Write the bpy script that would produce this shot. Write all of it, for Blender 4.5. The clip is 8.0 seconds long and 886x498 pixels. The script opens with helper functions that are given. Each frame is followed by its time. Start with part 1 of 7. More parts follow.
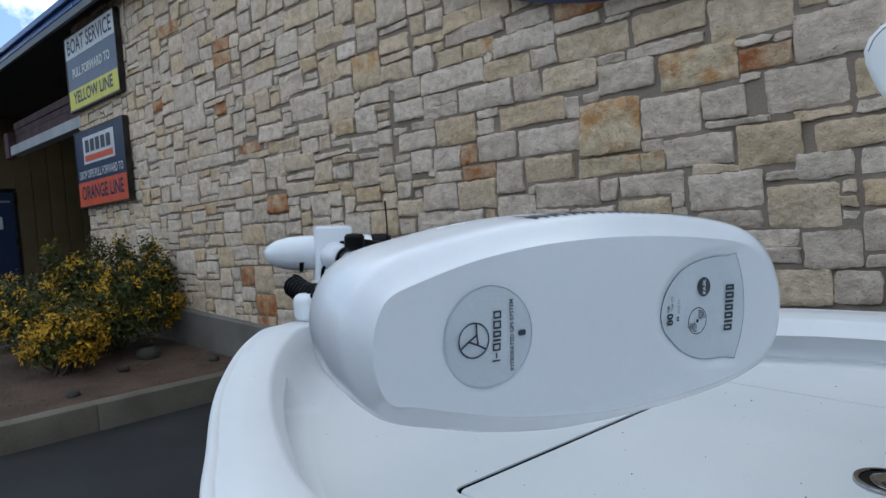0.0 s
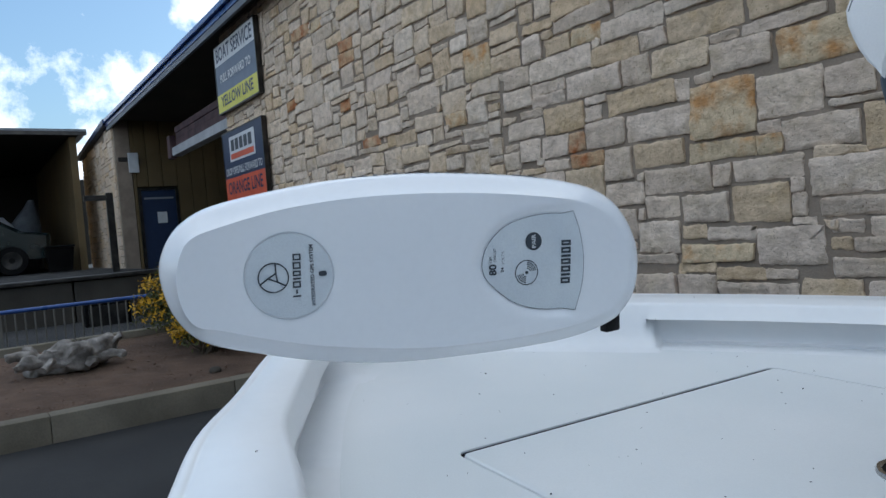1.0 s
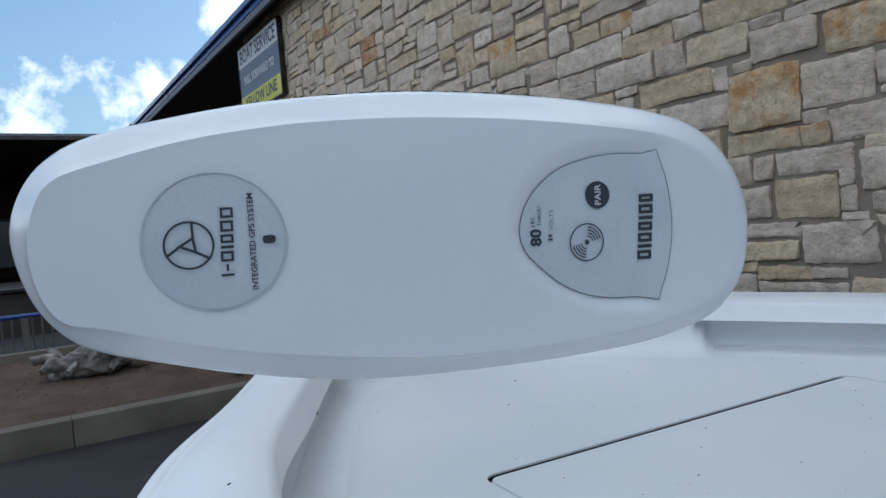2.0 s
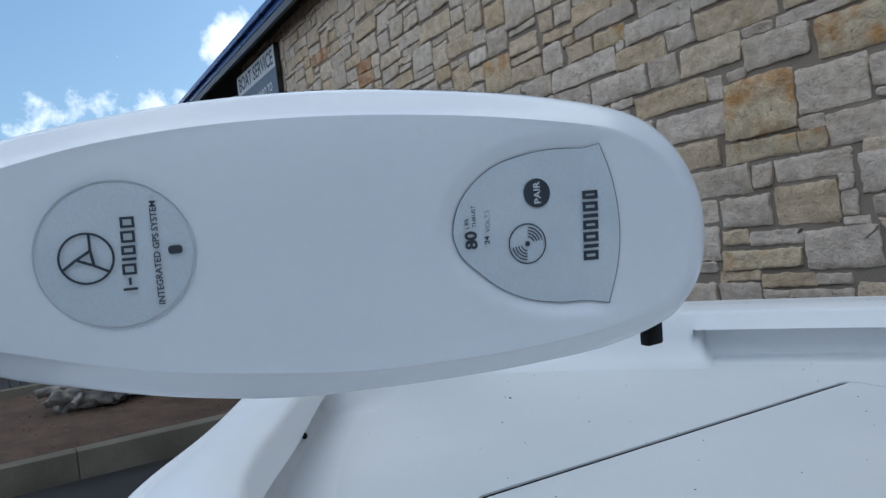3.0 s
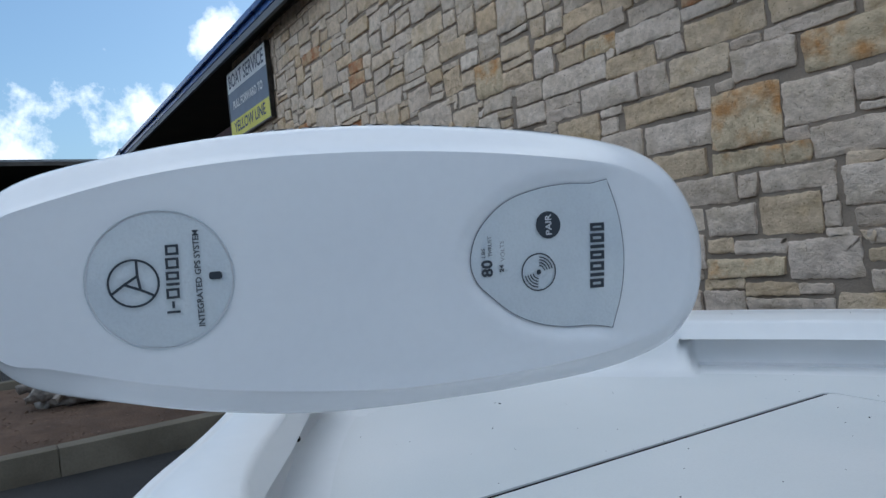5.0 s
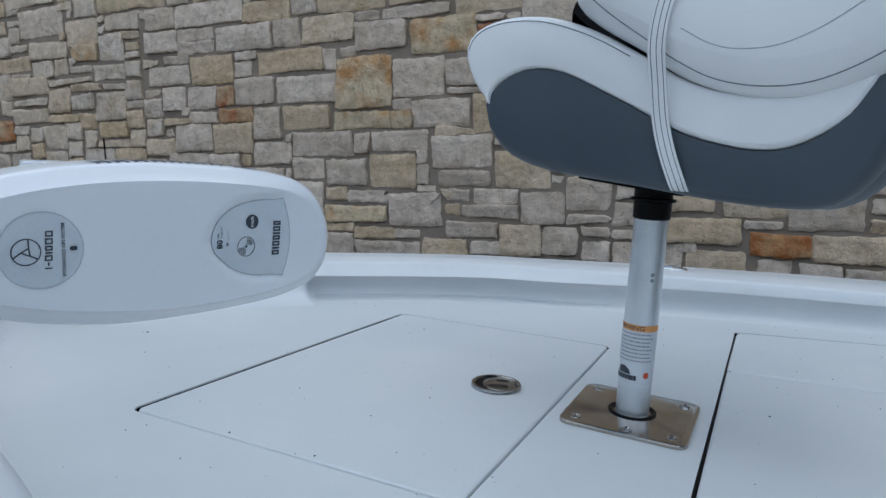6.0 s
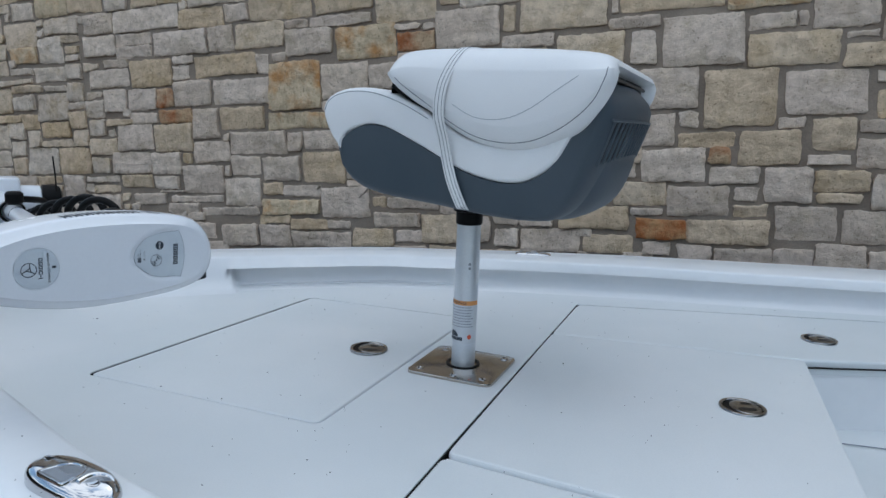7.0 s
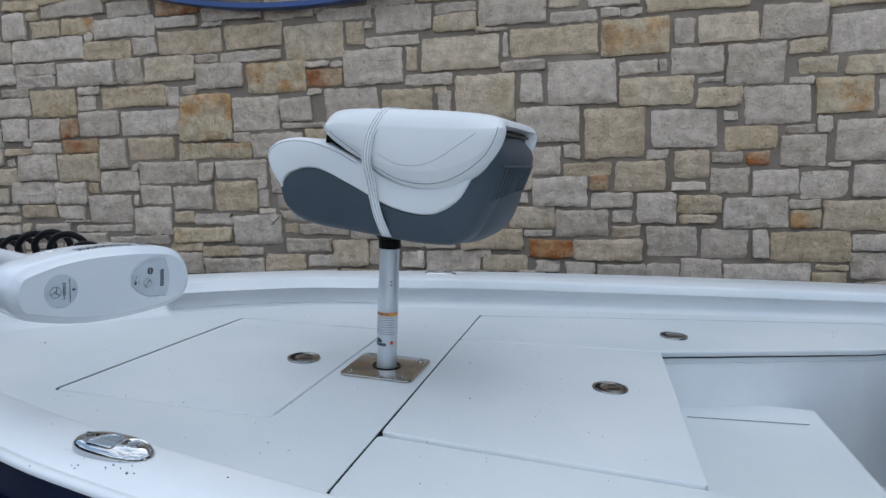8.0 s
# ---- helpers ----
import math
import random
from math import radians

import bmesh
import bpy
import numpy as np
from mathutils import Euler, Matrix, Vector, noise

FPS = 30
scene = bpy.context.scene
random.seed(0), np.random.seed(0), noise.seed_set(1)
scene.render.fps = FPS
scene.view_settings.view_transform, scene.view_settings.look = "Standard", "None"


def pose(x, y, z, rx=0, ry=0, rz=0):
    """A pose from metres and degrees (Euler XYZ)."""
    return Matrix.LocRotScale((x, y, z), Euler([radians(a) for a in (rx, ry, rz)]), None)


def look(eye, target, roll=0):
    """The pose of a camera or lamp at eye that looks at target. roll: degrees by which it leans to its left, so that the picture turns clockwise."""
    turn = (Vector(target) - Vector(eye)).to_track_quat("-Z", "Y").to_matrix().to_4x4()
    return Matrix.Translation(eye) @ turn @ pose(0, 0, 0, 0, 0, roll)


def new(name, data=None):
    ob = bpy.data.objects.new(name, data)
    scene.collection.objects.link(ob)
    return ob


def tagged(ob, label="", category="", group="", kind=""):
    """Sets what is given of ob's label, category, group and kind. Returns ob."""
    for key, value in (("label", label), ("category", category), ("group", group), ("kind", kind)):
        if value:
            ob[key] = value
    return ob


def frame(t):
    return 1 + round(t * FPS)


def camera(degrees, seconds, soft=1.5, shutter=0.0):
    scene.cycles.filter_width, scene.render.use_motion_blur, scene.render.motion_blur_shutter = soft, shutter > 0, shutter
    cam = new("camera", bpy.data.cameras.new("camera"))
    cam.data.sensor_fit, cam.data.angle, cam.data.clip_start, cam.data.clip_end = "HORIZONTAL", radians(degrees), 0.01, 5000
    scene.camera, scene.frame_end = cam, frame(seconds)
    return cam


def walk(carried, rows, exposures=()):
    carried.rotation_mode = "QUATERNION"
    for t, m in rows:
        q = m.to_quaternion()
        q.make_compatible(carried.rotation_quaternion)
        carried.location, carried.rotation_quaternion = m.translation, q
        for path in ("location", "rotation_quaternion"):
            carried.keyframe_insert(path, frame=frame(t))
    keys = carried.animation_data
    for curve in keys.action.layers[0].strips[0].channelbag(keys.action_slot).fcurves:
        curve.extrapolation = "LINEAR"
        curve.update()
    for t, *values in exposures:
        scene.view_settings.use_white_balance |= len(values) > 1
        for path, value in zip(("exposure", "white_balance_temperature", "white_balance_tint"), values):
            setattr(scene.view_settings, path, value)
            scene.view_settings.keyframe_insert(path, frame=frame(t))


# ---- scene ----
cam = camera(66.7, 8.0)
PATH = [
    (0, (-0.042, -0.938, 1.624), (-1.406, 0.523, 1.547), -4.4),
    (0.5, (0.084, -0.867, 1.612), (-1.535, 0.304, 1.515), -5.2),
    (1, (0.101, -0.85, 1.592), (-1.525, 0.313, 1.524), -4.7),
    (1.2, (0.08, -0.844, 1.587), (-1.583, 0.265, 1.517), -4.3),
    (2.3, (-0.012, -0.748, 1.568), (-1.68, 0.353, 1.529), -5.8),
    (2.5, (-0.004, -0.741, 1.573), (-1.669, 0.367, 1.541), -7.8),
    (3, (-0.003, -0.742, 1.562), (-1.678, 0.351, 1.568), -6.9),
    (3.5, (-0.007, -0.732, 1.563), (-1.665, 0.387, 1.564), -6.8),
    (4, (-0.008, -0.738, 1.565), (-1.661, 0.388, 1.594), -6.9),
    (4.2, (-0.011, -0.74, 1.566), (-1.67, 0.377, 1.597), -6.8),
    (5.3, (0.018, -0.781, 1.582), (-1.61, 0.381, 1.555), -4.9),
    (5.5, (0.031, -0.807, 1.592), (-1.396, 0.59, 1.489), -4.4),
    (5.7, (0.062, -0.864, 1.605), (-1.136, 0.728, 1.436), -2.9),
    (6, (0.144, -0.969, 1.62), (-0.679, 0.836, 1.364), -0.9),
    (6.2, (0.194, -1.016, 1.643), (-0.41, 0.867, 1.341), 1.3),
    (6.5, (0.279, -1.084, 1.661), (-0.093, 0.845, 1.289), 1.1),
    (6.8, (0.389, -1.174, 1.678), (-0.257, 0.69, 1.35), -0.7),
    (7, (0.43, -1.222, 1.692), (-0.272, 0.625, 1.382), -1.8),
    (7.3, (0.446, -1.301, 1.718), (-0.294, 0.543, 1.492), -2.7),
    (7.5, (0.443, -1.368, 1.725), (-0.221, 0.507, 1.518), -2.6),
    (8, (0.472, -1.482, 1.727), (0.047, 0.456, 1.475), -2.0),
]
BOW_UP = radians(4.2)
TILT = Matrix.Translation((0, 0, 1.25)) @ Matrix.Rotation(BOW_UP, 4, "Y") @ Matrix.Translation((0, 0, -1.25))
EXPOSURES = [(0, 0.02, 6000, 6), (0.5, 0.0, 6000, 6), (1.0, 0.0, 6020, 6), (2.5, -0.14, 5900, 6), (4.2, -0.16, 5860, 6), (5.5, -0.09, 5910, 6), (6.0, -0.05, 5930, 6), (6.5, -0.04, 5960, 6), (8.0, 0.05, 6000, 7)]
walk(cam, [(t, look(eye, target, roll)) for t, eye, target, roll in PATH], EXPOSURES)

from mathutils.bvhtree import BVHTree
from mathutils.geometry import tessellate_polygon

# ---- world, sun ----
SUN_UP, SUN_TURN = radians(38), radians(0)
sky_world = bpy.data.worlds.new("sky")
scene.world = sky_world
sky_world.use_nodes = True
wn, wl = sky_world.node_tree.nodes, sky_world.node_tree.links
wn.clear()
sky = wn.new("ShaderNodeTexSky")
sky.sky_type, sky.sun_disc = "NISHITA", False
sky.sun_elevation, sky.sun_rotation = SUN_UP, SUN_TURN
sky.dust_density, sky.ozone_density = 3.5, 1.8
wco = wn.new("ShaderNodeTexCoord")
wmap = wn.new("ShaderNodeMapping")
wmap.inputs["Scale"].default_value = (1.0, 1.0, 2.6)
wnoise = wn.new("ShaderNodeTexNoise")
wnoise.inputs["Scale"].default_value, wnoise.inputs["Detail"].default_value, wnoise.inputs["Roughness"].default_value = 3.2, 9, 0.55
wramp = wn.new("ShaderNodeValToRGB")
wramp.color_ramp.elements[0].position, wramp.color_ramp.elements[1].position = 0.47, 0.60
wmix = wn.new("ShaderNodeMix")
wmix.data_type = "RGBA"
wmix.inputs["B"].default_value = (9.2, 9.45, 9.9, 1)
wback = wn.new("ShaderNodeBackground")
wback.inputs["Strength"].default_value = 0.15
wout = wn.new("ShaderNodeOutputWorld")
wl.new(wco.outputs["Generated"], wmap.inputs["Vector"])
wl.new(wmap.outputs["Vector"], wnoise.inputs["Vector"])
wsep = wn.new("ShaderNodeSeparateXYZ")
whigh = wn.new("ShaderNodeMath")
whigh.operation = "MULTIPLY_ADD"
whigh.inputs[1].default_value, whigh.inputs[2].default_value = 0.12, -0.04
wadd = wn.new("ShaderNodeMath")
wl.new(wco.outputs["Generated"], wsep.inputs[0])
wl.new(wsep.outputs["Z"], whigh.inputs[0])
wl.new(whigh.outputs[0], wadd.inputs[0])
wl.new(wnoise.outputs["Fac"], wadd.inputs[1])
wlow = wn.new("ShaderNodeMapRange")
wlow.inputs["From Min"].default_value, wlow.inputs["From Max"].default_value = 0.32, 0.12
wlow.inputs["To Min"].default_value, wlow.inputs["To Max"].default_value = 0.0, 0.17
wl.new(wsep.outputs["Z"], wlow.inputs["Value"])
wbank = wn.new("ShaderNodeMath")
wl.new(wadd.outputs[0], wbank.inputs[0])
wl.new(wlow.outputs["Result"], wbank.inputs[1])
wl.new(wbank.outputs[0], wramp.inputs["Fac"])
wtint = wn.new("ShaderNodeMix")
wtint.data_type, wtint.blend_type = "RGBA", "MULTIPLY"
wtint.inputs["Factor"].default_value = 1.0
wtint.inputs["B"].default_value = (1.34, 1.50, 1.50, 1)
wl.new(sky.outputs["Color"], wtint.inputs["A"])
wl.new(wtint.outputs["Result"], wmix.inputs["A"])


def sky_math(op, a, b, clamp=False):
    node = wn.new("ShaderNodeMath")
    node.operation, node.use_clamp = op, clamp
    for socket, v in zip(node.inputs, (a, b)):
        if isinstance(v, float):
            socket.default_value = v
        else:
            wl.new(v, socket)
    return node.outputs[0]


def sky_puff(centre, radius, noise_by):
    """A cumulus of ragged outline round one direction, 1 inside and 0 outside."""
    d = wn.new("ShaderNodeVectorMath")
    d.operation = "DISTANCE"
    d.inputs[1].default_value = centre
    wl.new(wco.outputs["Generated"], d.inputs[0])
    near = sky_math("SUBTRACT", 1.0, sky_math("DIVIDE", d.outputs["Value"], radius))
    return sky_math("MULTIPLY", sky_math("ADD", near, noise_by), 1.7, True)


wpuff = wn.new("ShaderNodeTexNoise")
wpuff.inputs["Scale"].default_value, wpuff.inputs["Detail"].default_value, wpuff.inputs["Roughness"].default_value = 16.0, 6, 0.6
wl.new(wco.outputs["Generated"], wpuff.inputs["Vector"])
ragged = sky_math("MULTIPLY_ADD", wpuff.outputs["Fac"], 3.4)
ragged.node.inputs[2].default_value = -2.05
# the patch of clear sky beside the eave, with its few cumulus over a low bank
clear = wn.new("ShaderNodeVectorMath")
clear.operation = "DISTANCE"
clear.inputs[1].default_value = (-0.96, 0.12, 0.26)
wl.new(wco.outputs["Generated"], clear.inputs[0])
open_sky = sky_math("MULTIPLY", sky_math("SUBTRACT", clear.outputs["Value"], 0.22), 7.0, True)
cover = sky_math("MULTIPLY", wramp.outputs["Color"], open_sky)
for centre, radius in (((-0.95, 0.195, 0.232), 0.040), ((-0.937, 0.225, 0.234), 0.036), ((-0.908, 0.292, 0.308), 0.05), ((-0.918, 0.280, 0.272), 0.022), ((-0.98, 0.05, 0.145), 0.135), ((-0.975, 0.14, 0.135), 0.135), ((-0.985, -0.06, 0.135), 0.135), ((-0.96, 0.22, 0.13), 0.135), ((-0.975, -0.15, 0.14), 0.135)):
    cover = sky_math("MAXIMUM", cover, sky_puff(centre, radius, ragged))
wl.new(cover, wmix.inputs["Factor"])
wl.new(wmix.outputs["Result"], wback.inputs["Color"])
wl.new(wback.outputs["Background"], wout.inputs["Surface"])

sun = new("sun", bpy.data.lights.new("sun", "SUN"))
sun.data.energy, sun.data.angle, sun.data.color = 3.0, radians(0.6), (1.0, 0.95, 0.87)
sun.matrix_world = look((0, 30 * math.cos(SUN_UP), 30 * math.sin(SUN_UP)), (0, 0, 0))


# ---- materials ----
def surface(name, a, b=None, rough=0.5, scale=6.0, fine=80.0, bump=0.05, depth=0.002, metal=0.0, coat=0.0, spread=0.5, rough_var=0.1, random_by="", contrast=(0.35, 0.65)):
    """A material of two colours mixed by coarse and fine noise, with fine relief."""
    m = bpy.data.materials.new(name)
    m.use_nodes = True
    n, l = m.node_tree.nodes, m.node_tree.links
    bsdf = n["Principled BSDF"]
    bsdf.inputs["Metallic"].default_value = metal
    bsdf.inputs["Coat Weight"].default_value = coat
    bsdf.inputs["Coat Roughness"].default_value = 0.08
    b = b or a
    co = n.new("ShaderNodeTexCoord")
    vec = co.outputs["Object"]
    if random_by:
        src = n.new("ShaderNodeObjectInfo") if random_by == "object" else n.new("ShaderNodeNewGeometry")
        rand = src.outputs["Random" if random_by == "object" else "Random Per Island"]
        add = n.new("ShaderNodeVectorMath")
        add.operation = "ADD"
        mul = n.new("ShaderNodeMath")
        mul.operation = "MULTIPLY"
        mul.inputs[1].default_value = 40
        l.new(rand, mul.inputs[0])
        l.new(vec, add.inputs[0])
        l.new(mul.outputs[0], add.inputs[1])
        vec = add.outputs[0]
    big = n.new("ShaderNodeTexNoise")
    big.inputs["Scale"].default_value, big.inputs["Detail"].default_value = scale, 5
    small = n.new("ShaderNodeTexNoise")
    small.inputs["Scale"].default_value, small.inputs["Detail"].default_value = fine, 6
    l.new(vec, big.inputs["Vector"])
    l.new(vec, small.inputs["Vector"])
    ramp = n.new("ShaderNodeValToRGB")
    e = ramp.color_ramp.elements
    e[0].position, e[1].position = contrast
    e[0].color, e[1].color = (*a, 1), (*b, 1)
    l.new(big.outputs["Fac"], ramp.inputs["Fac"])
    dark = n.new("ShaderNodeMix")
    dark.data_type, dark.blend_type = "RGBA", "MULTIPLY"
    dark.inputs["Factor"].default_value = spread
    l.new(ramp.outputs["Color"], dark.inputs["A"])
    grey = n.new("ShaderNodeValToRGB")
    grey.color_ramp.elements[0].position, grey.color_ramp.elements[1].position = 0.3, 0.6
    grey.color_ramp.elements[0].color = (0.72, 0.72, 0.72, 1)
    l.new(small.outputs["Fac"], grey.inputs["Fac"])
    l.new(grey.outputs["Color"], dark.inputs["B"])
    l.new(dark.outputs["Result"], bsdf.inputs["Base Color"])
    rr = n.new("ShaderNodeMapRange")
    rr.inputs["To Min"].default_value, rr.inputs["To Max"].default_value = max(0.02, rough - rough_var), min(1.0, rough + rough_var)
    l.new(big.outputs["Fac"], rr.inputs["Value"])
    l.new(rr.outputs["Result"], bsdf.inputs["Roughness"])
    if bump:
        bp = n.new("ShaderNodeBump")
        bp.inputs["Strength"].default_value, bp.inputs["Distance"].default_value = bump, depth
        l.new(small.outputs["Fac"], bp.inputs["Height"])
        l.new(bp.outputs["Normal"], bsdf.inputs["Normal"])
    return m


def stone_surface(name, random_by, stops, stain, amount=0.65, lo=0.50):
    """Split limestone; each block takes its own tone from the ramp, its own ochre stains, pits and chisel relief."""
    m = surface(name, (0.5, 0.5, 0.5), rough=0.88, scale=7, fine=95, bump=0.0, spread=0.8, rough_var=0.06, random_by=random_by)
    n, l = m.node_tree.nodes, m.node_tree.links
    src = [x for x in n if x.bl_idname in ("ShaderNodeObjectInfo", "ShaderNodeNewGeometry")][0]
    rand = src.outputs["Random" if random_by == "object" else "Random Per Island"]
    tone = n.new("ShaderNodeValToRGB")
    tone.color_ramp.interpolation = "LINEAR"
    while len(tone.color_ramp.elements) < len(stops):
        tone.color_ramp.elements.new(0.5)
    for e, (p, c) in zip(tone.color_ramp.elements, stops):
        e.position, e.color = p, (*c, 1)
    l.new(rand, tone.inputs["Fac"])
    big, small = [x for x in n if x.bl_idname == "ShaderNodeTexNoise"][:2]
    big.inputs["Roughness"].default_value = 0.62
    vec = big.inputs["Vector"].links[0].from_socket
    where = n.new("ShaderNodeValToRGB")
    where.color_ramp.elements[0].position, where.color_ramp.elements[1].position = lo, lo + 0.20
    l.new(big.outputs["Fac"], where.inputs["Fac"])
    half = n.new("ShaderNodeMath")
    half.operation = "MULTIPLY"
    half.inputs[1].default_value = amount
    l.new(where.outputs["Color"], half.inputs[0])
    mix = n.new("ShaderNodeMix")
    mix.data_type = "RGBA"
    mix.inputs["B"].default_value = (*stain, 1)
    l.new(half.outputs[0], mix.inputs["Factor"])
    l.new(tone.outputs["Color"], mix.inputs["A"])
    # mid-size mottling and dark pits
    mid = n.new("ShaderNodeTexNoise")
    mid.inputs["Scale"].default_value, mid.inputs["Detail"].default_value, mid.inputs["Roughness"].default_value = 17, 9, 0.66
    l.new(vec, mid.inputs["Vector"])
    mott = n.new("ShaderNodeValToRGB")
    mott.color_ramp.elements[0].position, mott.color_ramp.elements[1].position = 0.34, 0.60
    mott.color_ramp.elements[0].color, mott.color_ramp.elements[1].color = (0.70, 0.67, 0.63, 1), (1.14, 1.14, 1.14, 1)
    l.new(mid.outputs["Fac"], mott.inputs["Fac"])
    mul = n.new("ShaderNodeMix")
    mul.data_type, mul.blend_type = "RGBA", "MULTIPLY"
    mul.inputs["Factor"].default_value = 0.8
    l.new(mix.outputs["Result"], mul.inputs["A"])
    l.new(mott.outputs["Color"], mul.inputs["B"])
    dark = [x for x in n if x.bl_idname == "ShaderNodeMix" and x.blend_type == "MULTIPLY"][0]
    l.new(mul.outputs["Result"], dark.inputs["A"])
    pits = dark.inputs["B"].links[0].from_node.color_ramp
    pits.elements[0].position, pits.elements[1].position = 0.325, 0.375
    pits.elements[0].color = (0.50, 0.46, 0.42, 1)
    relief = n.new("ShaderNodeBump")
    relief.inputs["Strength"].default_value, relief.inputs["Distance"].default_value = 1.0, 0.020
    l.new(mid.outputs["Fac"], relief.inputs["Height"])
    fine = n.new("ShaderNodeBump")
    fine.inputs["Strength"].default_value, fine.inputs["Distance"].default_value = 0.6, 0.003
    l.new(small.outputs["Fac"], fine.inputs["Height"])
    l.new(relief.outputs["Normal"], fine.inputs["Normal"])
    l.new(fine.outputs["Normal"], n["Principled BSDF"].inputs["Normal"])
    return m


def plain(name, c, rough=0.5, metal=0.0):
    return surface(name, c, tuple(v * 0.9 for v in c), rough=rough, metal=metal, bump=0.0, spread=0.2, rough_var=0.05)


GREY = [(0.0, (0.660, 0.543, 0.440)), (0.25, (0.580, 0.474, 0.380)), (0.5, (0.725, 0.606, 0.500)), (0.75, (0.630, 0.518, 0.425)), (1.0, (0.695, 0.572, 0.460))]
BUFF = [(0.0, (0.645, 0.509, 0.360)), (0.35, (0.690, 0.557, 0.410)), (0.7, (0.595, 0.455, 0.305)), (1.0, (0.665, 0.528, 0.380))]
LIME = [(0.0, (0.670, 0.562, 0.460)), (0.2, (0.580, 0.479, 0.380)), (0.42, (0.730, 0.621, 0.515)), (0.56, (0.630, 0.469, 0.300)), (0.72, (0.710, 0.601, 0.495)), (0.88, (0.650, 0.499, 0.340)), (1.0, (0.610, 0.518, 0.430))]
RUST = [(0.0, (0.53, 0.35, 0.19)), (0.5, (0.58, 0.43, 0.28)), (1.0, (0.50, 0.30, 0.14))]
M_STONE = stone_surface("grey_limestone", "object", GREY, (0.52, 0.42, 0.28), 0.45)
M_BUFF = stone_surface("buff_limestone", "object", BUFF, (0.50, 0.36, 0.19), 0.55)
M_STONE_FAR = stone_surface("limestone_far", "island", LIME, (0.50, 0.36, 0.19), 0.5)
M_RUST = stone_surface("iron_stained_stone", "object", RUST, (0.36, 0.10, 0.02), 0.9, 0.42)
M_OCHRE = stone_surface("ochre_stained_stone", "object", [(0.0, (0.61, 0.49, 0.33)), (1.0, (0.65, 0.52, 0.35))], (0.50, 0.22, 0.05), 0.8, 0.46)
M_MORTAR = surface("mortar", (0.235, 0.187, 0.145), (0.31, 0.252, 0.20), rough=0.95, scale=5, fine=120, bump=0.6, depth=0.004)
M_CONCRETE = surface("concrete", (0.135, 0.122, 0.105), (0.20, 0.182, 0.158), rough=0.9, scale=2.5, fine=90, bump=0.4, depth=0.003)
# Kerb, mulch and fence colours are lowered for the shade on their side.
M_KERB = surface("kerb_concrete", (0.10, 0.088, 0.065), (0.17, 0.15, 0.115), rough=0.9, scale=2, fine=70, bump=0.4, depth=0.004)
# Retaining wall concrete, also on the rocks, with shade put into its colour.
M_RETAIN = surface("shade_darkened_concrete", (0.030, 0.027, 0.022), (0.06, 0.053, 0.043), rough=0.9, scale=1.6, fine=60, bump=0.4, depth=0.004)
M_ASPHALT = surface("asphalt", (0.011, 0.0122, 0.0145), (0.034, 0.035, 0.037), rough=0.9, scale=0.9, fine=140, bump=0.9, depth=0.006, spread=0.8)
M_MULCH = surface("mulch", (0.075, 0.045, 0.029), (0.125, 0.078, 0.052), rough=1.0, scale=4, fine=60, bump=1.0, depth=0.02, spread=0.9)
M_GEL = surface("white_gelcoat", (0.74, 0.76, 0.78), (0.80, 0.81, 0.82), rough=0.4, scale=2.5, fine=40, bump=0.0, coat=0.08, spread=0.05)
M_DECK = surface("nonskid_deck", (0.655, 0.69, 0.70), (0.75, 0.765, 0.77), rough=0.5, scale=1.8, fine=420, bump=0.25, depth=0.0012, spread=0.12)
M_NAVY = surface("navy_gelcoat", (0.006, 0.012, 0.04), (0.01, 0.018, 0.055), rough=0.15, bump=0.0, coat=0.5, spread=0.1)
M_SEAMSOFT = plain("pale_thread", (0.42, 0.44, 0.47), 0.7)
M_SEAM = plain("grey_thread", (0.20, 0.215, 0.24), 0.7)
M_RUBBER = surface("black_rubber", (0.003, 0.003, 0.0035), (0.007, 0.007, 0.007), rough=0.4, fine=200, bump=0.1)
M_RUBBER.node_tree.nodes["Principled BSDF"].inputs["Specular IOR Level"].default_value = 0.11
M_LATCH = surface("worn_stainless", (0.27, 0.265, 0.26), (0.44, 0.43, 0.42), rough=0.16, metal=1.0, scale=30, bump=0.0, spread=0.3)
M_CHROME = surface("polished_stainless", (0.62, 0.62, 0.63), (0.55, 0.55, 0.56), rough=0.1, metal=1.0, bump=0.0, spread=0.1, rough_var=0.06)
# Brownish base colour puts the stone wall's reflection into the steel.
M_BRUSHED = surface("brushed_stainless", (0.40, 0.36, 0.31), (0.52, 0.48, 0.43), rough=0.15, metal=1.0, scale=12, fine=160, bump=0.05, spread=0.25)
M_ALU = surface("anodised_aluminium", (0.62, 0.65, 0.69), (0.70, 0.73, 0.76), rough=0.36, metal=0.85, scale=14, fine=300, bump=0.05, spread=0.2)
M_DARKMETAL = surface("dark_metal", (0.03, 0.03, 0.03), (0.07, 0.065, 0.06), rough=0.4, metal=0.8, bump=0.0)
M_VINYL = surface("white_vinyl", (0.74, 0.745, 0.75), (0.80, 0.80, 0.80), rough=0.45, scale=5, fine=500, bump=0.25, depth=0.0008, spread=0.1)
M_SHELL = surface("slate_plastic", (0.040, 0.058, 0.076), (0.052, 0.070, 0.088), rough=0.5, scale=6, fine=600, bump=0.3, depth=0.0006, spread=0.25)
M_THREAD = plain("thread", (0.12, 0.13, 0.15), 0.8)
M_PLASTIC = surface("white_plastic", (0.74, 0.76, 0.80), (0.79, 0.81, 0.84), rough=0.24, scale=4, fine=250, bump=0.03, depth=0.0005, spread=0.06, coat=0.15)
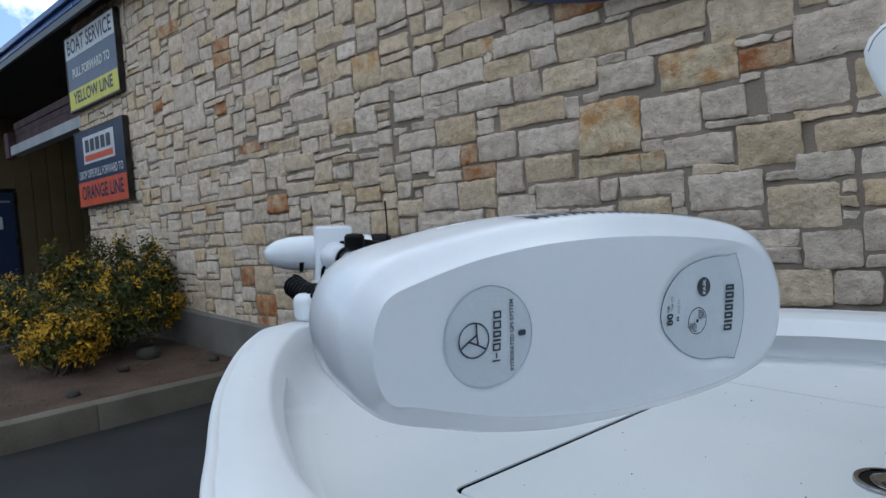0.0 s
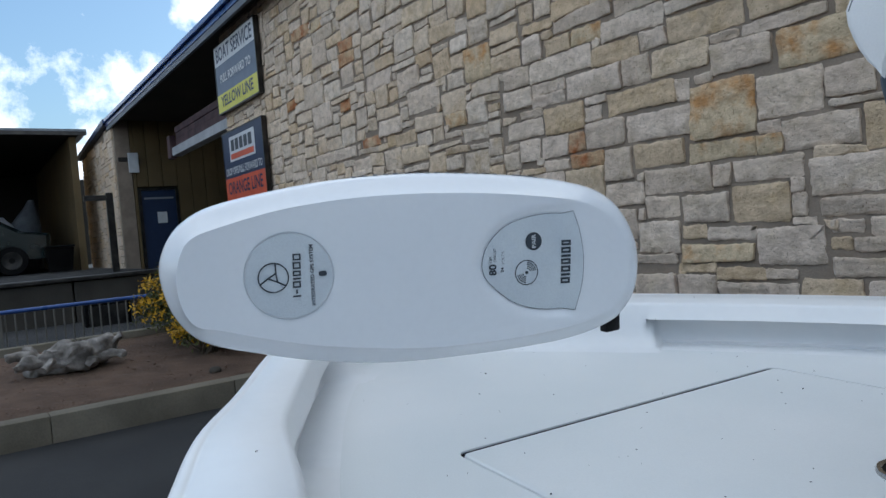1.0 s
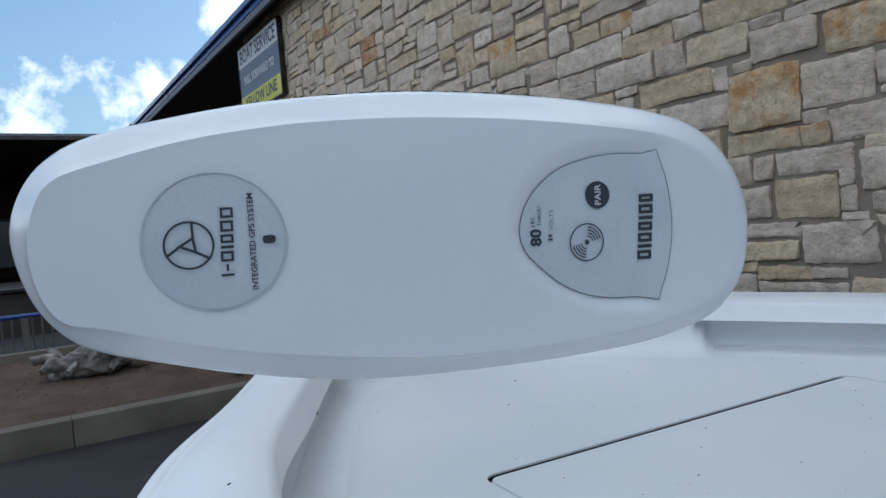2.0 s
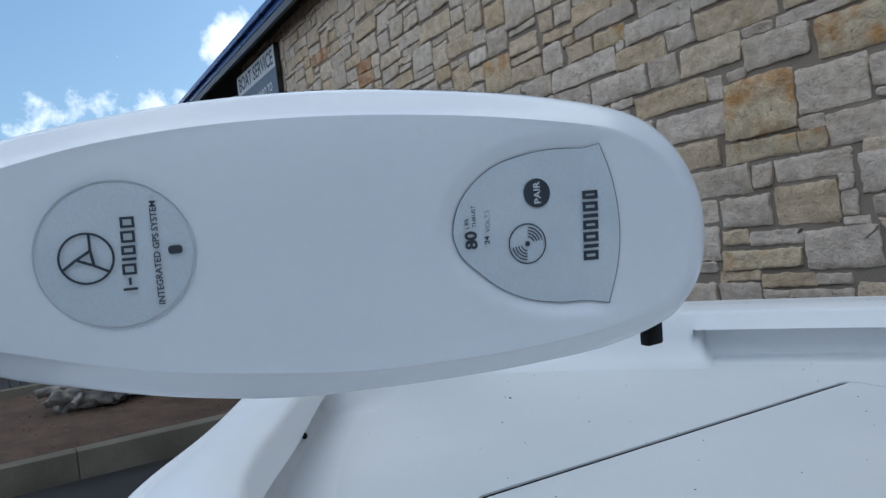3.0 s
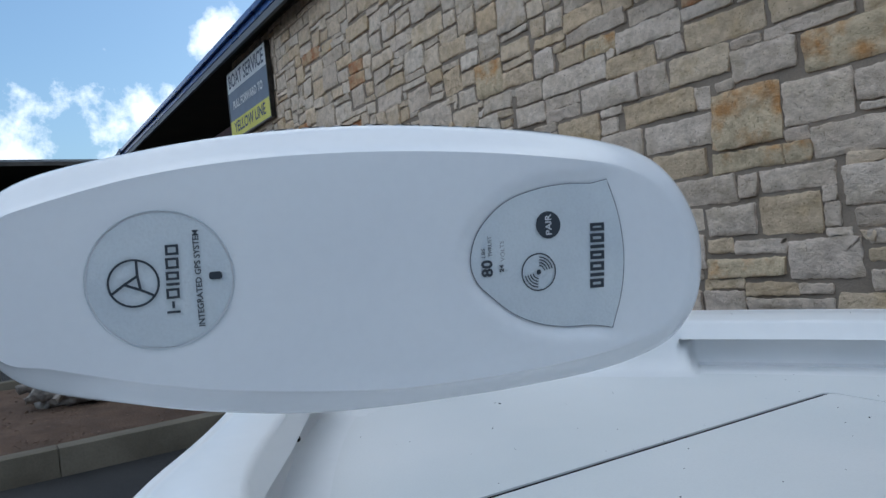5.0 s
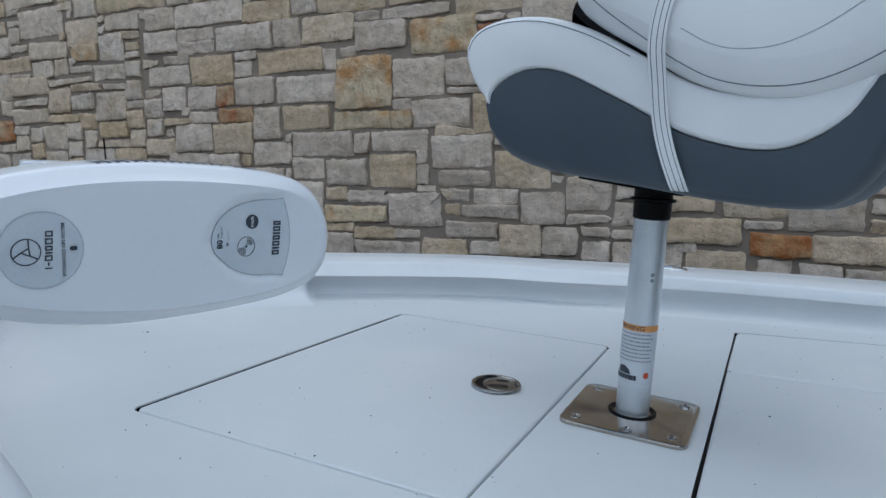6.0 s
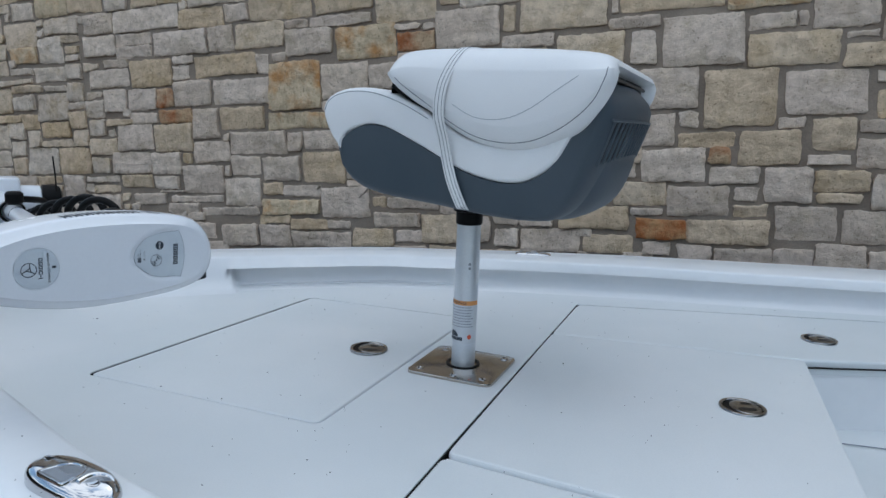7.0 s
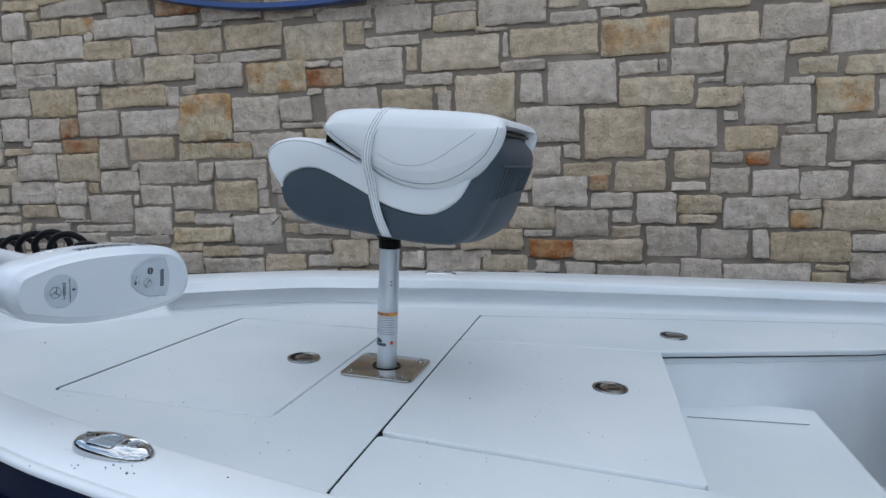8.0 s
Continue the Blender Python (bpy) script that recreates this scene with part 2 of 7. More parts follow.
M_BADGE = surface("badge_film", (0.555, 0.60, 0.645), (0.61, 0.655, 0.69), rough=0.38, scale=30, fine=900, bump=0.35, depth=0.0006, spread=0.2)
M_INK = plain("dark_ink", (0.035, 0.045, 0.06), 0.5)
M_INKSOFT = plain("faded_ink", (0.085, 0.10, 0.125), 0.5)
M_INKGREY = plain("grey_ink", (0.25, 0.27, 0.30), 0.5)
M_BLUE = surface("blue_paint", (0.014, 0.055, 0.21), (0.020, 0.068, 0.26), rough=0.3, scale=2, bump=0.03, spread=0.2)
M_SIGNBLUE = plain("sign_navy", (0.012, 0.028, 0.075), 0.5)
M_SIGNSLATE = plain("sign_slate", (0.10, 0.135, 0.20), 0.5)
M_SIGNWHITE = plain("sign_white", (0.62, 0.64, 0.67), 0.5)
# White beam painted grey to stand for the porch shade.
M_BEAM = surface("shade_greyed_white_beam", (0.30, 0.31, 0.33), (0.40, 0.41, 0.43), rough=0.7, scale=3, fine=40, bump=0.2)
M_YELLOW = plain("sign_yellow", (0.62, 0.58, 0.07), 0.5)
M_ORANGE = plain("sign_orange", (0.62, 0.10, 0.04), 0.5)
# Tan siding, darker than its paint to include the porch shade.
M_TAN = surface("tan_siding", (0.11, 0.078, 0.034), (0.15, 0.105, 0.048), rough=0.8, scale=1.4, fine=60, bump=0.2)
M_FRIEZE = surface("grey_trim_paint", (0.105, 0.12, 0.145), (0.145, 0.16, 0.185), rough=0.6, scale=3, fine=60, bump=0.1)
# Soffit colour taken down to carry the deep shade under the eave.
M_SOFFIT = surface("shaded_soffit", (0.05, 0.045, 0.039), (0.07, 0.062, 0.052), rough=0.9, scale=1.5, fine=40, bump=0.2)
# Mottled maroon, its tone also lowered for the porch shade.
M_MAROON = surface("maroon_trim", (0.035, 0.013, 0.018), (0.085, 0.045, 0.048), rough=0.8, scale=5, fine=40, bump=0.3)
M_WOOD = surface("weathered_driftwood", (0.055, 0.048, 0.042), (0.36, 0.335, 0.31), rough=0.9, scale=7, fine=60, bump=0.8, depth=0.01, spread=0.6)
# Dark green of the added light-blocking screens, which stay out of view.
M_SCREEN = surface("hedge", (0.03, 0.04, 0.02), (0.07, 0.075, 0.045), rough=0.9, scale=0.8, fine=6, bump=1.0, depth=0.1)
M_LEAF = surface("bush_leaf", (0.024, 0.036, 0.004), (0.075, 0.080, 0.007), rough=0.6, scale=3, fine=20, bump=0.0, spread=0.4, random_by="island", contrast=(0.3, 0.7))
M_FLOWER = surface("yellow_bloom", (0.46, 0.25, 0.006), (0.62, 0.37, 0.012), rough=0.7, scale=5, fine=30, bump=0.0, spread=0.4, random_by="island")
M_STEM = surface("bark", (0.06, 0.045, 0.03), (0.11, 0.085, 0.06), rough=0.9, fine=80, bump=0.4)
M_FENCE = surface("grey_painted_steel", (0.10, 0.095, 0.085), (0.15, 0.14, 0.125), rough=0.6, scale=5, bump=0.05)
# Near-black wall colour holds the deep shade under the carport roof.
M_SHADEWALL = surface("shade_darkened_wall", (0.012, 0.012, 0.011), (0.022, 0.021, 0.019), rough=0.9, scale=0.6, fine=20, bump=0.2)
M_ROOF = surface("metal_roof", (0.20, 0.23, 0.27), (0.27, 0.30, 0.34), rough=0.4, scale=2, metal=0.3, bump=0.03)
M_GLASS = surface("dark_glass", (0.01, 0.012, 0.014), rough=0.06, bump=0.0, coat=0.6)
# Green car paint with the carport's shade worked into the colour.
M_CARPAINT = surface("dark_green_car_paint", (0.006, 0.013, 0.014), (0.011, 0.019, 0.020), rough=0.25, bump=0.0, coat=0.8, spread=0.1)
M_TARP = surface("grey_tarpaulin", (0.09, 0.105, 0.13), (0.16, 0.18, 0.20), rough=0.7, scale=4, fine=30, bump=0.3, depth=0.01)


# ---- mesh helpers ----
def make(name, bm, mats, smooth=False):
    me = bpy.data.meshes.new(name)
    bmesh.ops.recalc_face_normals(bm, faces=bm.faces)
    bm.to_mesh(me)
    bm.free()
    for m in mats if isinstance(mats, (list, tuple)) else [mats]:
        me.materials.append(m)
    if smooth:
        me.shade_smooth()
        if smooth != "all":
            me.set_sharp_from_angle(angle=radians(smooth if smooth is not True else 38))
    return new(name, me)


def part(name, bm, material, parent, label="", smooth=False):
    """One mesh under a thing or a part; its mesh is written in the thing's own axes."""
    ob = make(name, bm, material, smooth)
    ob.parent = parent
    return tagged(ob, label)


def thing(name, m, label, category, group="", kind=""):
    ob = new(name)
    ob.empty_display_size = 0.1
    ob.matrix_world = m
    return tagged(ob, label, category, group, kind)


def box(bm, lo, hi, bevel=0.0, m=None, seg=2):
    c = [(a + b) / 2 for a, b in zip(lo, hi)]
    s = [b - a for a, b in zip(lo, hi)]
    got = bmesh.ops.create_cube(bm, size=1, matrix=Matrix.Translation(c) @ Matrix.Diagonal((*s, 1)))
    vs = got["verts"]
    if bevel:
        es = list({e for v in vs for e in v.link_edges})
        made = bmesh.ops.bevel(bm, geom=es, offset=bevel, segments=seg, affect="EDGES", profile=0.5)
        vs = list({v for f in made["faces"] for v in f.verts} | {v for v in vs if v.is_valid})
    if m is not None:
        bmesh.ops.transform(bm, matrix=m, verts=vs)
    return bm


def loft(bm, loops, closed=True, cap=True, mat=0):
    """Skin a row of point loops; closed: each loop is a ring."""
    rows = [[bm.verts.new(p) for p in loop] for loop in loops]
    n = len(rows[0])
    for a, b in zip(rows, rows[1:]):
        for i in range(n if closed else n - 1):
            j = (i + 1) % n
            f = bm.faces.new((a[i], a[j], b[j], b[i]))
            f.material_index = mat
    if cap and closed:
        for r in (rows[0], rows[-1]):
            f = bm.faces.new(r)
            f.material_index = mat
    return rows


def lathe(bm, prof, n=24, m=None, cap=True, mat=0):
    """Turn (radius, height) pairs round z."""
    loops = [[Vector((r * math.cos(2 * math.pi * i / n), r * math.sin(2 * math.pi * i / n), h)) for i in range(n)] for r, h in prof]
    if m is not None:
        loops = [[m @ p for p in lo] for lo in loops]
    return loft(bm, loops, cap=cap, mat=mat)


def tube(bm, pts, r, n=8, cap=True, mat=0):
    """A round tube along points; r may be a list."""
    pts = [Vector(p) for p in pts]
    rs = r if isinstance(r, (list, tuple)) else [r] * len(pts)
    side = None
    loops = []
    for i, p in enumerate(pts):
        d = (pts[min(i + 1, len(pts) - 1)] - pts[max(i - 1, 0)]).normalized()
        if side is None:
            side = d.orthogonal().normalized()
        side = (side - d * side.dot(d)).normalized()
        up = d.cross(side)
        loops.append([p + rs[i] * (math.cos(2 * math.pi * k / n) * side + math.sin(2 * math.pi * k / n) * up) for k in range(n)])
    return loft(bm, loops, cap=cap, mat=mat)


def axis_to(a, b):
    """A frame at a whose z points to b."""
    d = (Vector(b) - Vector(a)).normalized()
    return Matrix.Translation(a) @ d.to_track_quat("Z", "Y").to_matrix().to_4x4()


def offset_loop(pts, d):
    """A flat closed loop moved inwards by d (counter-clockwise)."""
    out = []
    n = len(pts)
    for i in range(n):
        a, b, c = Vector(pts[i - 1][:2]), Vector(pts[i][:2]), Vector(pts[(i + 1) % n][:2])
        e, f = (b - a).normalized(), (c - b).normalized()
        ne, nf = Vector((-e.y, e.x)), Vector((-f.y, f.x))
        k = (ne + nf)
        k = k / max(0.3, k.dot(ne))
        out.append(b + d * k)
    return out


def rounded(pts, r, seg=5):
    """A flat loop with its corners rounded."""
    out = []
    n = len(pts)
    for i in range(n):
        a, b, c = Vector(pts[i - 1]), Vector(pts[i]), Vector(pts[(i + 1) % n])
        u, v = (a - b), (c - b)
        rr = min(r, u.length * 0.45, v.length * 0.45)
        p, q = b + u.normalized() * rr, b + v.normalized() * rr
        for k in range(seg + 1):
            t = k / seg
            out.append((1 - t) ** 2 * p + 2 * t * (1 - t) * b + t * t * q)
    return out


def slab(bm, pts, z0, z1, bevel=0.003):
    """A flat plate with eased upper edges."""
    base = [Vector(p[:2]) for p in pts]
    inner = offset_loop(base, bevel)
    mid = offset_loop(base, bevel * 0.3)
    return loft(bm, [[Vector((*p, z0)) for p in base], [Vector((*p, z1 - bevel)) for p in base], [Vector((*p, z1 - bevel * 0.3)) for p in mid], [Vector((*p, z1)) for p in inner]])


def ease(a, b, x):
    t = min(1.0, max(0.0, (x - a) / (b - a)))
    return t * t * (3 - 2 * t)


def curve_through(pts, n):
    """Catmull-Rom points through the given ones."""
    pts = [Vector(p) for p in pts]
    full = [2 * pts[0] - pts[1]] + pts + [2 * pts[-1] - pts[-2]]
    out = []
    for i in range(len(pts) - 1):
        a, b, c, d = full[i:i + 4]
        for k in range(n):
            t = k / n
            out.append(0.5 * (2 * b + (c - a) * t + (2 * a - 5 * b + 4 * c - d) * t * t + (3 * b - a - 3 * c + d) * t ** 3))
    return out + [pts[-1]]


def lettering(text, size, bold=0.0):
    """Flat text as (verts, faces), centred, reading along x."""
    cu = bpy.data.curves.new("letters", "FONT")
    cu.body, cu.size, cu.align_x, cu.align_y, cu.offset = text, size, "CENTER", "CENTER", bold
    cu.resolution_u = 3
    ob = bpy.data.objects.new("letters", cu)
    scene.collection.objects.link(ob)
    me = bpy.data.meshes.new_from_object(ob.evaluated_get(bpy.context.evaluated_depsgraph_get()))
    vs, fs = [v.co.copy() for v in me.vertices], [tuple(p.vertices) for p in me.polygons]
    bpy.data.objects.remove(ob)
    bpy.data.curves.remove(cu)
    bpy.data.meshes.remove(me)
    return vs, fs


def write(bm, text, size, place, width=None, bold=0.0, mat=0):
    """Letters laid by place(x, y), fitted to a width."""
    vs, fs = lettering(text, size, bold)
    w = max(v.x for v in vs) - min(v.x for v in vs)
    k = width / w if width else 1.0
    new_vs = [bm.verts.new(place(v.x * k, v.y)) for v in vs]
    for f in fs:
        try:
            bm.faces.new([new_vs[i] for i in f]).material_index = mat
        except ValueError:
            pass


def quad(bm, place, x0, y0, x1, y1, mat=0):
    f = bm.faces.new([bm.verts.new(place(*p)) for p in ((x0, y0), (x1, y0), (x1, y1), (x0, y1))])
    f.material_index = mat


def ring_flat(bm, place, cx, cy, r0, r1, n=32, a0=0.0, a1=2 * math.pi, mat=0):
    rows = [[bm.verts.new(place(cx + r * math.cos(a0 + (a1 - a0) * i / n), cy + r * math.sin(a0 + (a1 - a0) * i / n))) for i in range(n + 1)] for r in (r0, r1)]
    for i in range(n):
        bm.faces.new((rows[0][i], rows[0][i + 1], rows[1][i + 1], rows[1][i])).material_index = mat


def hollow(bm, place, x0, y0, x1, y1, t, mat=0):
    """A flat rectangular ring of stroke t."""
    for a in ((x0, y0, x0 + t, y1), (x1 - t, y0, x1, y1), (x0 + t, y0, x1 - t, y0 + t), (x0 + t, y1 - t, x1 - t, y1)):
        quad(bm, place, *a, mat)


def disc_flat(bm, place, cx, cy, rx, ry, n=28, mat=0):
    f = bm.faces.new([bm.verts.new(place(cx + rx * math.cos(2 * math.pi * i / n), cy + ry * math.sin(2 * math.pi * i / n))) for i in range(n)])
    f.material_index = mat


def gz(x):
    """Height of the sloping lot."""
    return -0.0734 * max(-9.0, min(9.0, x)) - 0.003


# ---- ground, kerb, planting bed ----
def build_ground():
    bm = bmesh.new()
    xs = [-400, -120, -40, -16, -12, -9] + [-8 + i for i in range(17)] + [9, 12, 40, 120, 400]
    ys = [-400, -120, -40, -15, -8, -5, -3, -1, 0, 1, 2, 3, 6, 12, 40, 120, 400]
    grid = [[bm.verts.new((x, y, gz(x))) for y in ys] for x in xs]
    for i in range(len(xs) - 1):
        for j in range(len(ys) - 1):
            bm.faces.new((grid[i][j], grid[i + 1][j], grid[i + 1][j + 1], grid[i][j + 1]))
    tagged(make("ground", bm, M_ASPHALT, "all"), "dark worn asphalt of the sloping parking lot", "ground", kind="structure")


def build_kerb():
    k = thing("kerb", pose(-5.05, 0, gz(-5)), "weathered tan concrete kerb round the planting bed, darkened for shade", "kerb", kind="structure")
    ys = [-9.0 + 1.22 * i for i in range(10)]
    for a, b in zip(ys, ys[1:]):
        b = min(b, 2.1)
        bm = bmesh.new()
        box(bm, (-0.16, a + 0.0012, -0.25), (0.0, b - 0.0012, 0.19), 0.010)
        for v in bm.verts:
            v.co.x += 0.055 * (v.co.y + 0.8) / 2.5 + noise.noise(v.co * 3) * 0.006
            v.co.z += noise.noise(v.co * 4 + Vector((3, 0, 0))) * 0.005
        part("kerb_stone", bm, M_KERB, k, smooth=True)
    e = thing("edging", pose(-7.45, 0, gz(-7.4)), "thin concrete edging at the back of the bed", "edging", kind="structure")
    for a in range(-8, 2):
        bm = bmesh.new()
        box(bm, (-0.06, a + 0.004, -0.2), (0.06, a + 0.996, 0.24), 0.012)
        part("edging_stone", bm, M_KERB, e, smooth=True)


def build_bed():
    bm = bmesh.new()
    nx, ny = 28, 90
    xs = [-7.42 + 2.28 * i / nx for i in range(nx + 1)]
    ys = [-8.9 + 11.0 * j / ny for j in range(ny + 1)]
    g = [[bm.verts.new((x + (0.055 * (y + 0.8) / 2.5) * ease(-7, -5.2, x), y, gz(x) + 0.165 + 0.02 * noise.noise((x * 2, y * 2, 0)) + 0.018 * noise.noise((x * 8, y * 8, 1)))) for y in ys] for x in xs]
    for i in range(nx):
        for j in range(ny):
            bm.faces.new((g[i][j], g[i + 1][j], g[i + 1][j + 1], g[i][j + 1]))
    tagged(make("planting_bed", bm, M_MULCH, "all"), "reddish brown mulch of the planting bed", "planting bed", kind="structure")
    rng = random.Random(5)
    bm = bmesh.new()
    for _ in range(900):
        x, y = rng.uniform(-7.35, -5.25), rng.uniform(-2.5, 2.05)
        s = rng.uniform(0.004, 0.013)
        m = Matrix.Translation((x, y, gz(x) + 0.172)) @ Euler((rng.uniform(-0.4, 0.4), rng.uniform(-0.4, 0.4), rng.uniform(0, 6.3))).to_matrix().to_4x4() @ Matrix.Diagonal((s * 1.8, s, s * 0.5, 1))
        bmesh.ops.create_cube(bm, size=1, matrix=m)
    tagged(make("mulch_chips", bm, surface("chips", (0.09, 0.055, 0.038), (0.19, 0.13, 0.095), rough=1.0, random_by="island", bump=0.0)), "loose bark chips scattered on the bed", "mulch", kind="stuff")
    for x, y, s in ((-6.15, 1.62, 0.10), (-5.9, 1.3, 0.05), (-5.45, 0.75, 0.045), (-5.6, 1.95, 0.05)):
        bm = bmesh.new()
        bmesh.ops.create_icosphere(bm, subdivisions=2, radius=s)
        for v in bm.verts:
            v.co = Vector((v.co.x * 1.2, v.co.y, v.co.z * 0.75)) * (1 + 0.35 * noise.noise(v.co * 14 + Vector((x, y, 0))))
        ob = tagged(make("rock", bm, M_RETAIN, 60), "small rough grey rock lying on the mulch", "rock", "rocks in the bed")
        ob.matrix_world = pose(x, y, gz(x) + 0.165 + s * 0.3)


def build_surroundings():
    """Unseen dark screens added behind and beside the camera to cut low sky light."""
    for k, (lo, hi) in enumerate((((-45, -17.5, -1.0), (17, -16, 3.2)), ((16, -15.9, -1.5), (17.5, 20, 6.0)))):
        bm = bmesh.new()
        box(bm, lo, hi)
        bmesh.ops.subdivide_edges(bm, edges=bm.edges[:], cuts=24, use_grid_fill=True)
        for v in bm.verts:
            v.co += Vector((noise.noise(v.co * 0.5), noise.noise(v.co * 0.5 + Vector((9, 0, 0))), noise.noise(v.co * 0.4 + Vector((0, 7, 0))))) * 0.9
        tagged(make("backdrop", bm, M_SCREEN, "all"), "unseen dark screen added to block low sky light", "hedge", kind="structure")


# ---- stone building ----
WALL_Y, CORNER_X, WALL_END, WALL_TOP = 2.159, -8.79, 5.2, 4.36
RUST_SPOTS = [(-3.43, 2.73), (-5.38, 1.38), (-5.05, 0.96)]


def ashlar(rng, x0, x1, z0, z1, taken, cw=0.074, ch=0.0600):
    """Squared rubble: rectangles of mixed size that fill a grid."""
    nx, nz = int((x1 - x0) / cw), int((z1 - z0) / ch)
    used = [[False] * nz for _ in range(nx)]
    for _, a, b, w, h in taken:
        for i in range(max(0, int((a - x0) / cw)), min(nx, int((a + w - x0) / cw) + 1)):
            for j in range(max(0, int((b - z0) / ch)), min(nz, int((b + h - z0) / ch) + 1)):
                over = max(0.0, min(a + w, x0 + (i + 1) * cw) - max(a, x0 + i * cw)) * max(0.0, min(b + h, z0 + (j + 1) * ch) - max(b, z0 + j * ch))
                used[i][j] = used[i][j] or over > (0.42 if a < -3.4 else 0.22) * cw * ch
    out = []
    for j in range(nz):
        for i in range(nx):
            if used[i][j]:
                continue
            h = rng.choices((1, 2, 3, 4), (0.20, 0.43, 0.28, 0.09))[0]
            w = rng.choices((1, 2, 3, 4, 5, 6), (0.05, 0.26, 0.31, 0.22, 0.12, 0.04))[0]
            if h == 1:
                w = max(w, 2)
            if h >= 3:
                w = min(max(w, 3), 6)
            while h > 1 and (j + h > nz or any(used[i][b] for b in range(j, j + h))):
                h -= 1
            run = 1
            while run < 9 and i + run < nx and not any(used[i + run][b] for b in range(j, min(nz, j + h))):
                run += 1
            w = min(w, run)
            if run - w == 1:
                w = run if run <= 6 else w - 1
            h = max(1, min(h, int(w * cw / ch * 0.95)))
            for a in range(i, i + w):
                for b in range(j, j + h):
                    used[a][b] = True
            out.append((x0 + i * cw, z0 + j * ch, x0 + (i + w) * cw, z0 + (j + h) * ch))
    return out


def sway(x, z):
    """The slow wander of the joints."""
    return x + 0.016 * noise.noise((x * 3.1, z * 3.1, 0.0)), z + 0.014 * noise.noise((x * 2.6, z * 2.6, 7.0))


def stone_mesh(bm, rect, rng, loose=True):
    """One split block: an uneven flat face, chipped edges and corners, sides that run back into the mortar."""
    x0, z0, x1, z1 = rect
    g = 0.0045 + rng.random() * 0.005 if loose else 0.0005
    play = 0.009 if loose else min(0.006, 0.07 * min(x1 - x0, z1 - z0))
    jig = lambda: rng.uniform(-play, play)
    c = []
    for x, z in ((x0 + g, z0 + g), (x1 - g, z0 + g), (x1 - g, z1 - g), (x0 + g, z1 - g)):
        if loose:
            x, z = sway(x, z)
        c.append(Vector((x + jig(), z + jig())))
    mid = (c[0] + c[1] + c[2] + c[3]) / 4
    seed = rng.uniform(0, 90)
    out = rng.uniform(0.004, 0.015)
    slope, lean = rng.uniform(-0.008, 0.008), rng.uniform(-0.007, 0.007)
    ring = []
    for k in range(4):
        a, b = c[k], c[(k + 1) % 4]
        side = (b - a).length
        cut = rng.uniform(0.002, 0.010) if rng.random() < 0.75 else rng.uniform(0.014, 0.030)
        cut2 = rng.uniform(0.004, 0.012)
        steps = max(3, min(16, int(side / 0.02)))
        d = (b - a) / side
        nrm = Vector((-d.y, d.x))
        bow = rng.uniform(-0.004, 0.005)
        for i in range(steps + 1):
            s = cut + (side - cut - cut2) * i / steps
            p = a + d * s
            w = noise.noise((p.x * 28 + seed, p.y * 28, seed)) * 0.006 + noise.noise((p.x * 90 + seed, p.y * 90, seed)) * 0.0045 + bow * math.sin(math.pi * s / side)
            ring.append(p + nrm * w)
    hw, hh = max(0.02, (x1 - x0) / 2), max(0.02, (z1 - z0) / 2)

    def face(p):
        return out + slope * (p.x - mid.x) / hw + lean * (p.y - mid.y) / hh + noise.noise((p.x * 9 + seed, p.y * 9, seed)) * 0.009 + noise.noise((p.x * 30, p.y * 30, seed)) * 0.003

    def row(inset, drop):
        res = []
        for p in ring:
            q = Vector((mid.x + (p.x - mid.x) * (1 - inset / hw), mid.y + (p.y - mid.y) * (1 - inset / hh)))
            res.append(bm.verts.new((q.x, WALL_Y + 0.012 - max(face(q) - drop, 0.0005), q.y)))
        return res

    back = [bm.verts.new((p.x, WALL_Y + 0.03, p.y)) for p in ring]
    rows = [back, row(0.0, 0.002), row(0.002, 0.0), row(min(hw, hh) * 0.45, 0.0), row(min(hw, hh) * 0.8, 0.0)]
    n = len(ring)
    for k, (a, b) in enumerate(zip(rows, rows[1:])):
        for i in range(n):
            j = (i + 1) % n
            bm.faces.new((a[i], a[j], b[j], b[i])).smooth = k >= 2
    bm.faces.new(rows[-1]).smooth = True


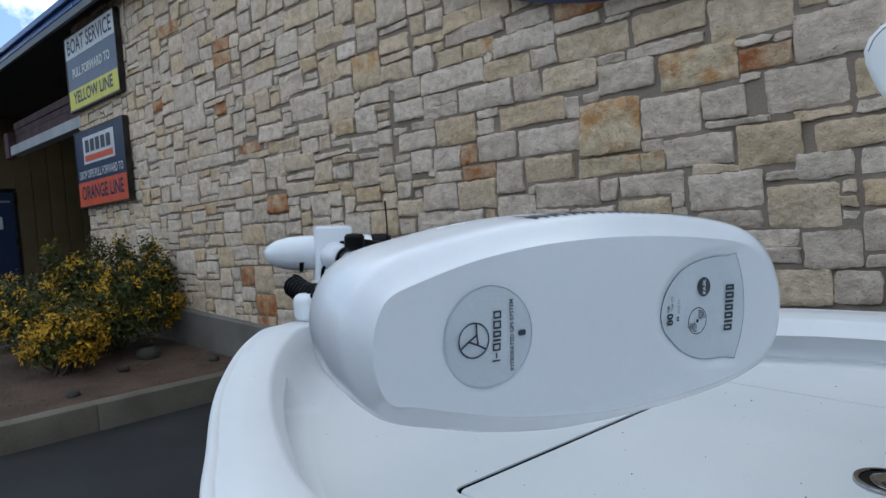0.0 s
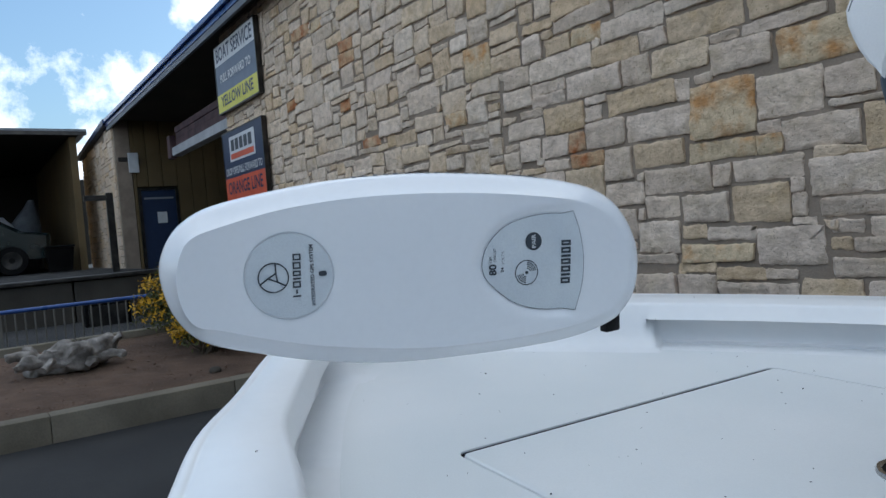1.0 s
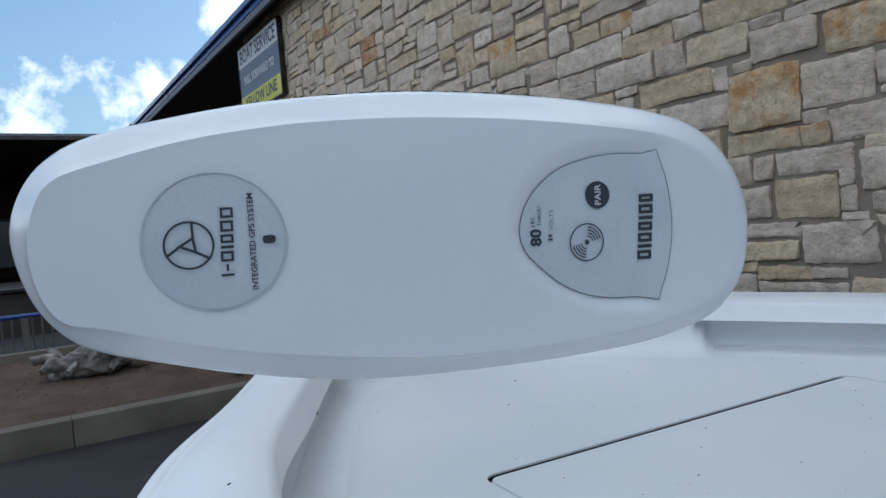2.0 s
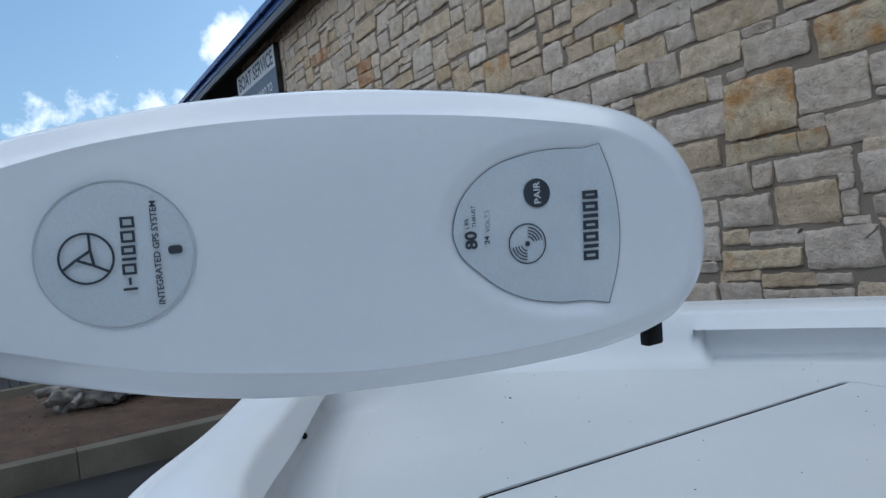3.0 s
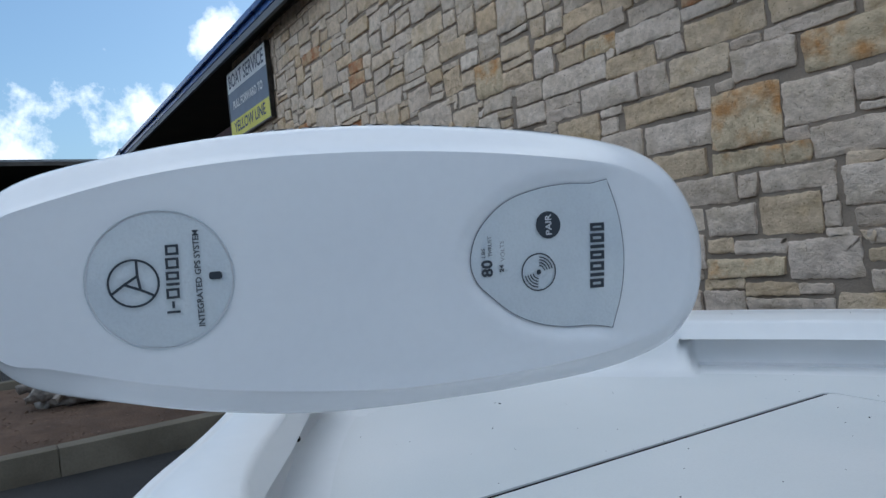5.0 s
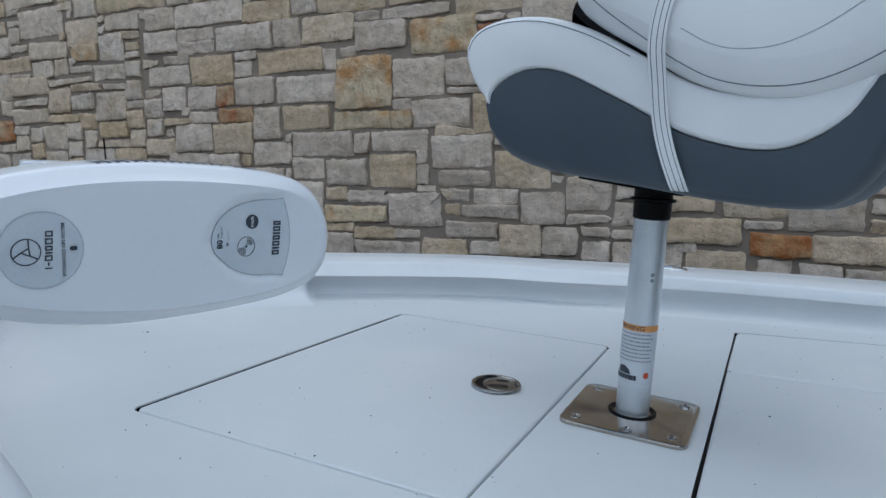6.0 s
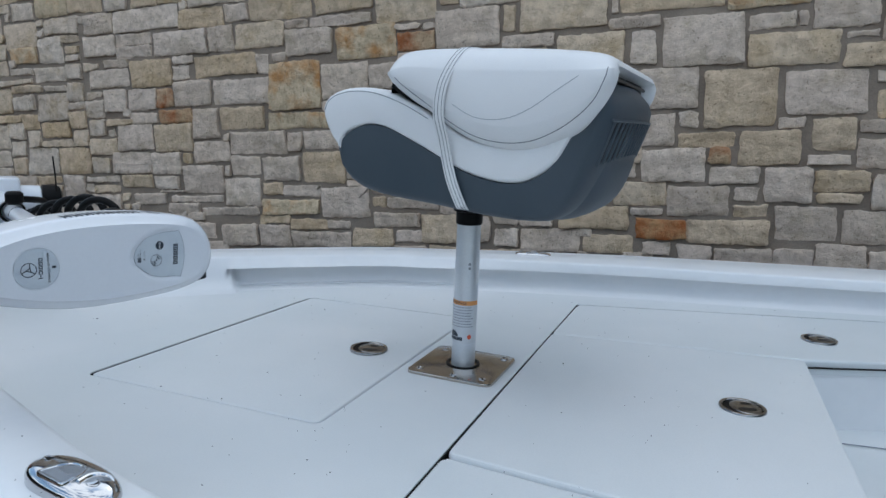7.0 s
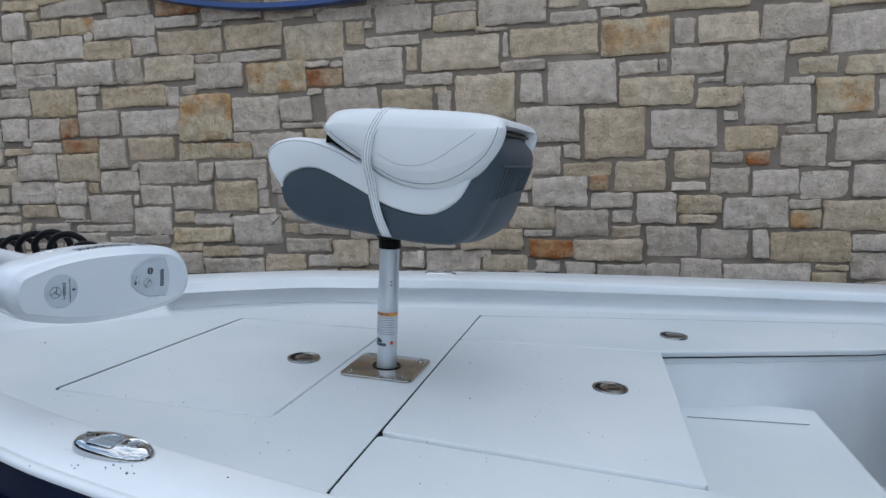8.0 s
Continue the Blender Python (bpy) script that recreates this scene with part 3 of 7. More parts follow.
def build_building():
    b = thing("wall_stone", pose(0, WALL_Y, 0), "building wall of squared tan and grey limestone rubble with wide mortar joints", "wall", kind="structure")
    back = pose(0, -WALL_Y, 0)
    bm = bmesh.new()
    box(bm, (CORNER_X + 0.012, WALL_Y + 0.014, -0.6), (WALL_END, WALL_Y + 0.36, WALL_TOP))
    bmesh.ops.subdivide_edges(bm, edges=bm.edges[:], cuts=3)
    bmesh.ops.transform(bm, matrix=back, verts=bm.verts)
    part("mortar_bed", bm, M_MORTAR, b)
    # concrete plinth whose top follows the slope of the lot
    bm = bmesh.new()
    top = lambda x: 0.505 - 0.0734 * x
    n = 12
    prof = []
    for i in range(n + 1):
        x = CORNER_X + 0.005 + (WALL_END - CORNER_X) * i / n
        t = top(x)
        prof.append([Vector((x, WALL_Y - 0.045, gz(x) - 0.3)), Vector((x, WALL_Y - 0.045, t - 0.02)), Vector((x, WALL_Y - 0.03, t)), Vector((x, WALL_Y + 0.3, t + 0.004)), Vector((x, WALL_Y + 0.3, gz(x) - 0.3))])
    loft(bm, prof)
    bmesh.ops.transform(bm, matrix=back, verts=bm.verts)
    part("plinth", bm, M_CONCRETE, b, "smooth grey concrete plinth")
    # the rest of the building: end wall of the porch side, body and roof behind
    bm = bmesh.new()
    box(bm, (CORNER_X + 0.01, WALL_Y + 0.37, -0.2), (CORNER_X + 0.3, 7.5, WALL_TOP))
    bmesh.ops.transform(bm, matrix=back, verts=bm.verts)
    part("side_wall", bm, M_TAN, b)
    bm = bmesh.new()
    box(bm, (WALL_END - 0.3, WALL_Y + 0.37, -0.9), (WALL_END, 12, WALL_TOP))
    box(bm, (CORNER_X + 0.31, 11.7, -0.5), (WALL_END - 0.31, 12, WALL_TOP))
    bmesh.ops.transform(bm, matrix=back, verts=bm.verts)
    part("rear_wall", bm, M_TAN, b)
    return b


LAID = []


def lay(*blocks):
    """Blocks set by hand: tone (grey, tan, ochre, rust), lower corner x and z, width and height."""
    LAID.extend(blocks)


def lay_blocks():
    lay(("g", -3.261, 2.442, 0.234, 0.122), ("g", -3.072, 2.571, 0.172, 0.159), ("t", -3.054, 2.744, 0.255, 0.060), ("g", -3.012, 2.433, 0.501, 0.132), ("t", -2.892, 2.675, 0.088, 0.050), ("t", -2.873, 2.575, 0.216, 0.098), ("g", -2.789, 2.681, 0.445, 0.092), ("o", -2.651, 2.574, 0.219, 0.097), ("g", -2.422, 2.533, 0.397, 0.119), ("g", -2.329, 2.662, 0.293, 0.080), ("g", -2.180, 2.430, 0.175, 0.095), ("r", -2.011, 2.641, 0.294, 0.112), ("g", -2.010, 2.566, 0.273, 0.062), ("t", -2.003, 2.413, 0.414, 0.132), ("g", -1.712, 2.553, 0.139, 0.026), ("g", -1.709, 2.583, 0.367, 0.080), ("t", -1.571, 2.418, 0.357, 0.135), ("g", -1.321, 2.561, 0.298, 0.074), ("g", -1.001, 2.534, 0.316, 0.062), ("g", -0.663, 2.441, 0.321, 0.140), ("g", -0.328, 2.524, 0.225, 0.043), ("g", -0.095, 2.438, 0.353, 0.142), ("t", 0.273, 2.507, 0.156, 0.062), ("g", 0.471, 2.486, 0.262, 0.060))
    lay(("g", -3.280, 2.304, 0.260, 0.130), ("g", -3.019, 2.350, 0.288, 0.075), ("g", -2.722, 2.268, 0.408, 0.139), ("t", -2.507, 2.417, 0.323, 0.108), ("g", -2.308, 2.264, 0.187, 0.144), ("t", -2.112, 2.265, 0.336, 0.139), ("g", -1.768, 2.359, 0.150, 0.038), ("g", -1.606, 2.348, 0.381, 0.057), ("t", -1.205, 2.333, 0.351, 0.194), ("t", -0.835, 2.394, 0.108, 0.119), ("g", -0.719, 2.369, 0.297, 0.056), ("t", -0.408, 2.223, 0.423, 0.182), ("t", -0.337, 2.425, 0.232, 0.092), ("g", -0.106, 2.413, 0.168, 0.013), ("g", 0.033, 2.268, 0.029, 0.130), ("t", 0.070, 2.264, 0.456, 0.152), ("g", 0.278, 2.420, 0.243, 0.061), ("g", 0.535, 2.439, 0.097, 0.044), ("o", 0.540, 2.235, 0.335, 0.189), ("g", 0.638, 2.439, 0.104, 0.035), ("t", 0.755, 2.439, 0.492, 0.075), ("g", 0.895, 2.286, 0.102, 0.119), ("t", 1.010, 2.277, 0.283, 0.139), ("g", 1.305, 2.272, 0.285, 0.157))
    lay(("g", -3.267, 2.111, 0.328, 0.111), ("g", -3.127, 2.228, 0.192, 0.048), ("g", -3.010, 2.278, 0.277, 0.068), ("t", -2.923, 2.101, 0.331, 0.159), ("g", -2.587, 2.124, 0.118, 0.087), ("g", -2.575, 2.217, 0.146, 0.047), ("t", -2.421, 2.128, 0.440, 0.125), ("g", -1.978, 2.117, 0.079, 0.124), ("g", -1.867, 2.186, 0.099, 0.049), ("g", -1.768, 2.205, 0.298, 0.140), ("o", -1.446, 2.163, 0.356, 0.165), ("g", -1.085, 2.285, 0.141, 0.037), ("r", -1.079, 2.180, 0.217, 0.094), ("g", -0.937, 2.282, 0.073, 0.032), ("g", -0.853, 2.171, 0.337, 0.193), ("g", -0.509, 2.147, 0.267, 0.068), ("t", -0.501, 2.236, 0.070, 0.122), ("g", 0.023, 2.196, 0.231, 0.049), ("g", 0.624, 2.146, 0.193, 0.070), ("g", 0.825, 2.144, 0.040, 0.064), ("g", 0.883, 2.131, 0.247, 0.134), ("g", 1.144, 2.063, 0.271, 0.200), ("t", 1.423, 2.199, 0.175, 0.062), ("g", 1.613, 2.187, 0.300, 0.186))
    lay(("g", -3.159, 1.958, 0.185, 0.139), ("g", -2.961, 1.957, 0.230, 0.134), ("r", -2.726, 1.966, 0.121, 0.116), ("g", -2.585, 1.965, 0.267, 0.148), ("g", -2.305, 1.957, 0.402, 0.153), ("o", -1.895, 1.911, 0.331, 0.266), ("g", -1.547, 1.954, 0.290, 0.193), ("g", -1.252, 1.996, 0.193, 0.134), ("g", -1.238, 1.956, 0.274, 0.028), ("g", -1.087, 2.139, 0.087, 0.037), ("g", -0.980, 1.987, 0.311, 0.175), ("t", -0.643, 1.994, 0.281, 0.145), ("g", -0.325, 1.986, 0.072, 0.132), ("t", -0.233, 1.946, 0.322, 0.242), ("g", 0.119, 2.025, 0.118, 0.153), ("g", 0.261, 2.007, 0.354, 0.220), ("t", 0.629, 1.986, 0.369, 0.143), ("t", 1.006, 1.962, 0.216, 0.098), ("g", 1.011, 2.079, 0.124, 0.033), ("g", 1.433, 2.049, 0.111, 0.038), ("t", 1.470, 2.095, 0.181, 0.083), ("o", 1.552, 1.905, 0.255, 0.171), ("t", 1.675, 2.081, 0.245, 0.092), ("g", 1.827, 1.878, 0.171, 0.176))
    lay(("g", -3.064, 1.706, 0.279, 0.165), ("g", -2.963, 1.873, 0.230, 0.069), ("t", -2.772, 1.698, 0.295, 0.166), ("r", -2.715, 1.871, 0.244, 0.082), ("g", -2.468, 1.763, 0.192, 0.184), ("t", -2.264, 1.816, 0.314, 0.124), ("o", -1.921, 1.803, 0.343, 0.093), ("g", -1.797, 1.680, 0.092, 0.106), ("g", -1.693, 1.687, 0.329, 0.097), ("o", -1.575, 1.795, 0.123, 0.087), ("g", -1.558, 1.893, 0.108, 0.054), ("g", -1.447, 1.792, 0.326, 0.146), ("t", -1.113, 1.764, 0.266, 0.184), ("g", 0.097, 1.820, 0.330, 0.180), ("g", 0.342, 1.730, 0.087, 0.070), ("t", 0.455, 1.719, 0.298, 0.260), ("g", 0.761, 1.712, 0.113, 0.048), ("g", 0.790, 1.764, 0.317, 0.190), ("g", 1.132, 1.889, 0.074, 0.052), ("t", 1.143, 1.740, 0.240, 0.117), ("g", 1.232, 1.865, 0.300, 0.183), ("g", 1.422, 1.814, 0.137, 0.038), ("g", 1.567, 1.815, 0.067, 0.082), ("g", 1.648, 1.671, 0.336, 0.204))
    lay(("g", -3.128, 1.561, 0.303, 0.135), ("g", -2.812, 1.555, 0.225, 0.137), ("o", -2.564, 1.619, 0.069, 0.059), ("g", -2.471, 1.618, 0.256, 0.130), ("g", -2.209, 1.663, 0.399, 0.135), ("g", -2.207, 1.536, 0.204, 0.120), ("g", -1.986, 1.504, 0.260, 0.145), ("t", -1.711, 1.487, 0.277, 0.181), ("g", -1.426, 1.615, 0.059, 0.066), ("g", -1.335, 1.591, 0.316, 0.162), ("g", -1.000, 1.696, 0.143, 0.039), ("t", -0.995, 1.491, 0.277, 0.175), ("g", 0.158, 1.644, 0.172, 0.158), ("t", 0.341, 1.639, 0.248, 0.067), ("r", 0.476, 1.560, 0.098, 0.071), ("t", 0.603, 1.552, 0.258, 0.151), ("t", 0.905, 1.609, 0.163, 0.139), ("g", 1.074, 1.530, 0.182, 0.124), ("g", 1.083, 1.680, 0.140, 0.056), ("r", 1.240, 1.662, 0.115, 0.069), ("g", 1.276, 1.510, 0.216, 0.128), ("g", 1.402, 1.648, 0.207, 0.159), ("g", 1.617, 1.644, 0.106, 0.024), ("g", 1.731, 1.491, 0.263, 0.160))
    lay(("t", -3.059, 1.471, 0.240, 0.079), ("g", -2.808, 1.460, 0.202, 0.085), ("g", -2.764, 1.443, 0.183, 0.012), ("g", -2.573, 1.434, 0.298, 0.171), ("g", -2.267, 1.357, 0.256, 0.167), ("g", -2.262, 1.532, 0.047, 0.072), ("t", -1.997, 1.420, 0.137, 0.079), ("g", -1.853, 1.408, 0.256, 0.071), ("g", -1.423, 1.508, 0.068, 0.103), ("g", -1.421, 1.465, 0.103, 0.040), ("g", -1.300, 1.495, 0.278, 0.079), ("g", -1.265, 1.424, 0.134, 0.056), ("g", -1.112, 1.409, 0.233, 0.076), ("t", 0.045, 1.363, 0.248, 0.115), ("g", 0.062, 1.500, 0.091, 0.067), ("g", 0.175, 1.478, 0.289, 0.152), ("g", 0.479, 1.461, 0.221, 0.082), ("g", 0.589, 1.383, 0.105, 0.065), ("g", 0.717, 1.374, 0.193, 0.159), ("g", 0.884, 1.542, 0.170, 0.050), ("t", 0.917, 1.426, 0.218, 0.092), ("g", 1.141, 1.354, 0.303, 0.155), ("g", 1.451, 1.446, 0.141, 0.047), ("g", 1.500, 1.497, 0.210, 0.130))
    lay(("g", -2.987, 1.365, 0.263, 0.070), ("g", -2.711, 1.309, 0.245, 0.063), ("g", -2.683, 1.375, 0.395, 0.045), ("g", -2.460, 1.292, 0.423, 0.057), ("t", -2.029, 1.248, 0.210, 0.053), ("o", -2.007, 1.308, 0.391, 0.091), ("g", -1.591, 1.289, 0.297, 0.171), ("t", -1.267, 1.352, 0.079, 0.059), ("g", -1.262, 1.241, 0.272, 0.084), ("g", -1.183, 1.339, 0.302, 0.065), ("g", -0.869, 1.315, 0.213, 0.154), ("g", -0.433, 1.255, 0.184, 0.038), ("t", -0.224, 1.247, 0.343, 0.109), ("g", 0.129, 1.316, 0.151, 0.037), ("g", 0.298, 1.317, 0.275, 0.141), ("t", 0.588, 1.312, 0.149, 0.059), ("g", 0.766, 1.208, 0.247, 0.153), ("t", 0.927, 1.372, 0.183, 0.047), ("g", 1.030, 1.190, 0.230, 0.159), ("g", 1.278, 1.192, 0.080, 0.146), ("t", 1.366, 1.180, 0.367, 0.143), ("o", 1.458, 1.342, 0.141, 0.092), ("t", 1.604, 1.332, 0.398, 0.150), ("g", 1.738, 1.227, 0.272, 0.078))
    lay(("g", -2.314, 1.115, 0.263, 0.127), ("g", -2.039, 1.116, 0.214, 0.125), ("t", -1.817, 1.218, 0.253, 0.063), ("g", -1.814, 1.116, 0.391, 0.094), ("g", -1.560, 1.222, 0.142, 0.051), ("t", -1.407, 1.123, 0.258, 0.110), ("g", -1.133, 1.155, 0.147, 0.071), ("t", -0.978, 1.155, 0.210, 0.157), ("g", -0.756, 1.170, 0.165, 0.134), ("g", -0.430, 1.125, 0.308, 0.117), ("t", -0.101, 1.125, 0.243, 0.094), ("r", 0.150, 1.199, 0.233, 0.101), ("g", 0.183, 1.125, 0.136, 0.065), ("g", 0.344, 1.101, 0.156, 0.075), ("t", 0.389, 1.184, 0.354, 0.117), ("g", 0.509, 1.086, 0.249, 0.082), ("g", 0.763, 1.071, 0.164, 0.090), ("g", 0.933, 1.073, 0.204, 0.115), ("g", 1.141, 1.074, 0.424, 0.098), ("o", 1.566, 1.046, 0.154, 0.072), ("t", 1.583, 1.129, 0.140, 0.031), ("g", 1.737, 1.082, 0.277, 0.140))
    lay(("r", -6.532, 3.623, 0.420, 0.118), ("o", -6.059, 3.609, 0.253, 0.103), ("r", -5.522, 3.137, 0.277, 0.113), ("r", -5.499, 3.264, 0.245, 0.100), ("r", -6.797, 2.959, 0.243, 0.100), ("r", -5.579, 2.728, 0.192, 0.112), ("r", -5.214, 2.331, 0.310, 0.100), ("r", -4.870, 1.814, 0.287, 0.140), ("o", -5.904, 1.867, 0.230, 0.100), ("o", -3.952, 2.308, 0.253, 0.100), ("t", -4.675, 2.277, 0.331, 0.100), ("t", -4.558, 2.117, 0.370, 0.122), ("t", -4.419, 3.185, 0.420, 0.154), ("t", -5.499, 3.556, 0.418, 0.142), ("t", -4.075, 2.965, 0.336, 0.112), ("t", -4.889, 2.948, 0.304, 0.100))
    lay(("g", -5.519, 2.960, 0.242, 0.167), ("g", -6.063, 3.252, 0.274, 0.230), ("g", -4.741, 3.239, 0.272, 0.111), ("g", -4.904, 2.389, 0.349, 0.135), ("g", -6.180, 2.659, 0.420, 0.231), ("g", -6.184, 2.292, 0.420, 0.107), ("g", -6.352, 1.968, 0.341, 0.203), ("g", -5.636, 1.977, 0.420, 0.120), ("g", -5.762, 2.293, 0.420, 0.100), ("g", -5.432, 2.138, 0.349, 0.118), ("g", -6.780, 2.204, 0.351, 0.100), ("g", -4.432, 2.493, 0.420, 0.181), ("g", -4.585, 2.702, 0.341, 0.156), ("g", -5.069, 2.804, 0.420, 0.140))


def build_stones(b):
    rng = random.Random(11)
    lay_blocks()
    tones = {"g": M_STONE, "t": M_BUFF, "o": M_OCHRE, "r": M_RUST}
    far = bmesh.new()
    spare = 300 - len(LAID)
    for tone, x, z, w, h in LAID:
        if z + h > 0.49 - 0.0734 * x:
            bm = bmesh.new()
            stone_mesh(bm, (x, z, x + w, z + h), rng, False)
            bmesh.ops.translate(bm, vec=(0, -WALL_Y, 0), verts=bm.verts)
            part("stone", bm, tones[tone], b)
    for r in ashlar(rng, CORNER_X, WALL_END - 0.1, 0.3, WALL_TOP, LAID):
        if r[3] < 0.49 - 0.0734 * (r[0] + r[2]) / 2:
            continue
        if any(r[0] <= x <= r[2] and r[1] <= z <= r[3] for x, z in RUST_SPOTS):
            bm = bmesh.new()
            stone_mesh(bm, r, rng)
            bmesh.ops.translate(bm, vec=(0, -WALL_Y, 0), verts=bm.verts)
            part("stone", bm, M_RUST if (r[2] - r[0]) * (r[3] - r[1]) < 0.06 else M_OCHRE, b)
        elif -4.9 < r[0] < 0.4 and 1.0 < r[1] < 3.3 and spare > 0:
            spare -= 1
            bm = bmesh.new()
            stone_mesh(bm, r, rng)
            bmesh.ops.translate(bm, vec=(0, -WALL_Y, 0), verts=bm.verts)
            part("stone", bm, rng.choices((M_STONE, M_BUFF), (0.7, 0.3))[0], b)
        else:
            stone_mesh(far, r, rng)
    bmesh.ops.translate(far, vec=(0, -WALL_Y, 0), verts=far.verts)
    tagged(part("stones", far, M_STONE_FAR, b), kind="stuff")


EAVE_Y, EAVE_Z, EAVE_END, PORCH_X = 1.93, 4.36, -15.7, -15.3


def build_roof():
    r = thing("roof", pose(0, 2, EAVE_Z), "low roof with a blue metal fascia and shade-darkened soffit", "roof", kind="structure")
    back = pose(0, -2, -EAVE_Z)

    def add(name, lo, hi, m, bevel=0.0, label=""):
        bm = bmesh.new()
        box(bm, lo, hi, bevel)
        bmesh.ops.transform(bm, matrix=back, verts=bm.verts)
        part(name, bm, m, r, label)

    add("fascia", (EAVE_END, EAVE_Y - 0.03, EAVE_Z - 0.07), (WALL_END + 0.4, EAVE_Y, EAVE_Z + 0.05), M_BLUE, 0.006, "blue painted metal fascia")
    add("frieze_board", (EAVE_END + 0.01, EAVE_Y - 0.022, EAVE_Z - 0.155), (WALL_END + 0.4, EAVE_Y + 0.02, EAVE_Z - 0.073), M_FRIEZE, 0.004, "grey painted board under the fascia")
    add("gutter_lip", (EAVE_END, EAVE_Y - 0.075, EAVE_Z + 0.0), (WALL_END + 0.4, EAVE_Y - 0.034, EAVE_Z + 0.075), M_BLUE, 0.012)
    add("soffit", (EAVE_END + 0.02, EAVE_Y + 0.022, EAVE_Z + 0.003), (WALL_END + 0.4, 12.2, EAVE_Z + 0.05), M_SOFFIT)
    bm = bmesh.new()
    loft(bm, [[Vector((x, EAVE_Y - 0.02, EAVE_Z + 0.08)), Vector((x, 7.5, EAVE_Z + 1.1)), Vector((x, 12.3, EAVE_Z + 0.08))] for x in (EAVE_END, WALL_END + 0.4)])
    bmesh.ops.transform(bm, matrix=back, verts=bm.verts)
    part("roof_sheet", bm, M_ROOF, r)


def build_porch():
    p = thing("porch_wall", pose(PORCH_X, 4, 0.9), "shaded entry wall of tan vertical siding", "wall", kind="structure")
    back = pose(-PORCH_X, -4, -0.9)
    door = (2.364, 3.125, 0.88, 2.90)

    def add(name, lo, hi, m, bevel=0.0, label="", parent=p):
        bm = bmesh.new()
        box(bm, lo, hi, bevel)
        bmesh.ops.transform(bm, matrix=back, verts=bm.verts)
        return part(name, bm, m, parent, label)

    y = 2.26
    while y < 7.4:
        w = 0.30
        if y + w <= door[0] or y >= door[1]:
            add("siding_board", (PORCH_X - 0.1, y + 0.006, 0.7), (PORCH_X, min(y + w, 7.5) - 0.006, EAVE_Z), M_TAN, 0.006)
        else:
            if y < door[0]:
                add("siding_board", (PORCH_X - 0.1, y + 0.006, 0.7), (PORCH_X, door[0] - 0.04, EAVE_Z), M_TAN, 0.006)
            if y + w > door[1]:
                add("siding_board", (PORCH_X - 0.1, door[1] + 0.04, 0.7), (PORCH_X, y + w - 0.006, EAVE_Z), M_TAN, 0.006)
            add("siding_board", (PORCH_X - 0.1, max(y + 0.006, door[0] - 0.03), door[3] + 0.05), (PORCH_X, min(y + w - 0.006, door[1] + 0.03), EAVE_Z), M_TAN, 0.006)
        y += w
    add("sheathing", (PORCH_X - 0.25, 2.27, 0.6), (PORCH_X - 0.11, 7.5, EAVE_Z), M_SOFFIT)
    add("back_wall", (PORCH_X - 0.1, 7.51, 0.6), (CORNER_X, 7.7, EAVE_Z), M_TAN)
    add("porch_floor", (PORCH_X + 0.02, 2.3, 0.5), (CORNER_X - 0.02, 7.5, 0.86), M_CONCRETE)
    d = thing("door_1", pose(PORCH_X, (door[0] + door[1]) / 2, door[2]), "dark navy steel entry door with a paper notice", "door", kind="structure")
    w = (door[1] - door[0]) / 2
    h = door[3] - door[2]
    for name, lo, hi, m in (("leaf", (-0.06, -w + 0.03, 0.0), (-0.015, w - 0.03, h - 0.03), M_SIGNBLUE), ("frame_side", (-0.1, -w - 0.03, 0), (0.012, -w + 0.028, h), M_DARKMETAL), ("frame_side", (-0.1, w - 0.028, 0), (0.012, w + 0.03, h), M_DARKMETAL),
                            ("frame_head", (-0.1, -w + 0.03, h - 0.028), (0.012, w - 0.03, h + 0.03), M_DARKMETAL), ("notice", (-0.014, -0.06, 1.28), (-0.010, 0.14, 1.52), M_SIGNWHITE), ("transom_lettering", (-0.014, -0.3, 1.8), (-0.011, 0.3, 1.84), M_INKGREY), ("door_handle", (-0.014, 0.33, 0.95), (0.05, 0.36, 1.08), M_CHROME)):
        bm = bmesh.new()
        box(bm, lo, hi, 0.002)
        part(name, bm, m, d)
    # small wall lamp with a white plate
    lamp = thing("wall_sign", pose(PORCH_X + 0.02, 2.26, 3.45), "small white projecting sign on a dark bracket", "sign")
    bm = bmesh.new()
    box(bm, (0.0, -0.07, -0.20), (0.05, 0.13, 0.22), 0.01)
    part("plate", bm, M_SIGNWHITE, lamp)
    bm = bmesh.new()
    box(bm, (-0.02, -0.26, 0.04), (0.03, -0.075, 0.13), 0.01)
    part("bracket", bm, M_DARKMETAL, lamp)
    # lintel over the porch opening beside the stone corner
    beam = thing("lintel", pose(-10.1, 2.4, 3.265), "white painted beam greyed for shade, weathered maroon boards above", "beam", kind="structure")
    for name, lo, hi, m in (("beam", (-2.10, -0.09, -0.07), (1.28, 0.07, 0.075), M_BEAM), ("upper_board", (-2.16, 0.0, 0.08), (1.28, 0.10, 0.24), M_MAROON), ("upper_board", (-2.16, 0.012, 0.245), (1.28, 0.10, 0.34), M_MAROON), ("upper_board", (-2.16, 0.0, 0.345), (1.28, 0.10, 0.45), M_MAROON), ("beam_end", (-2.31, -0.11, -0.1), (-2.12, -0.005, 0.3), M_MAROON)):
        bm = bmesh.new()
        box(bm, lo, hi, 0.008)
        part(name, bm, m, beam)


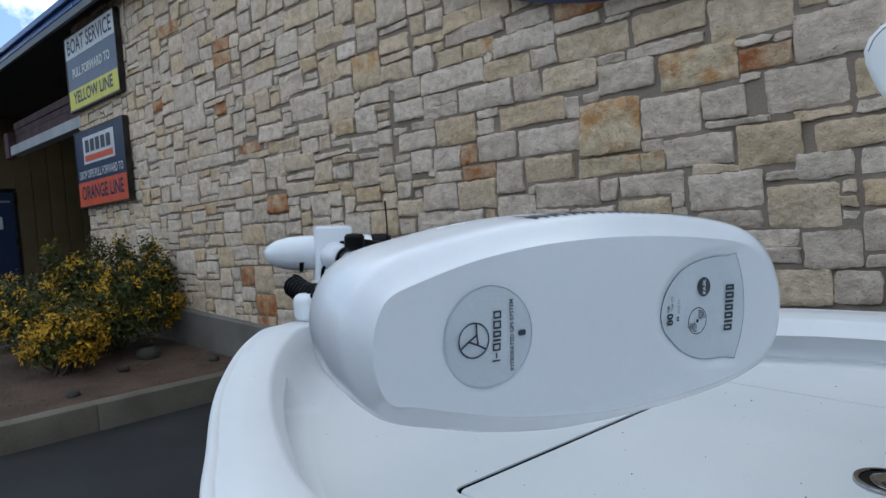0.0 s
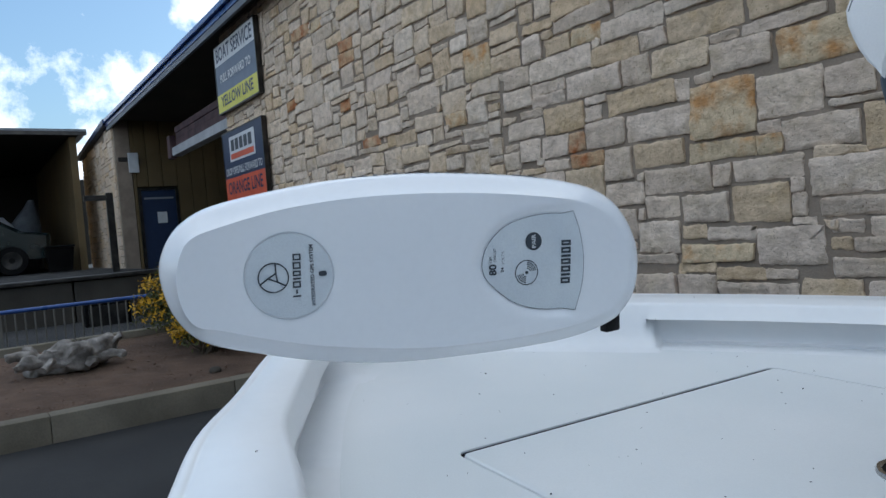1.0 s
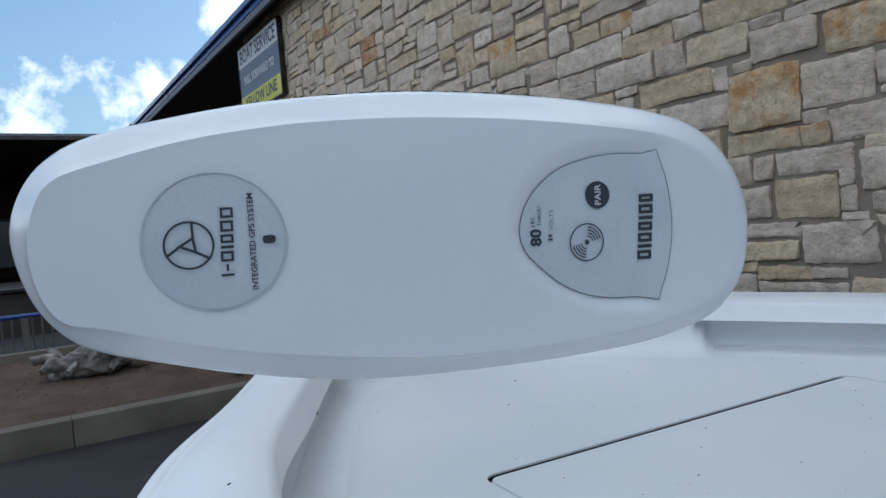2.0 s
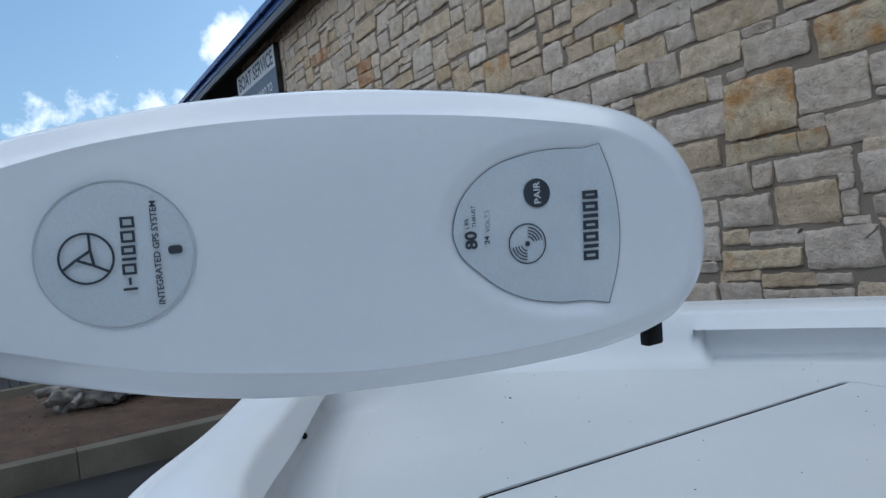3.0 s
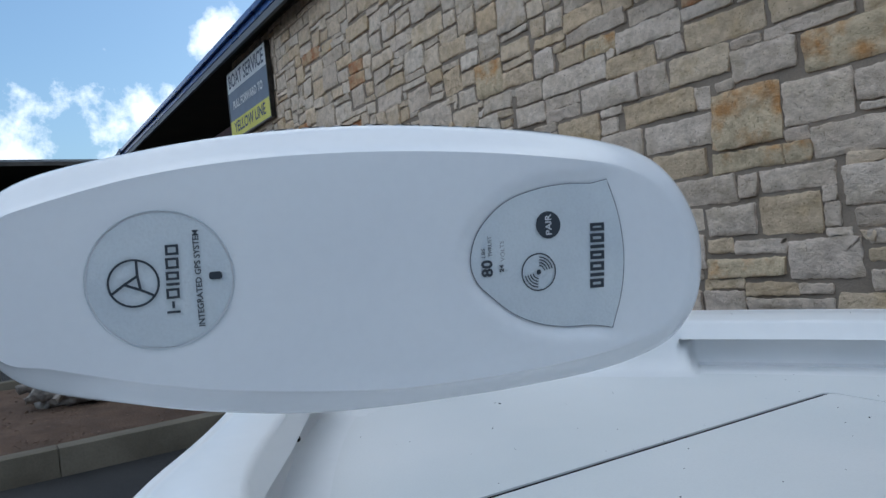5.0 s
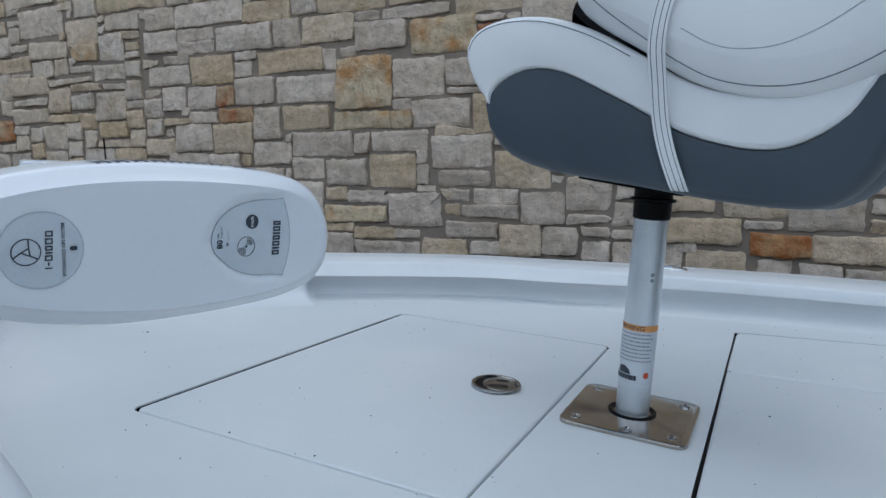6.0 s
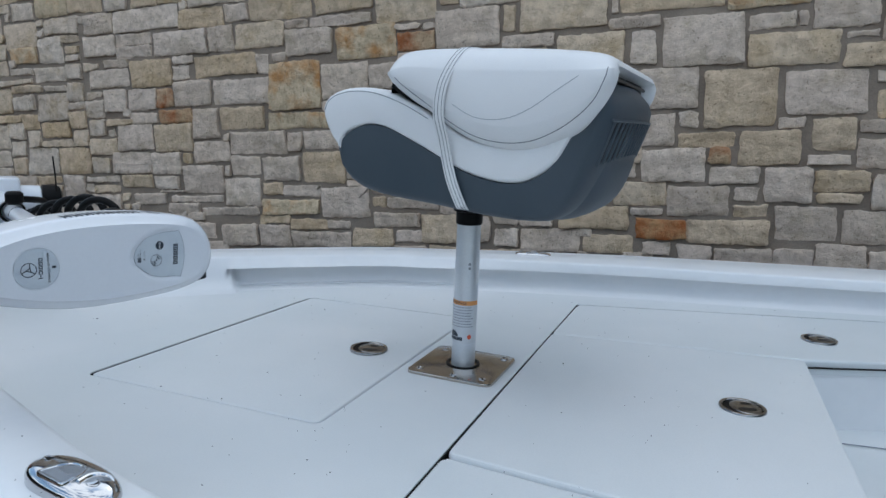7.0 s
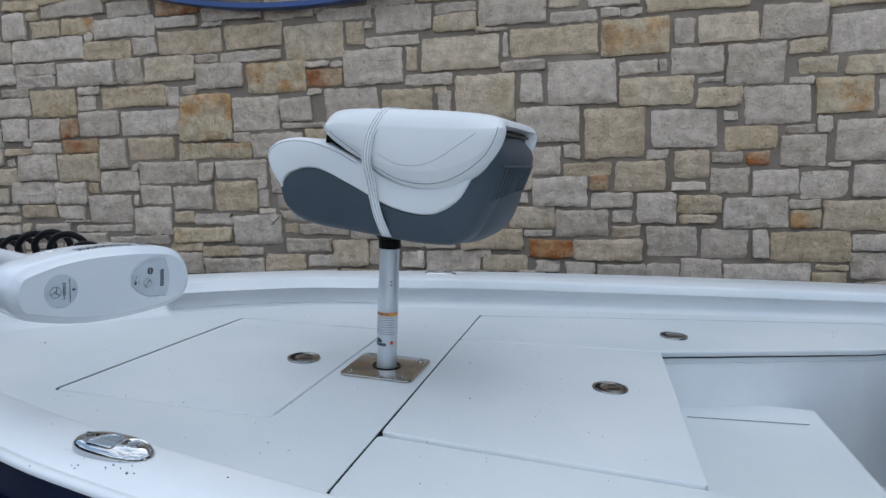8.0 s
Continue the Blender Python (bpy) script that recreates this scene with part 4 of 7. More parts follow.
def build_wing():
    """The lower stone wing past the porch."""
    w = thing("wing_wall", pose(-17.4, 1.95, 0.6), "limestone wall of the low wing past the porch", "wall", kind="structure")
    end, near = -19.6, PORCH_X
    top = lambda x: 4.40 + 0.066 * (x - near)
    back = pose(17.4, -1.95, -0.6)
    bm = bmesh.new()
    loft(bm, [[Vector((x, 1.965, 0.6)), Vector((x, 2.25, 0.6)), Vector((x, 2.25, top(x))), Vector((x, 1.965, top(x)))] for x in (end, near)])
    bmesh.ops.transform(bm, matrix=back, verts=bm.verts)
    part("mortar_bed", bm, M_MORTAR, w)
    rng = random.Random(17)
    bm = bmesh.new()
    for x0, z0, x1, z1 in ashlar(rng, end, near - 0.02, 0.6, 4.4, (), 0.10, 0.075):
        if z1 < top(x0) - 0.05:
            d = rng.uniform(0.0, 0.014)
            box(bm, (x0 + 0.007, 1.94 - d, z0 + 0.007), (x1 - 0.007, 1.97, z1 - 0.007), 0.006, seg=1)
    bmesh.ops.transform(bm, matrix=back, verts=bm.verts)
    tagged(part("stones", bm, M_STONE_FAR, w), kind="stuff")
    bm = bmesh.new()
    loft(bm, [[Vector((x, 1.84, top(x) - 0.05)), Vector((x, 2.4, top(x) - 0.05)), Vector((x, 2.4, top(x) + 0.07)), Vector((x, 1.84, top(x) + 0.07))] for x in (end - 0.1, EAVE_END + 0.02)])
    bmesh.ops.transform(bm, matrix=back, verts=bm.verts)
    part("eave", bm, M_SIGNBLUE, w, "dark blue eave board")


# ---- signs ----
def build_sign(x0, x1, z0, z1, kind):
    w, h = x1 - x0, z1 - z0
    s = thing("wall_sign", pose((x0 + x1) / 2, WALL_Y - 0.02, z0), "", "sign", "signs on the stone wall")
    bm = bmesh.new()
    box(bm, (-w / 2, -0.05, 0), (w / 2, 0.0, h), 0.004)
    part("panel", bm, M_SIGNSLATE if kind == "yellow" else M_SIGNBLUE, s)
    bm = bmesh.new()
    for lo, hi in (((-w / 2 - 0.012, -0.056, -0.012), (-w / 2 + 0.003, 0.004, h + 0.012)), ((w / 2 - 0.003, -0.056, -0.012), (w / 2 + 0.012, 0.004, h + 0.012)),
                   ((-w / 2 + 0.004, -0.056, -0.012), (w / 2 - 0.004, 0.004, 0.003)), ((-w / 2 + 0.004, -0.056, h - 0.003), (w / 2 - 0.004, 0.004, h + 0.012))):
        box(bm, lo, hi)
    part("edge_frame", bm, M_DARKMETAL, s)
    at = lambda d: (lambda x, y: (x, -0.0505 - d, y))

    def band(name, a, b, m, inset=0.005):
        bm = bmesh.new()
        quad(bm, at(0.0025), -w / 2 + inset, a, w / 2 - inset, b)
        part(name, bm, m, s)

    def words(text, z, size, width, m, bold=0.004):
        bm = bmesh.new()
        write(bm, text, size, lambda x, y: (x, -0.0505 - 0.005, z + y), width, bold)
        part("lettering", bm, m, s)

    if kind == "yellow":
        tagged(s, "slate wall sign with white and yellow bands, boat service")
        band("white_band", h * 0.70, h - 0.005, M_SIGNWHITE)
        band("yellow_band", 0.005, h * 0.27, M_YELLOW)
        words("BOAT SERVICE", h * 0.84, 0.24, w * 0.90, M_SIGNBLUE)
        words("PULL FORWARD TO", h * 0.48, 0.14, w * 0.76, M_SIGNWHITE)
        words("YELLOW LINE", h * 0.145, 0.19, w * 0.80, M_SIGNBLUE)
    else:
        tagged(s, "navy wall sign with an orange band and white lettering")
        band("orange_band", 0.005, h * 0.33, M_ORANGE)
        words("DROP OFFS PULL FORWARD TO", h * 0.42, 0.13, w * 0.9, M_SIGNWHITE, 0.002)
        words("ORANGE LINE", h * 0.175, 0.22, w * 0.86, M_SIGNBLUE)
        bm = bmesh.new()
        quad(bm, at(0.003), -w * 0.32, h * 0.56, w * 0.32, h * 0.92)
        part("logo_panel", bm, M_SIGNWHITE, s)
        bm = bmesh.new()
        quad(bm, at(0.006), -w * 0.29, h * 0.59, w * 0.29, h * 0.67)
        part("logo_stripe", bm, M_ORANGE, s)
        bm = bmesh.new()
        for i in range(5):
            quad(bm, at(0.006), -w * 0.27 + i * w * 0.11, h * 0.71, -w * 0.27 + i * w * 0.11 + w * 0.085, h * 0.87)
        part("logo_blocks", bm, M_INK, s)


def build_oval_sign():
    s = thing("oval_sign", pose(-1.04, WALL_Y - 0.02, 3.40), "large open oval sign band in blue, high on the wall", "sign")
    bm = bmesh.new()
    n = 96
    ring = lambda k, y: [Vector((1.75 * k * math.cos(2 * math.pi * i / n), y, 0.80 * k * math.sin(2 * math.pi * i / n))) for i in range(n)]
    loft(bm, [ring(1.0, 0.0), ring(1.0, -0.05), ring(0.993, -0.062), ring(0.965, -0.062), ring(0.955, -0.05), ring(0.955, 0.0), ring(1.0, 0.0)], cap=False)
    bmesh.ops.remove_doubles(bm, verts=bm.verts, dist=1e-5)
    part("band", bm, M_BLUE, s, smooth=True)


# ---- planting ----
def build_bush(name, at, lumps, leaves, blooms, seed, label):
    rng = random.Random(seed)
    t = thing(name, Matrix.Translation(at), label, "bush", "bushes in the bed")
    for _ in range(26):
        bm = bmesh.new()
        c, r = rng.choice(lumps)
        end = Vector(c) + Vector([rng.gauss(0, 0.45) * r[i] for i in range(3)])
        mid = end * 0.45 + Vector((rng.uniform(-0.06, 0.06), rng.uniform(-0.06, 0.06), 0))
        base = Vector((rng.uniform(-0.1, 0.1), rng.uniform(-0.1, 0.1), -0.03))
        tube(bm, curve_through([base, mid, end], 4), [0.012 - 0.001 * k for k in range(9)], 5)
        part("stem", bm, M_STEM, t, smooth=True)

    def scatter(bm, count, size, shell, clump):
        cl = []
        for _ in range(max(1, count // clump)):
            c, r = rng.choices(lumps, [x[1][0] * x[1][1] + 0.006 for x in lumps])[0]
            d = Vector([rng.gauss(0, 1) for _ in range(3)]).normalized()
            if d.z < -0.55:
                d.z = -d.z * 0.4
            k = rng.uniform(shell, 1.0) * (1 + 0.22 * noise.noise(d * 2.4 + Vector(c)))
            cl.append((Vector([c[i] + d[i] * r[i] * k for i in range(3)]), d))
        verts, faces = [], []
        for p, d in cl:
            for _ in range(clump):
                q = p + Vector([rng.gauss(0, 0.035) for _ in range(3)])
                s = size * rng.uniform(0.6, 1.3)
                nrm = (d + Vector([rng.gauss(0, 0.7) for _ in range(3)])).normalized()
                a = nrm.orthogonal().normalized()
                a.rotate(Matrix.Rotation(rng.uniform(0, 6.3), 3, nrm))
                b = nrm.cross(a)
                o = len(verts)
                verts += [q - a * s, q + b * s * 0.42 + nrm * s * 0.12, q + a * s, q - b * s * 0.42 + nrm * s * 0.12]
                faces.append((o, o + 1, o + 2, o + 3))
        for v in verts:
            bm.verts.new(v)
        bm.verts.ensure_lookup_table()
        for f in faces:
            bm.faces.new([bm.verts[i] for i in f])

    bm = bmesh.new()
    scatter(bm, leaves, 0.020, 0.55, 9)
    tagged(part("foliage", bm, M_LEAF, t), "dense small green leaves", kind="stuff")
    bm = bmesh.new()
    scatter(bm, blooms, 0.022, 0.92, 30)
    tagged(part("blossom", bm, M_FLOWER, t), "clusters of golden yellow flowers", kind="stuff")


def build_driftwood():
    rng = random.Random(21)
    t = thing("driftwood", pose(-6.45, -0.15, gz(-6.45) + 0.15), "bleached grey gnarled driftwood stump lying on mulch", "driftwood")

    def gnarl(bm, seed):
        for v in bm.verts:
            p = v.co + Vector((seed, 0, 0))
            ridge = 1 - abs(noise.noise(p * 7)) * 2
            v.co += Vector((noise.noise(p * 6), noise.noise(p * 6 + Vector((5, 0, 0))), noise.noise(p * 6 + Vector((0, 9, 0))))) * 0.055
            v.co += v.normal * (0.030 * ridge + 0.016 * noise.noise(p * 24) - 0.02)
        bm.normal_update()

    bm = bmesh.new()
    bmesh.ops.create_icosphere(bm, subdivisions=5, radius=1.0)
    for v in bm.verts:
        v.co = Vector((v.co.x * 0.19, v.co.y * 0.36 - 0.01, v.co.z * 0.135 + 0.115 + 0.05 * v.co.y))
    bm.normal_update()
    gnarl(bm, 2.0)
    part("stump", bm, M_WOOD, t, smooth=45)
    for y, dx, dy, dz, r, x in ((-0.22, 0.10, -0.20, 0.00, 0.060, 0.04), (-0.10, 0.14, -0.13, -0.05, 0.055, 0.08), (0.06, 0.12, 0.06, -0.07, 0.050, 0.09), (0.24, 0.06, 0.14, 0.10, 0.048, 0.0), (0.22, 0.10, 0.12, -0.04, 0.052, 0.06),
                                (-0.18, -0.04, -0.14, 0.10, 0.044, -0.03), (0.02, 0.00, 0.06, 0.13, 0.046, 0.0), (-0.26, 0.06, -0.18, 0.06, 0.04, 0.0)):
        a = Vector((x, y, 0.12))
        d = Vector((dx, dy, dz))
        bm = bmesh.new()
        tube(bm, curve_through([a - d * 0.4, a, a + d * 0.6 + Vector((0, 0, 0.02)), a + d * 1.1], 6), [1.25 * r * (1.1 - 0.034 * i) for i in range(19)], 14)
        bm.normal_update()
        gnarl(bm, rng.uniform(0, 50))
        for v in bm.verts:
            v.co.z = max(v.co.z, 0.002)
        part("root", bm, M_WOOD, t, smooth=45)


def build_fence():
    f = thing("fence", pose(-7.85, 0, gz(-7.85)), "grey steel bar fence with a blue top rail", "fence")
    for a, b, name, m, z, r in ((-6.0, 1.15, "top_rail", M_BLUE, 0.52, 0.022), (-6.0, 1.15, "bottom_rail", M_FENCE, 0.1, 0.012)):
        bm = bmesh.new()
        tube(bm, [(0, a, z), (0, b, z)], r, 10)
        part(name, bm, m, f, smooth=True)
    bm = bmesh.new()
    tube(bm, [(0, 0, 0.1), (0, 0, 0.51)], 0.009, 6)
    bar = part("bar", bm, M_FENCE, f, smooth=True)
    me = bar.data
    y = -5.9
    k = 0
    while y < 1.1:
        if k:
            o = new("bar", me)
            o.parent = f
            o.location.y = y
        else:
            bar.location.y = y
        k += 1
        y += 0.085
    for y in (-6.0, -4.2, -2.4, -0.6, 1.15):
        bm = bmesh.new()
        box(bm, (-0.025, y - 0.025, -0.1), (0.025, y + 0.025, 0.5), 0.004)
        part("post", bm, M_FENCE, f)


def build_terrace():
    t = thing("retaining_wall", pose(-10.6, 0, 0.5), "low tan concrete retaining wall of the upper lot, darkened for shade", "wall", kind="structure")
    y = -10.0
    while y < 1.85:
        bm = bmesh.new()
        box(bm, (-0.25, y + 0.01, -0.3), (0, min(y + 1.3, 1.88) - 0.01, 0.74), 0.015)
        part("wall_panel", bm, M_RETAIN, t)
        y += 1.3
    bm = bmesh.new()
    box(bm, (-0.3, -10.0, 0.745), (0.05, 1.88, 0.80), 0.01)
    part("coping", bm, M_DARKMETAL, t, "dark painted coping")
    bm = bmesh.new()
    box(bm, (0.02, 0.75, -0.15), (0.24, 1.3, 0.24), 0.01)
    ob = thing("vent_box", pose(-9.9, -0.36, 0.72), "black metal utility box beside the ramp wall", "utility box")
    part("housing", bm, M_RUBBER, ob)
    bm = bmesh.new()
    box(bm, (0.245, 0.79, -0.11), (0.255, 1.26, 0.2), 0.004)
    part("front_panel", bm, M_DARKMETAL, ob)
    bm = bmesh.new()
    box(bm, (-80, -40, 0.3), (-10.86, 1.86, 1.26))
    tagged(make("terrace", bm, M_ASPHALT), "dark paved upper lot behind the retaining wall", "pavement", kind="structure")


def build_far_building():
    b = thing("carport", pose(-17, -4, 1.26), "carport with walls darkened for shade and a thin metal roof edge", "carport")
    for name, lo, hi, m in (("back_wall", (-9.2, -16, 0), (-9.0, 5.55, 3.1), M_SHADEWALL), ("side_wall", (-8.99, 5.42, 0), (-0.6, 5.57, 3.1), M_TAN), ("side_wall", (-8.99, -16, 0), (-0.6, -15.85, 3.1), M_SHADEWALL),
                            ("annex_wall", (-9.9, 5.2, 0), (-9.5, 12.0, 3.0), M_SHADEWALL), ("ceiling_board", (-9.2, -16, 3.105), (-0.35, 5.6, 3.13), M_SHADEWALL), ("eave_board", (-0.34, -16.2, 3.10), (-0.28, 5.76, 3.23), M_DARKMETAL)):
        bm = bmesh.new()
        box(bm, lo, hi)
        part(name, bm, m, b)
    bm = bmesh.new()
    loft(bm, [[Vector((-0.27 - i, y, 3.135 + 0.10 * s)) for i, s in ((0, 1.0), (2.5, 2.3), (9.0, 1.0), (9.0, 0.0), (0.02, 0.0))] for y in (-16.2, 5.76)])
    part("roof", bm, M_ROOF, b)
    for y in (-11.5, -7.0, -2.5):
        bm = bmesh.new()
        box(bm, (-0.5, y, 0), (-0.38, y + 0.12, 3.1), 0.01)
        part("post", bm, M_DARKMETAL, b)
    # pole frame and a bin between the buildings
    g = thing("gate_frame", pose(-13.0, 0.97, 1.26), "dark steel gate post with a cross arm", "gate")
    bm = bmesh.new()
    box(bm, (-0.05, 0.35, 0), (0.05, 0.46, 1.40), 0.005)
    part("post", bm, M_DARKMETAL, g)
    bm = bmesh.new()
    box(bm, (-0.04, 0.0, 1.27), (0.04, 0.345, 1.36), 0.005)
    part("arm", bm, M_DARKMETAL, g)
    c = thing("waste_bin", pose(-17.6, 1.0, 1.26), "dark plastic wheeled waste bin", "bin")
    bm = bmesh.new()
    loft(bm, [[Vector((x * k, y * k, z)) for x, y in ((-0.25, -0.28), (0.25, -0.28), (0.25, 0.28), (-0.25, 0.28))] for k, z in ((0.8, 0.02), (1.0, 0.55))])
    part("body", bm, M_RUBBER, c)
    bm = bmesh.new()
    box(bm, (-0.28, -0.3, 0.56), (0.28, 0.3, 0.61), 0.015)
    part("lid", bm, M_RUBBER, c)


def build_car():
    c = thing("parked_car", pose(-19.0, -1.25, 1.26), "dark green parked car in the shade of the upper lot", "car")
    hw = 0.9
    prof = [(-2.1, 0.35), (-2.15, 0.75), (-1.2, 0.95), (-0.6, 1.42), (0.9, 1.45), (1.6, 1.0), (2.15, 0.92), (2.15, 0.35)]
    bm = bmesh.new()
    loft(bm, [[Vector((w, y * k, 0.35 + (z - 0.35) * k2)) for y, z in prof] for w, k, k2 in ((-hw, 0.96, 0.93), (-hw * 0.9, 1, 1), (hw * 0.9, 1, 1), (hw, 0.96, 0.93))])
    part("body", bm, M_CARPAINT, c, smooth=30)
    for y in (-1.35, 1.35):
        for s in (-1, 1):
            bm = bmesh.new()
            lathe(bm, [(0.10, -0.1), (0.32, -0.1), (0.34, -0.05), (0.34, 0.05), (0.32, 0.1), (0.10, 0.1)], 24, Matrix.Translation((s * 0.84, y, 0.34)) @ Matrix.Rotation(radians(90), 4, "Y"))
            wheel = part("wheel", bm, M_RUBBER, c, smooth=True)
            bm = bmesh.new()
            lathe(bm, [(0.02, 0.0), (0.2, 0.02), (0.21, 0.0)], 18, Matrix.Translation((s * 0.84 + s * 0.095, y, 0.34)) @ Matrix.Rotation(radians(90 * s), 4, "Y"))
            part("rim", bm, M_DARKMETAL, wheel, smooth=True)
    for name, lo, hi, m in (("side_window", (hw * 0.94, -0.55, 1.0), (hw * 0.945, 0.75, 1.34), M_GLASS), ("headlight", (hw * 0.5, 2.12, 0.72), (hw * 0.9, 2.17, 0.86), M_CHROME), ("lower_panel", (hw * 0.962, -0.8, 0.45), (hw * 0.985, 1.0, 0.6), M_SIGNWHITE), ("bumper", (-hw * 0.9, 2.14, 0.4), (hw * 0.9, 2.22, 0.6), M_DARKMETAL)):
        bm = bmesh.new()
        box(bm, lo, hi, 0.002)
        part(name, bm, m, c)
    # tarpaulin-covered load and a white sack in front of it
    t = thing("covered_load", pose(-21.2, 0.55, 1.26), "tall grey tarpaulin-covered load behind the parked car", "tarpaulin")
    bm = bmesh.new()
    loft(bm, [[Vector((0.6 * k * math.cos(a) + 0.02, 0.5 * k * math.sin(a) + sh, z)) for a in [2 * math.pi * i / 14 for i in range(14)]] for k, z, sh in ((1.1, 0.0, -0.2), (1.0, 0.6, -0.1), (0.75, 1.2, 0.05), (0.3, 1.75, 0.25), (0.12, 1.95, 0.3))])
    for v in bm.verts:
        v.co += Vector((noise.noise(v.co * 3), noise.noise(v.co * 3 + Vector((4, 0, 0))), 0)) * 0.1
    part("tarpaulin", bm, M_TARP, t, smooth=True)
    s = thing("white_sack", pose(-21.0, 0.1, 1.26), "bulging white plastic sack standing by the tarpaulin", "sack")
    bm = bmesh.new()
    lathe(bm, [(0.1, 0.0), (0.38, 0.05), (0.42, 0.7), (0.36, 1.15), (0.15, 1.4), (0.05, 1.5)], 16)
    for v in bm.verts:
        v.co += Vector((noise.noise(v.co * 4), noise.noise(v.co * 4 + Vector((4, 0, 0))), 0.0)) * 0.07
    part("bag", bm, M_SIGNWHITE, s, smooth=True)


# ---- the boat ----
HALF = [(-1.325, 0.0), (-1.30, 0.065), (-1.22, 0.165), (-1.09, 0.295), (-0.955, 0.411), (-0.82, 0.512), (-0.66, 0.620), (-0.5, 0.712), (-0.35, 0.761), (-0.14, 0.834), (0.38, 0.980), (0.79, 1.085), (1.2, 1.175), (1.55, 1.24), (2.0, 1.29), (2.4, 1.32)]
NEAR_HALF = [(-1.325, 0.0), (-1.316, 0.045), (-1.256, 0.141), (-1.156, 0.258), (-1.03, 0.371), (-0.899, 0.469), (-0.735, 0.575), (-0.605, 0.658), (-0.464, 0.731), (-0.285, 0.826), (-0.067, 0.921), (0.384, 1.044), (0.74, 1.135), (1.095, 1.213), (1.55, 1.27), (2.0, 1.31), (2.4, 1.34)]
DECK = 1.25
STERN = 2.4


def outline():
    return [Vector((p.x, keel(p.x) + p.y)) for p in reversed(curve_through(HALF, 24))] + [Vector((p.x, keel(p.x) - p.y)) for p in curve_through(NEAR_HALF, 8)[1:]]


def keel(x):
    """The centre line lies a little askew to the deck seams."""
    return 0.028 + 0.075 * min(x, 0.2)


def inward(d_of_x):
    """The rim moved inwards; d depends on the place along the boat."""
    out = []
    for i, p in enumerate(RIM):
        t = (RIM[min(i + 1, len(RIM) - 1)] - RIM[max(i - 1, 0)]).normalized()
        nrm = Vector((-t.y, t.x))
        out.append(p + nrm * d_of_x(p.x))
    return out


RIM = outline()


def rise(p):
    """One gunwale sweeps up a little towards the middle of the boat."""
    return 0.012 * (1 - ease(-1.3, -1.0, p.x)) * ease(-1.325, -1.25, p.x) + 0.030 * ease(-0.9, -0.5, p.x) + 0.026 * ease(-0.48, -0.05, p.x) if p.y < keel(p.x) else 0.0


def wide(x):
    return 0.14 + 0.065 * ease(-0.7, 0.7, x)


def wide_near(x):
    return 0.082 + 0.033 * ease(-0.76, -0.33, x)


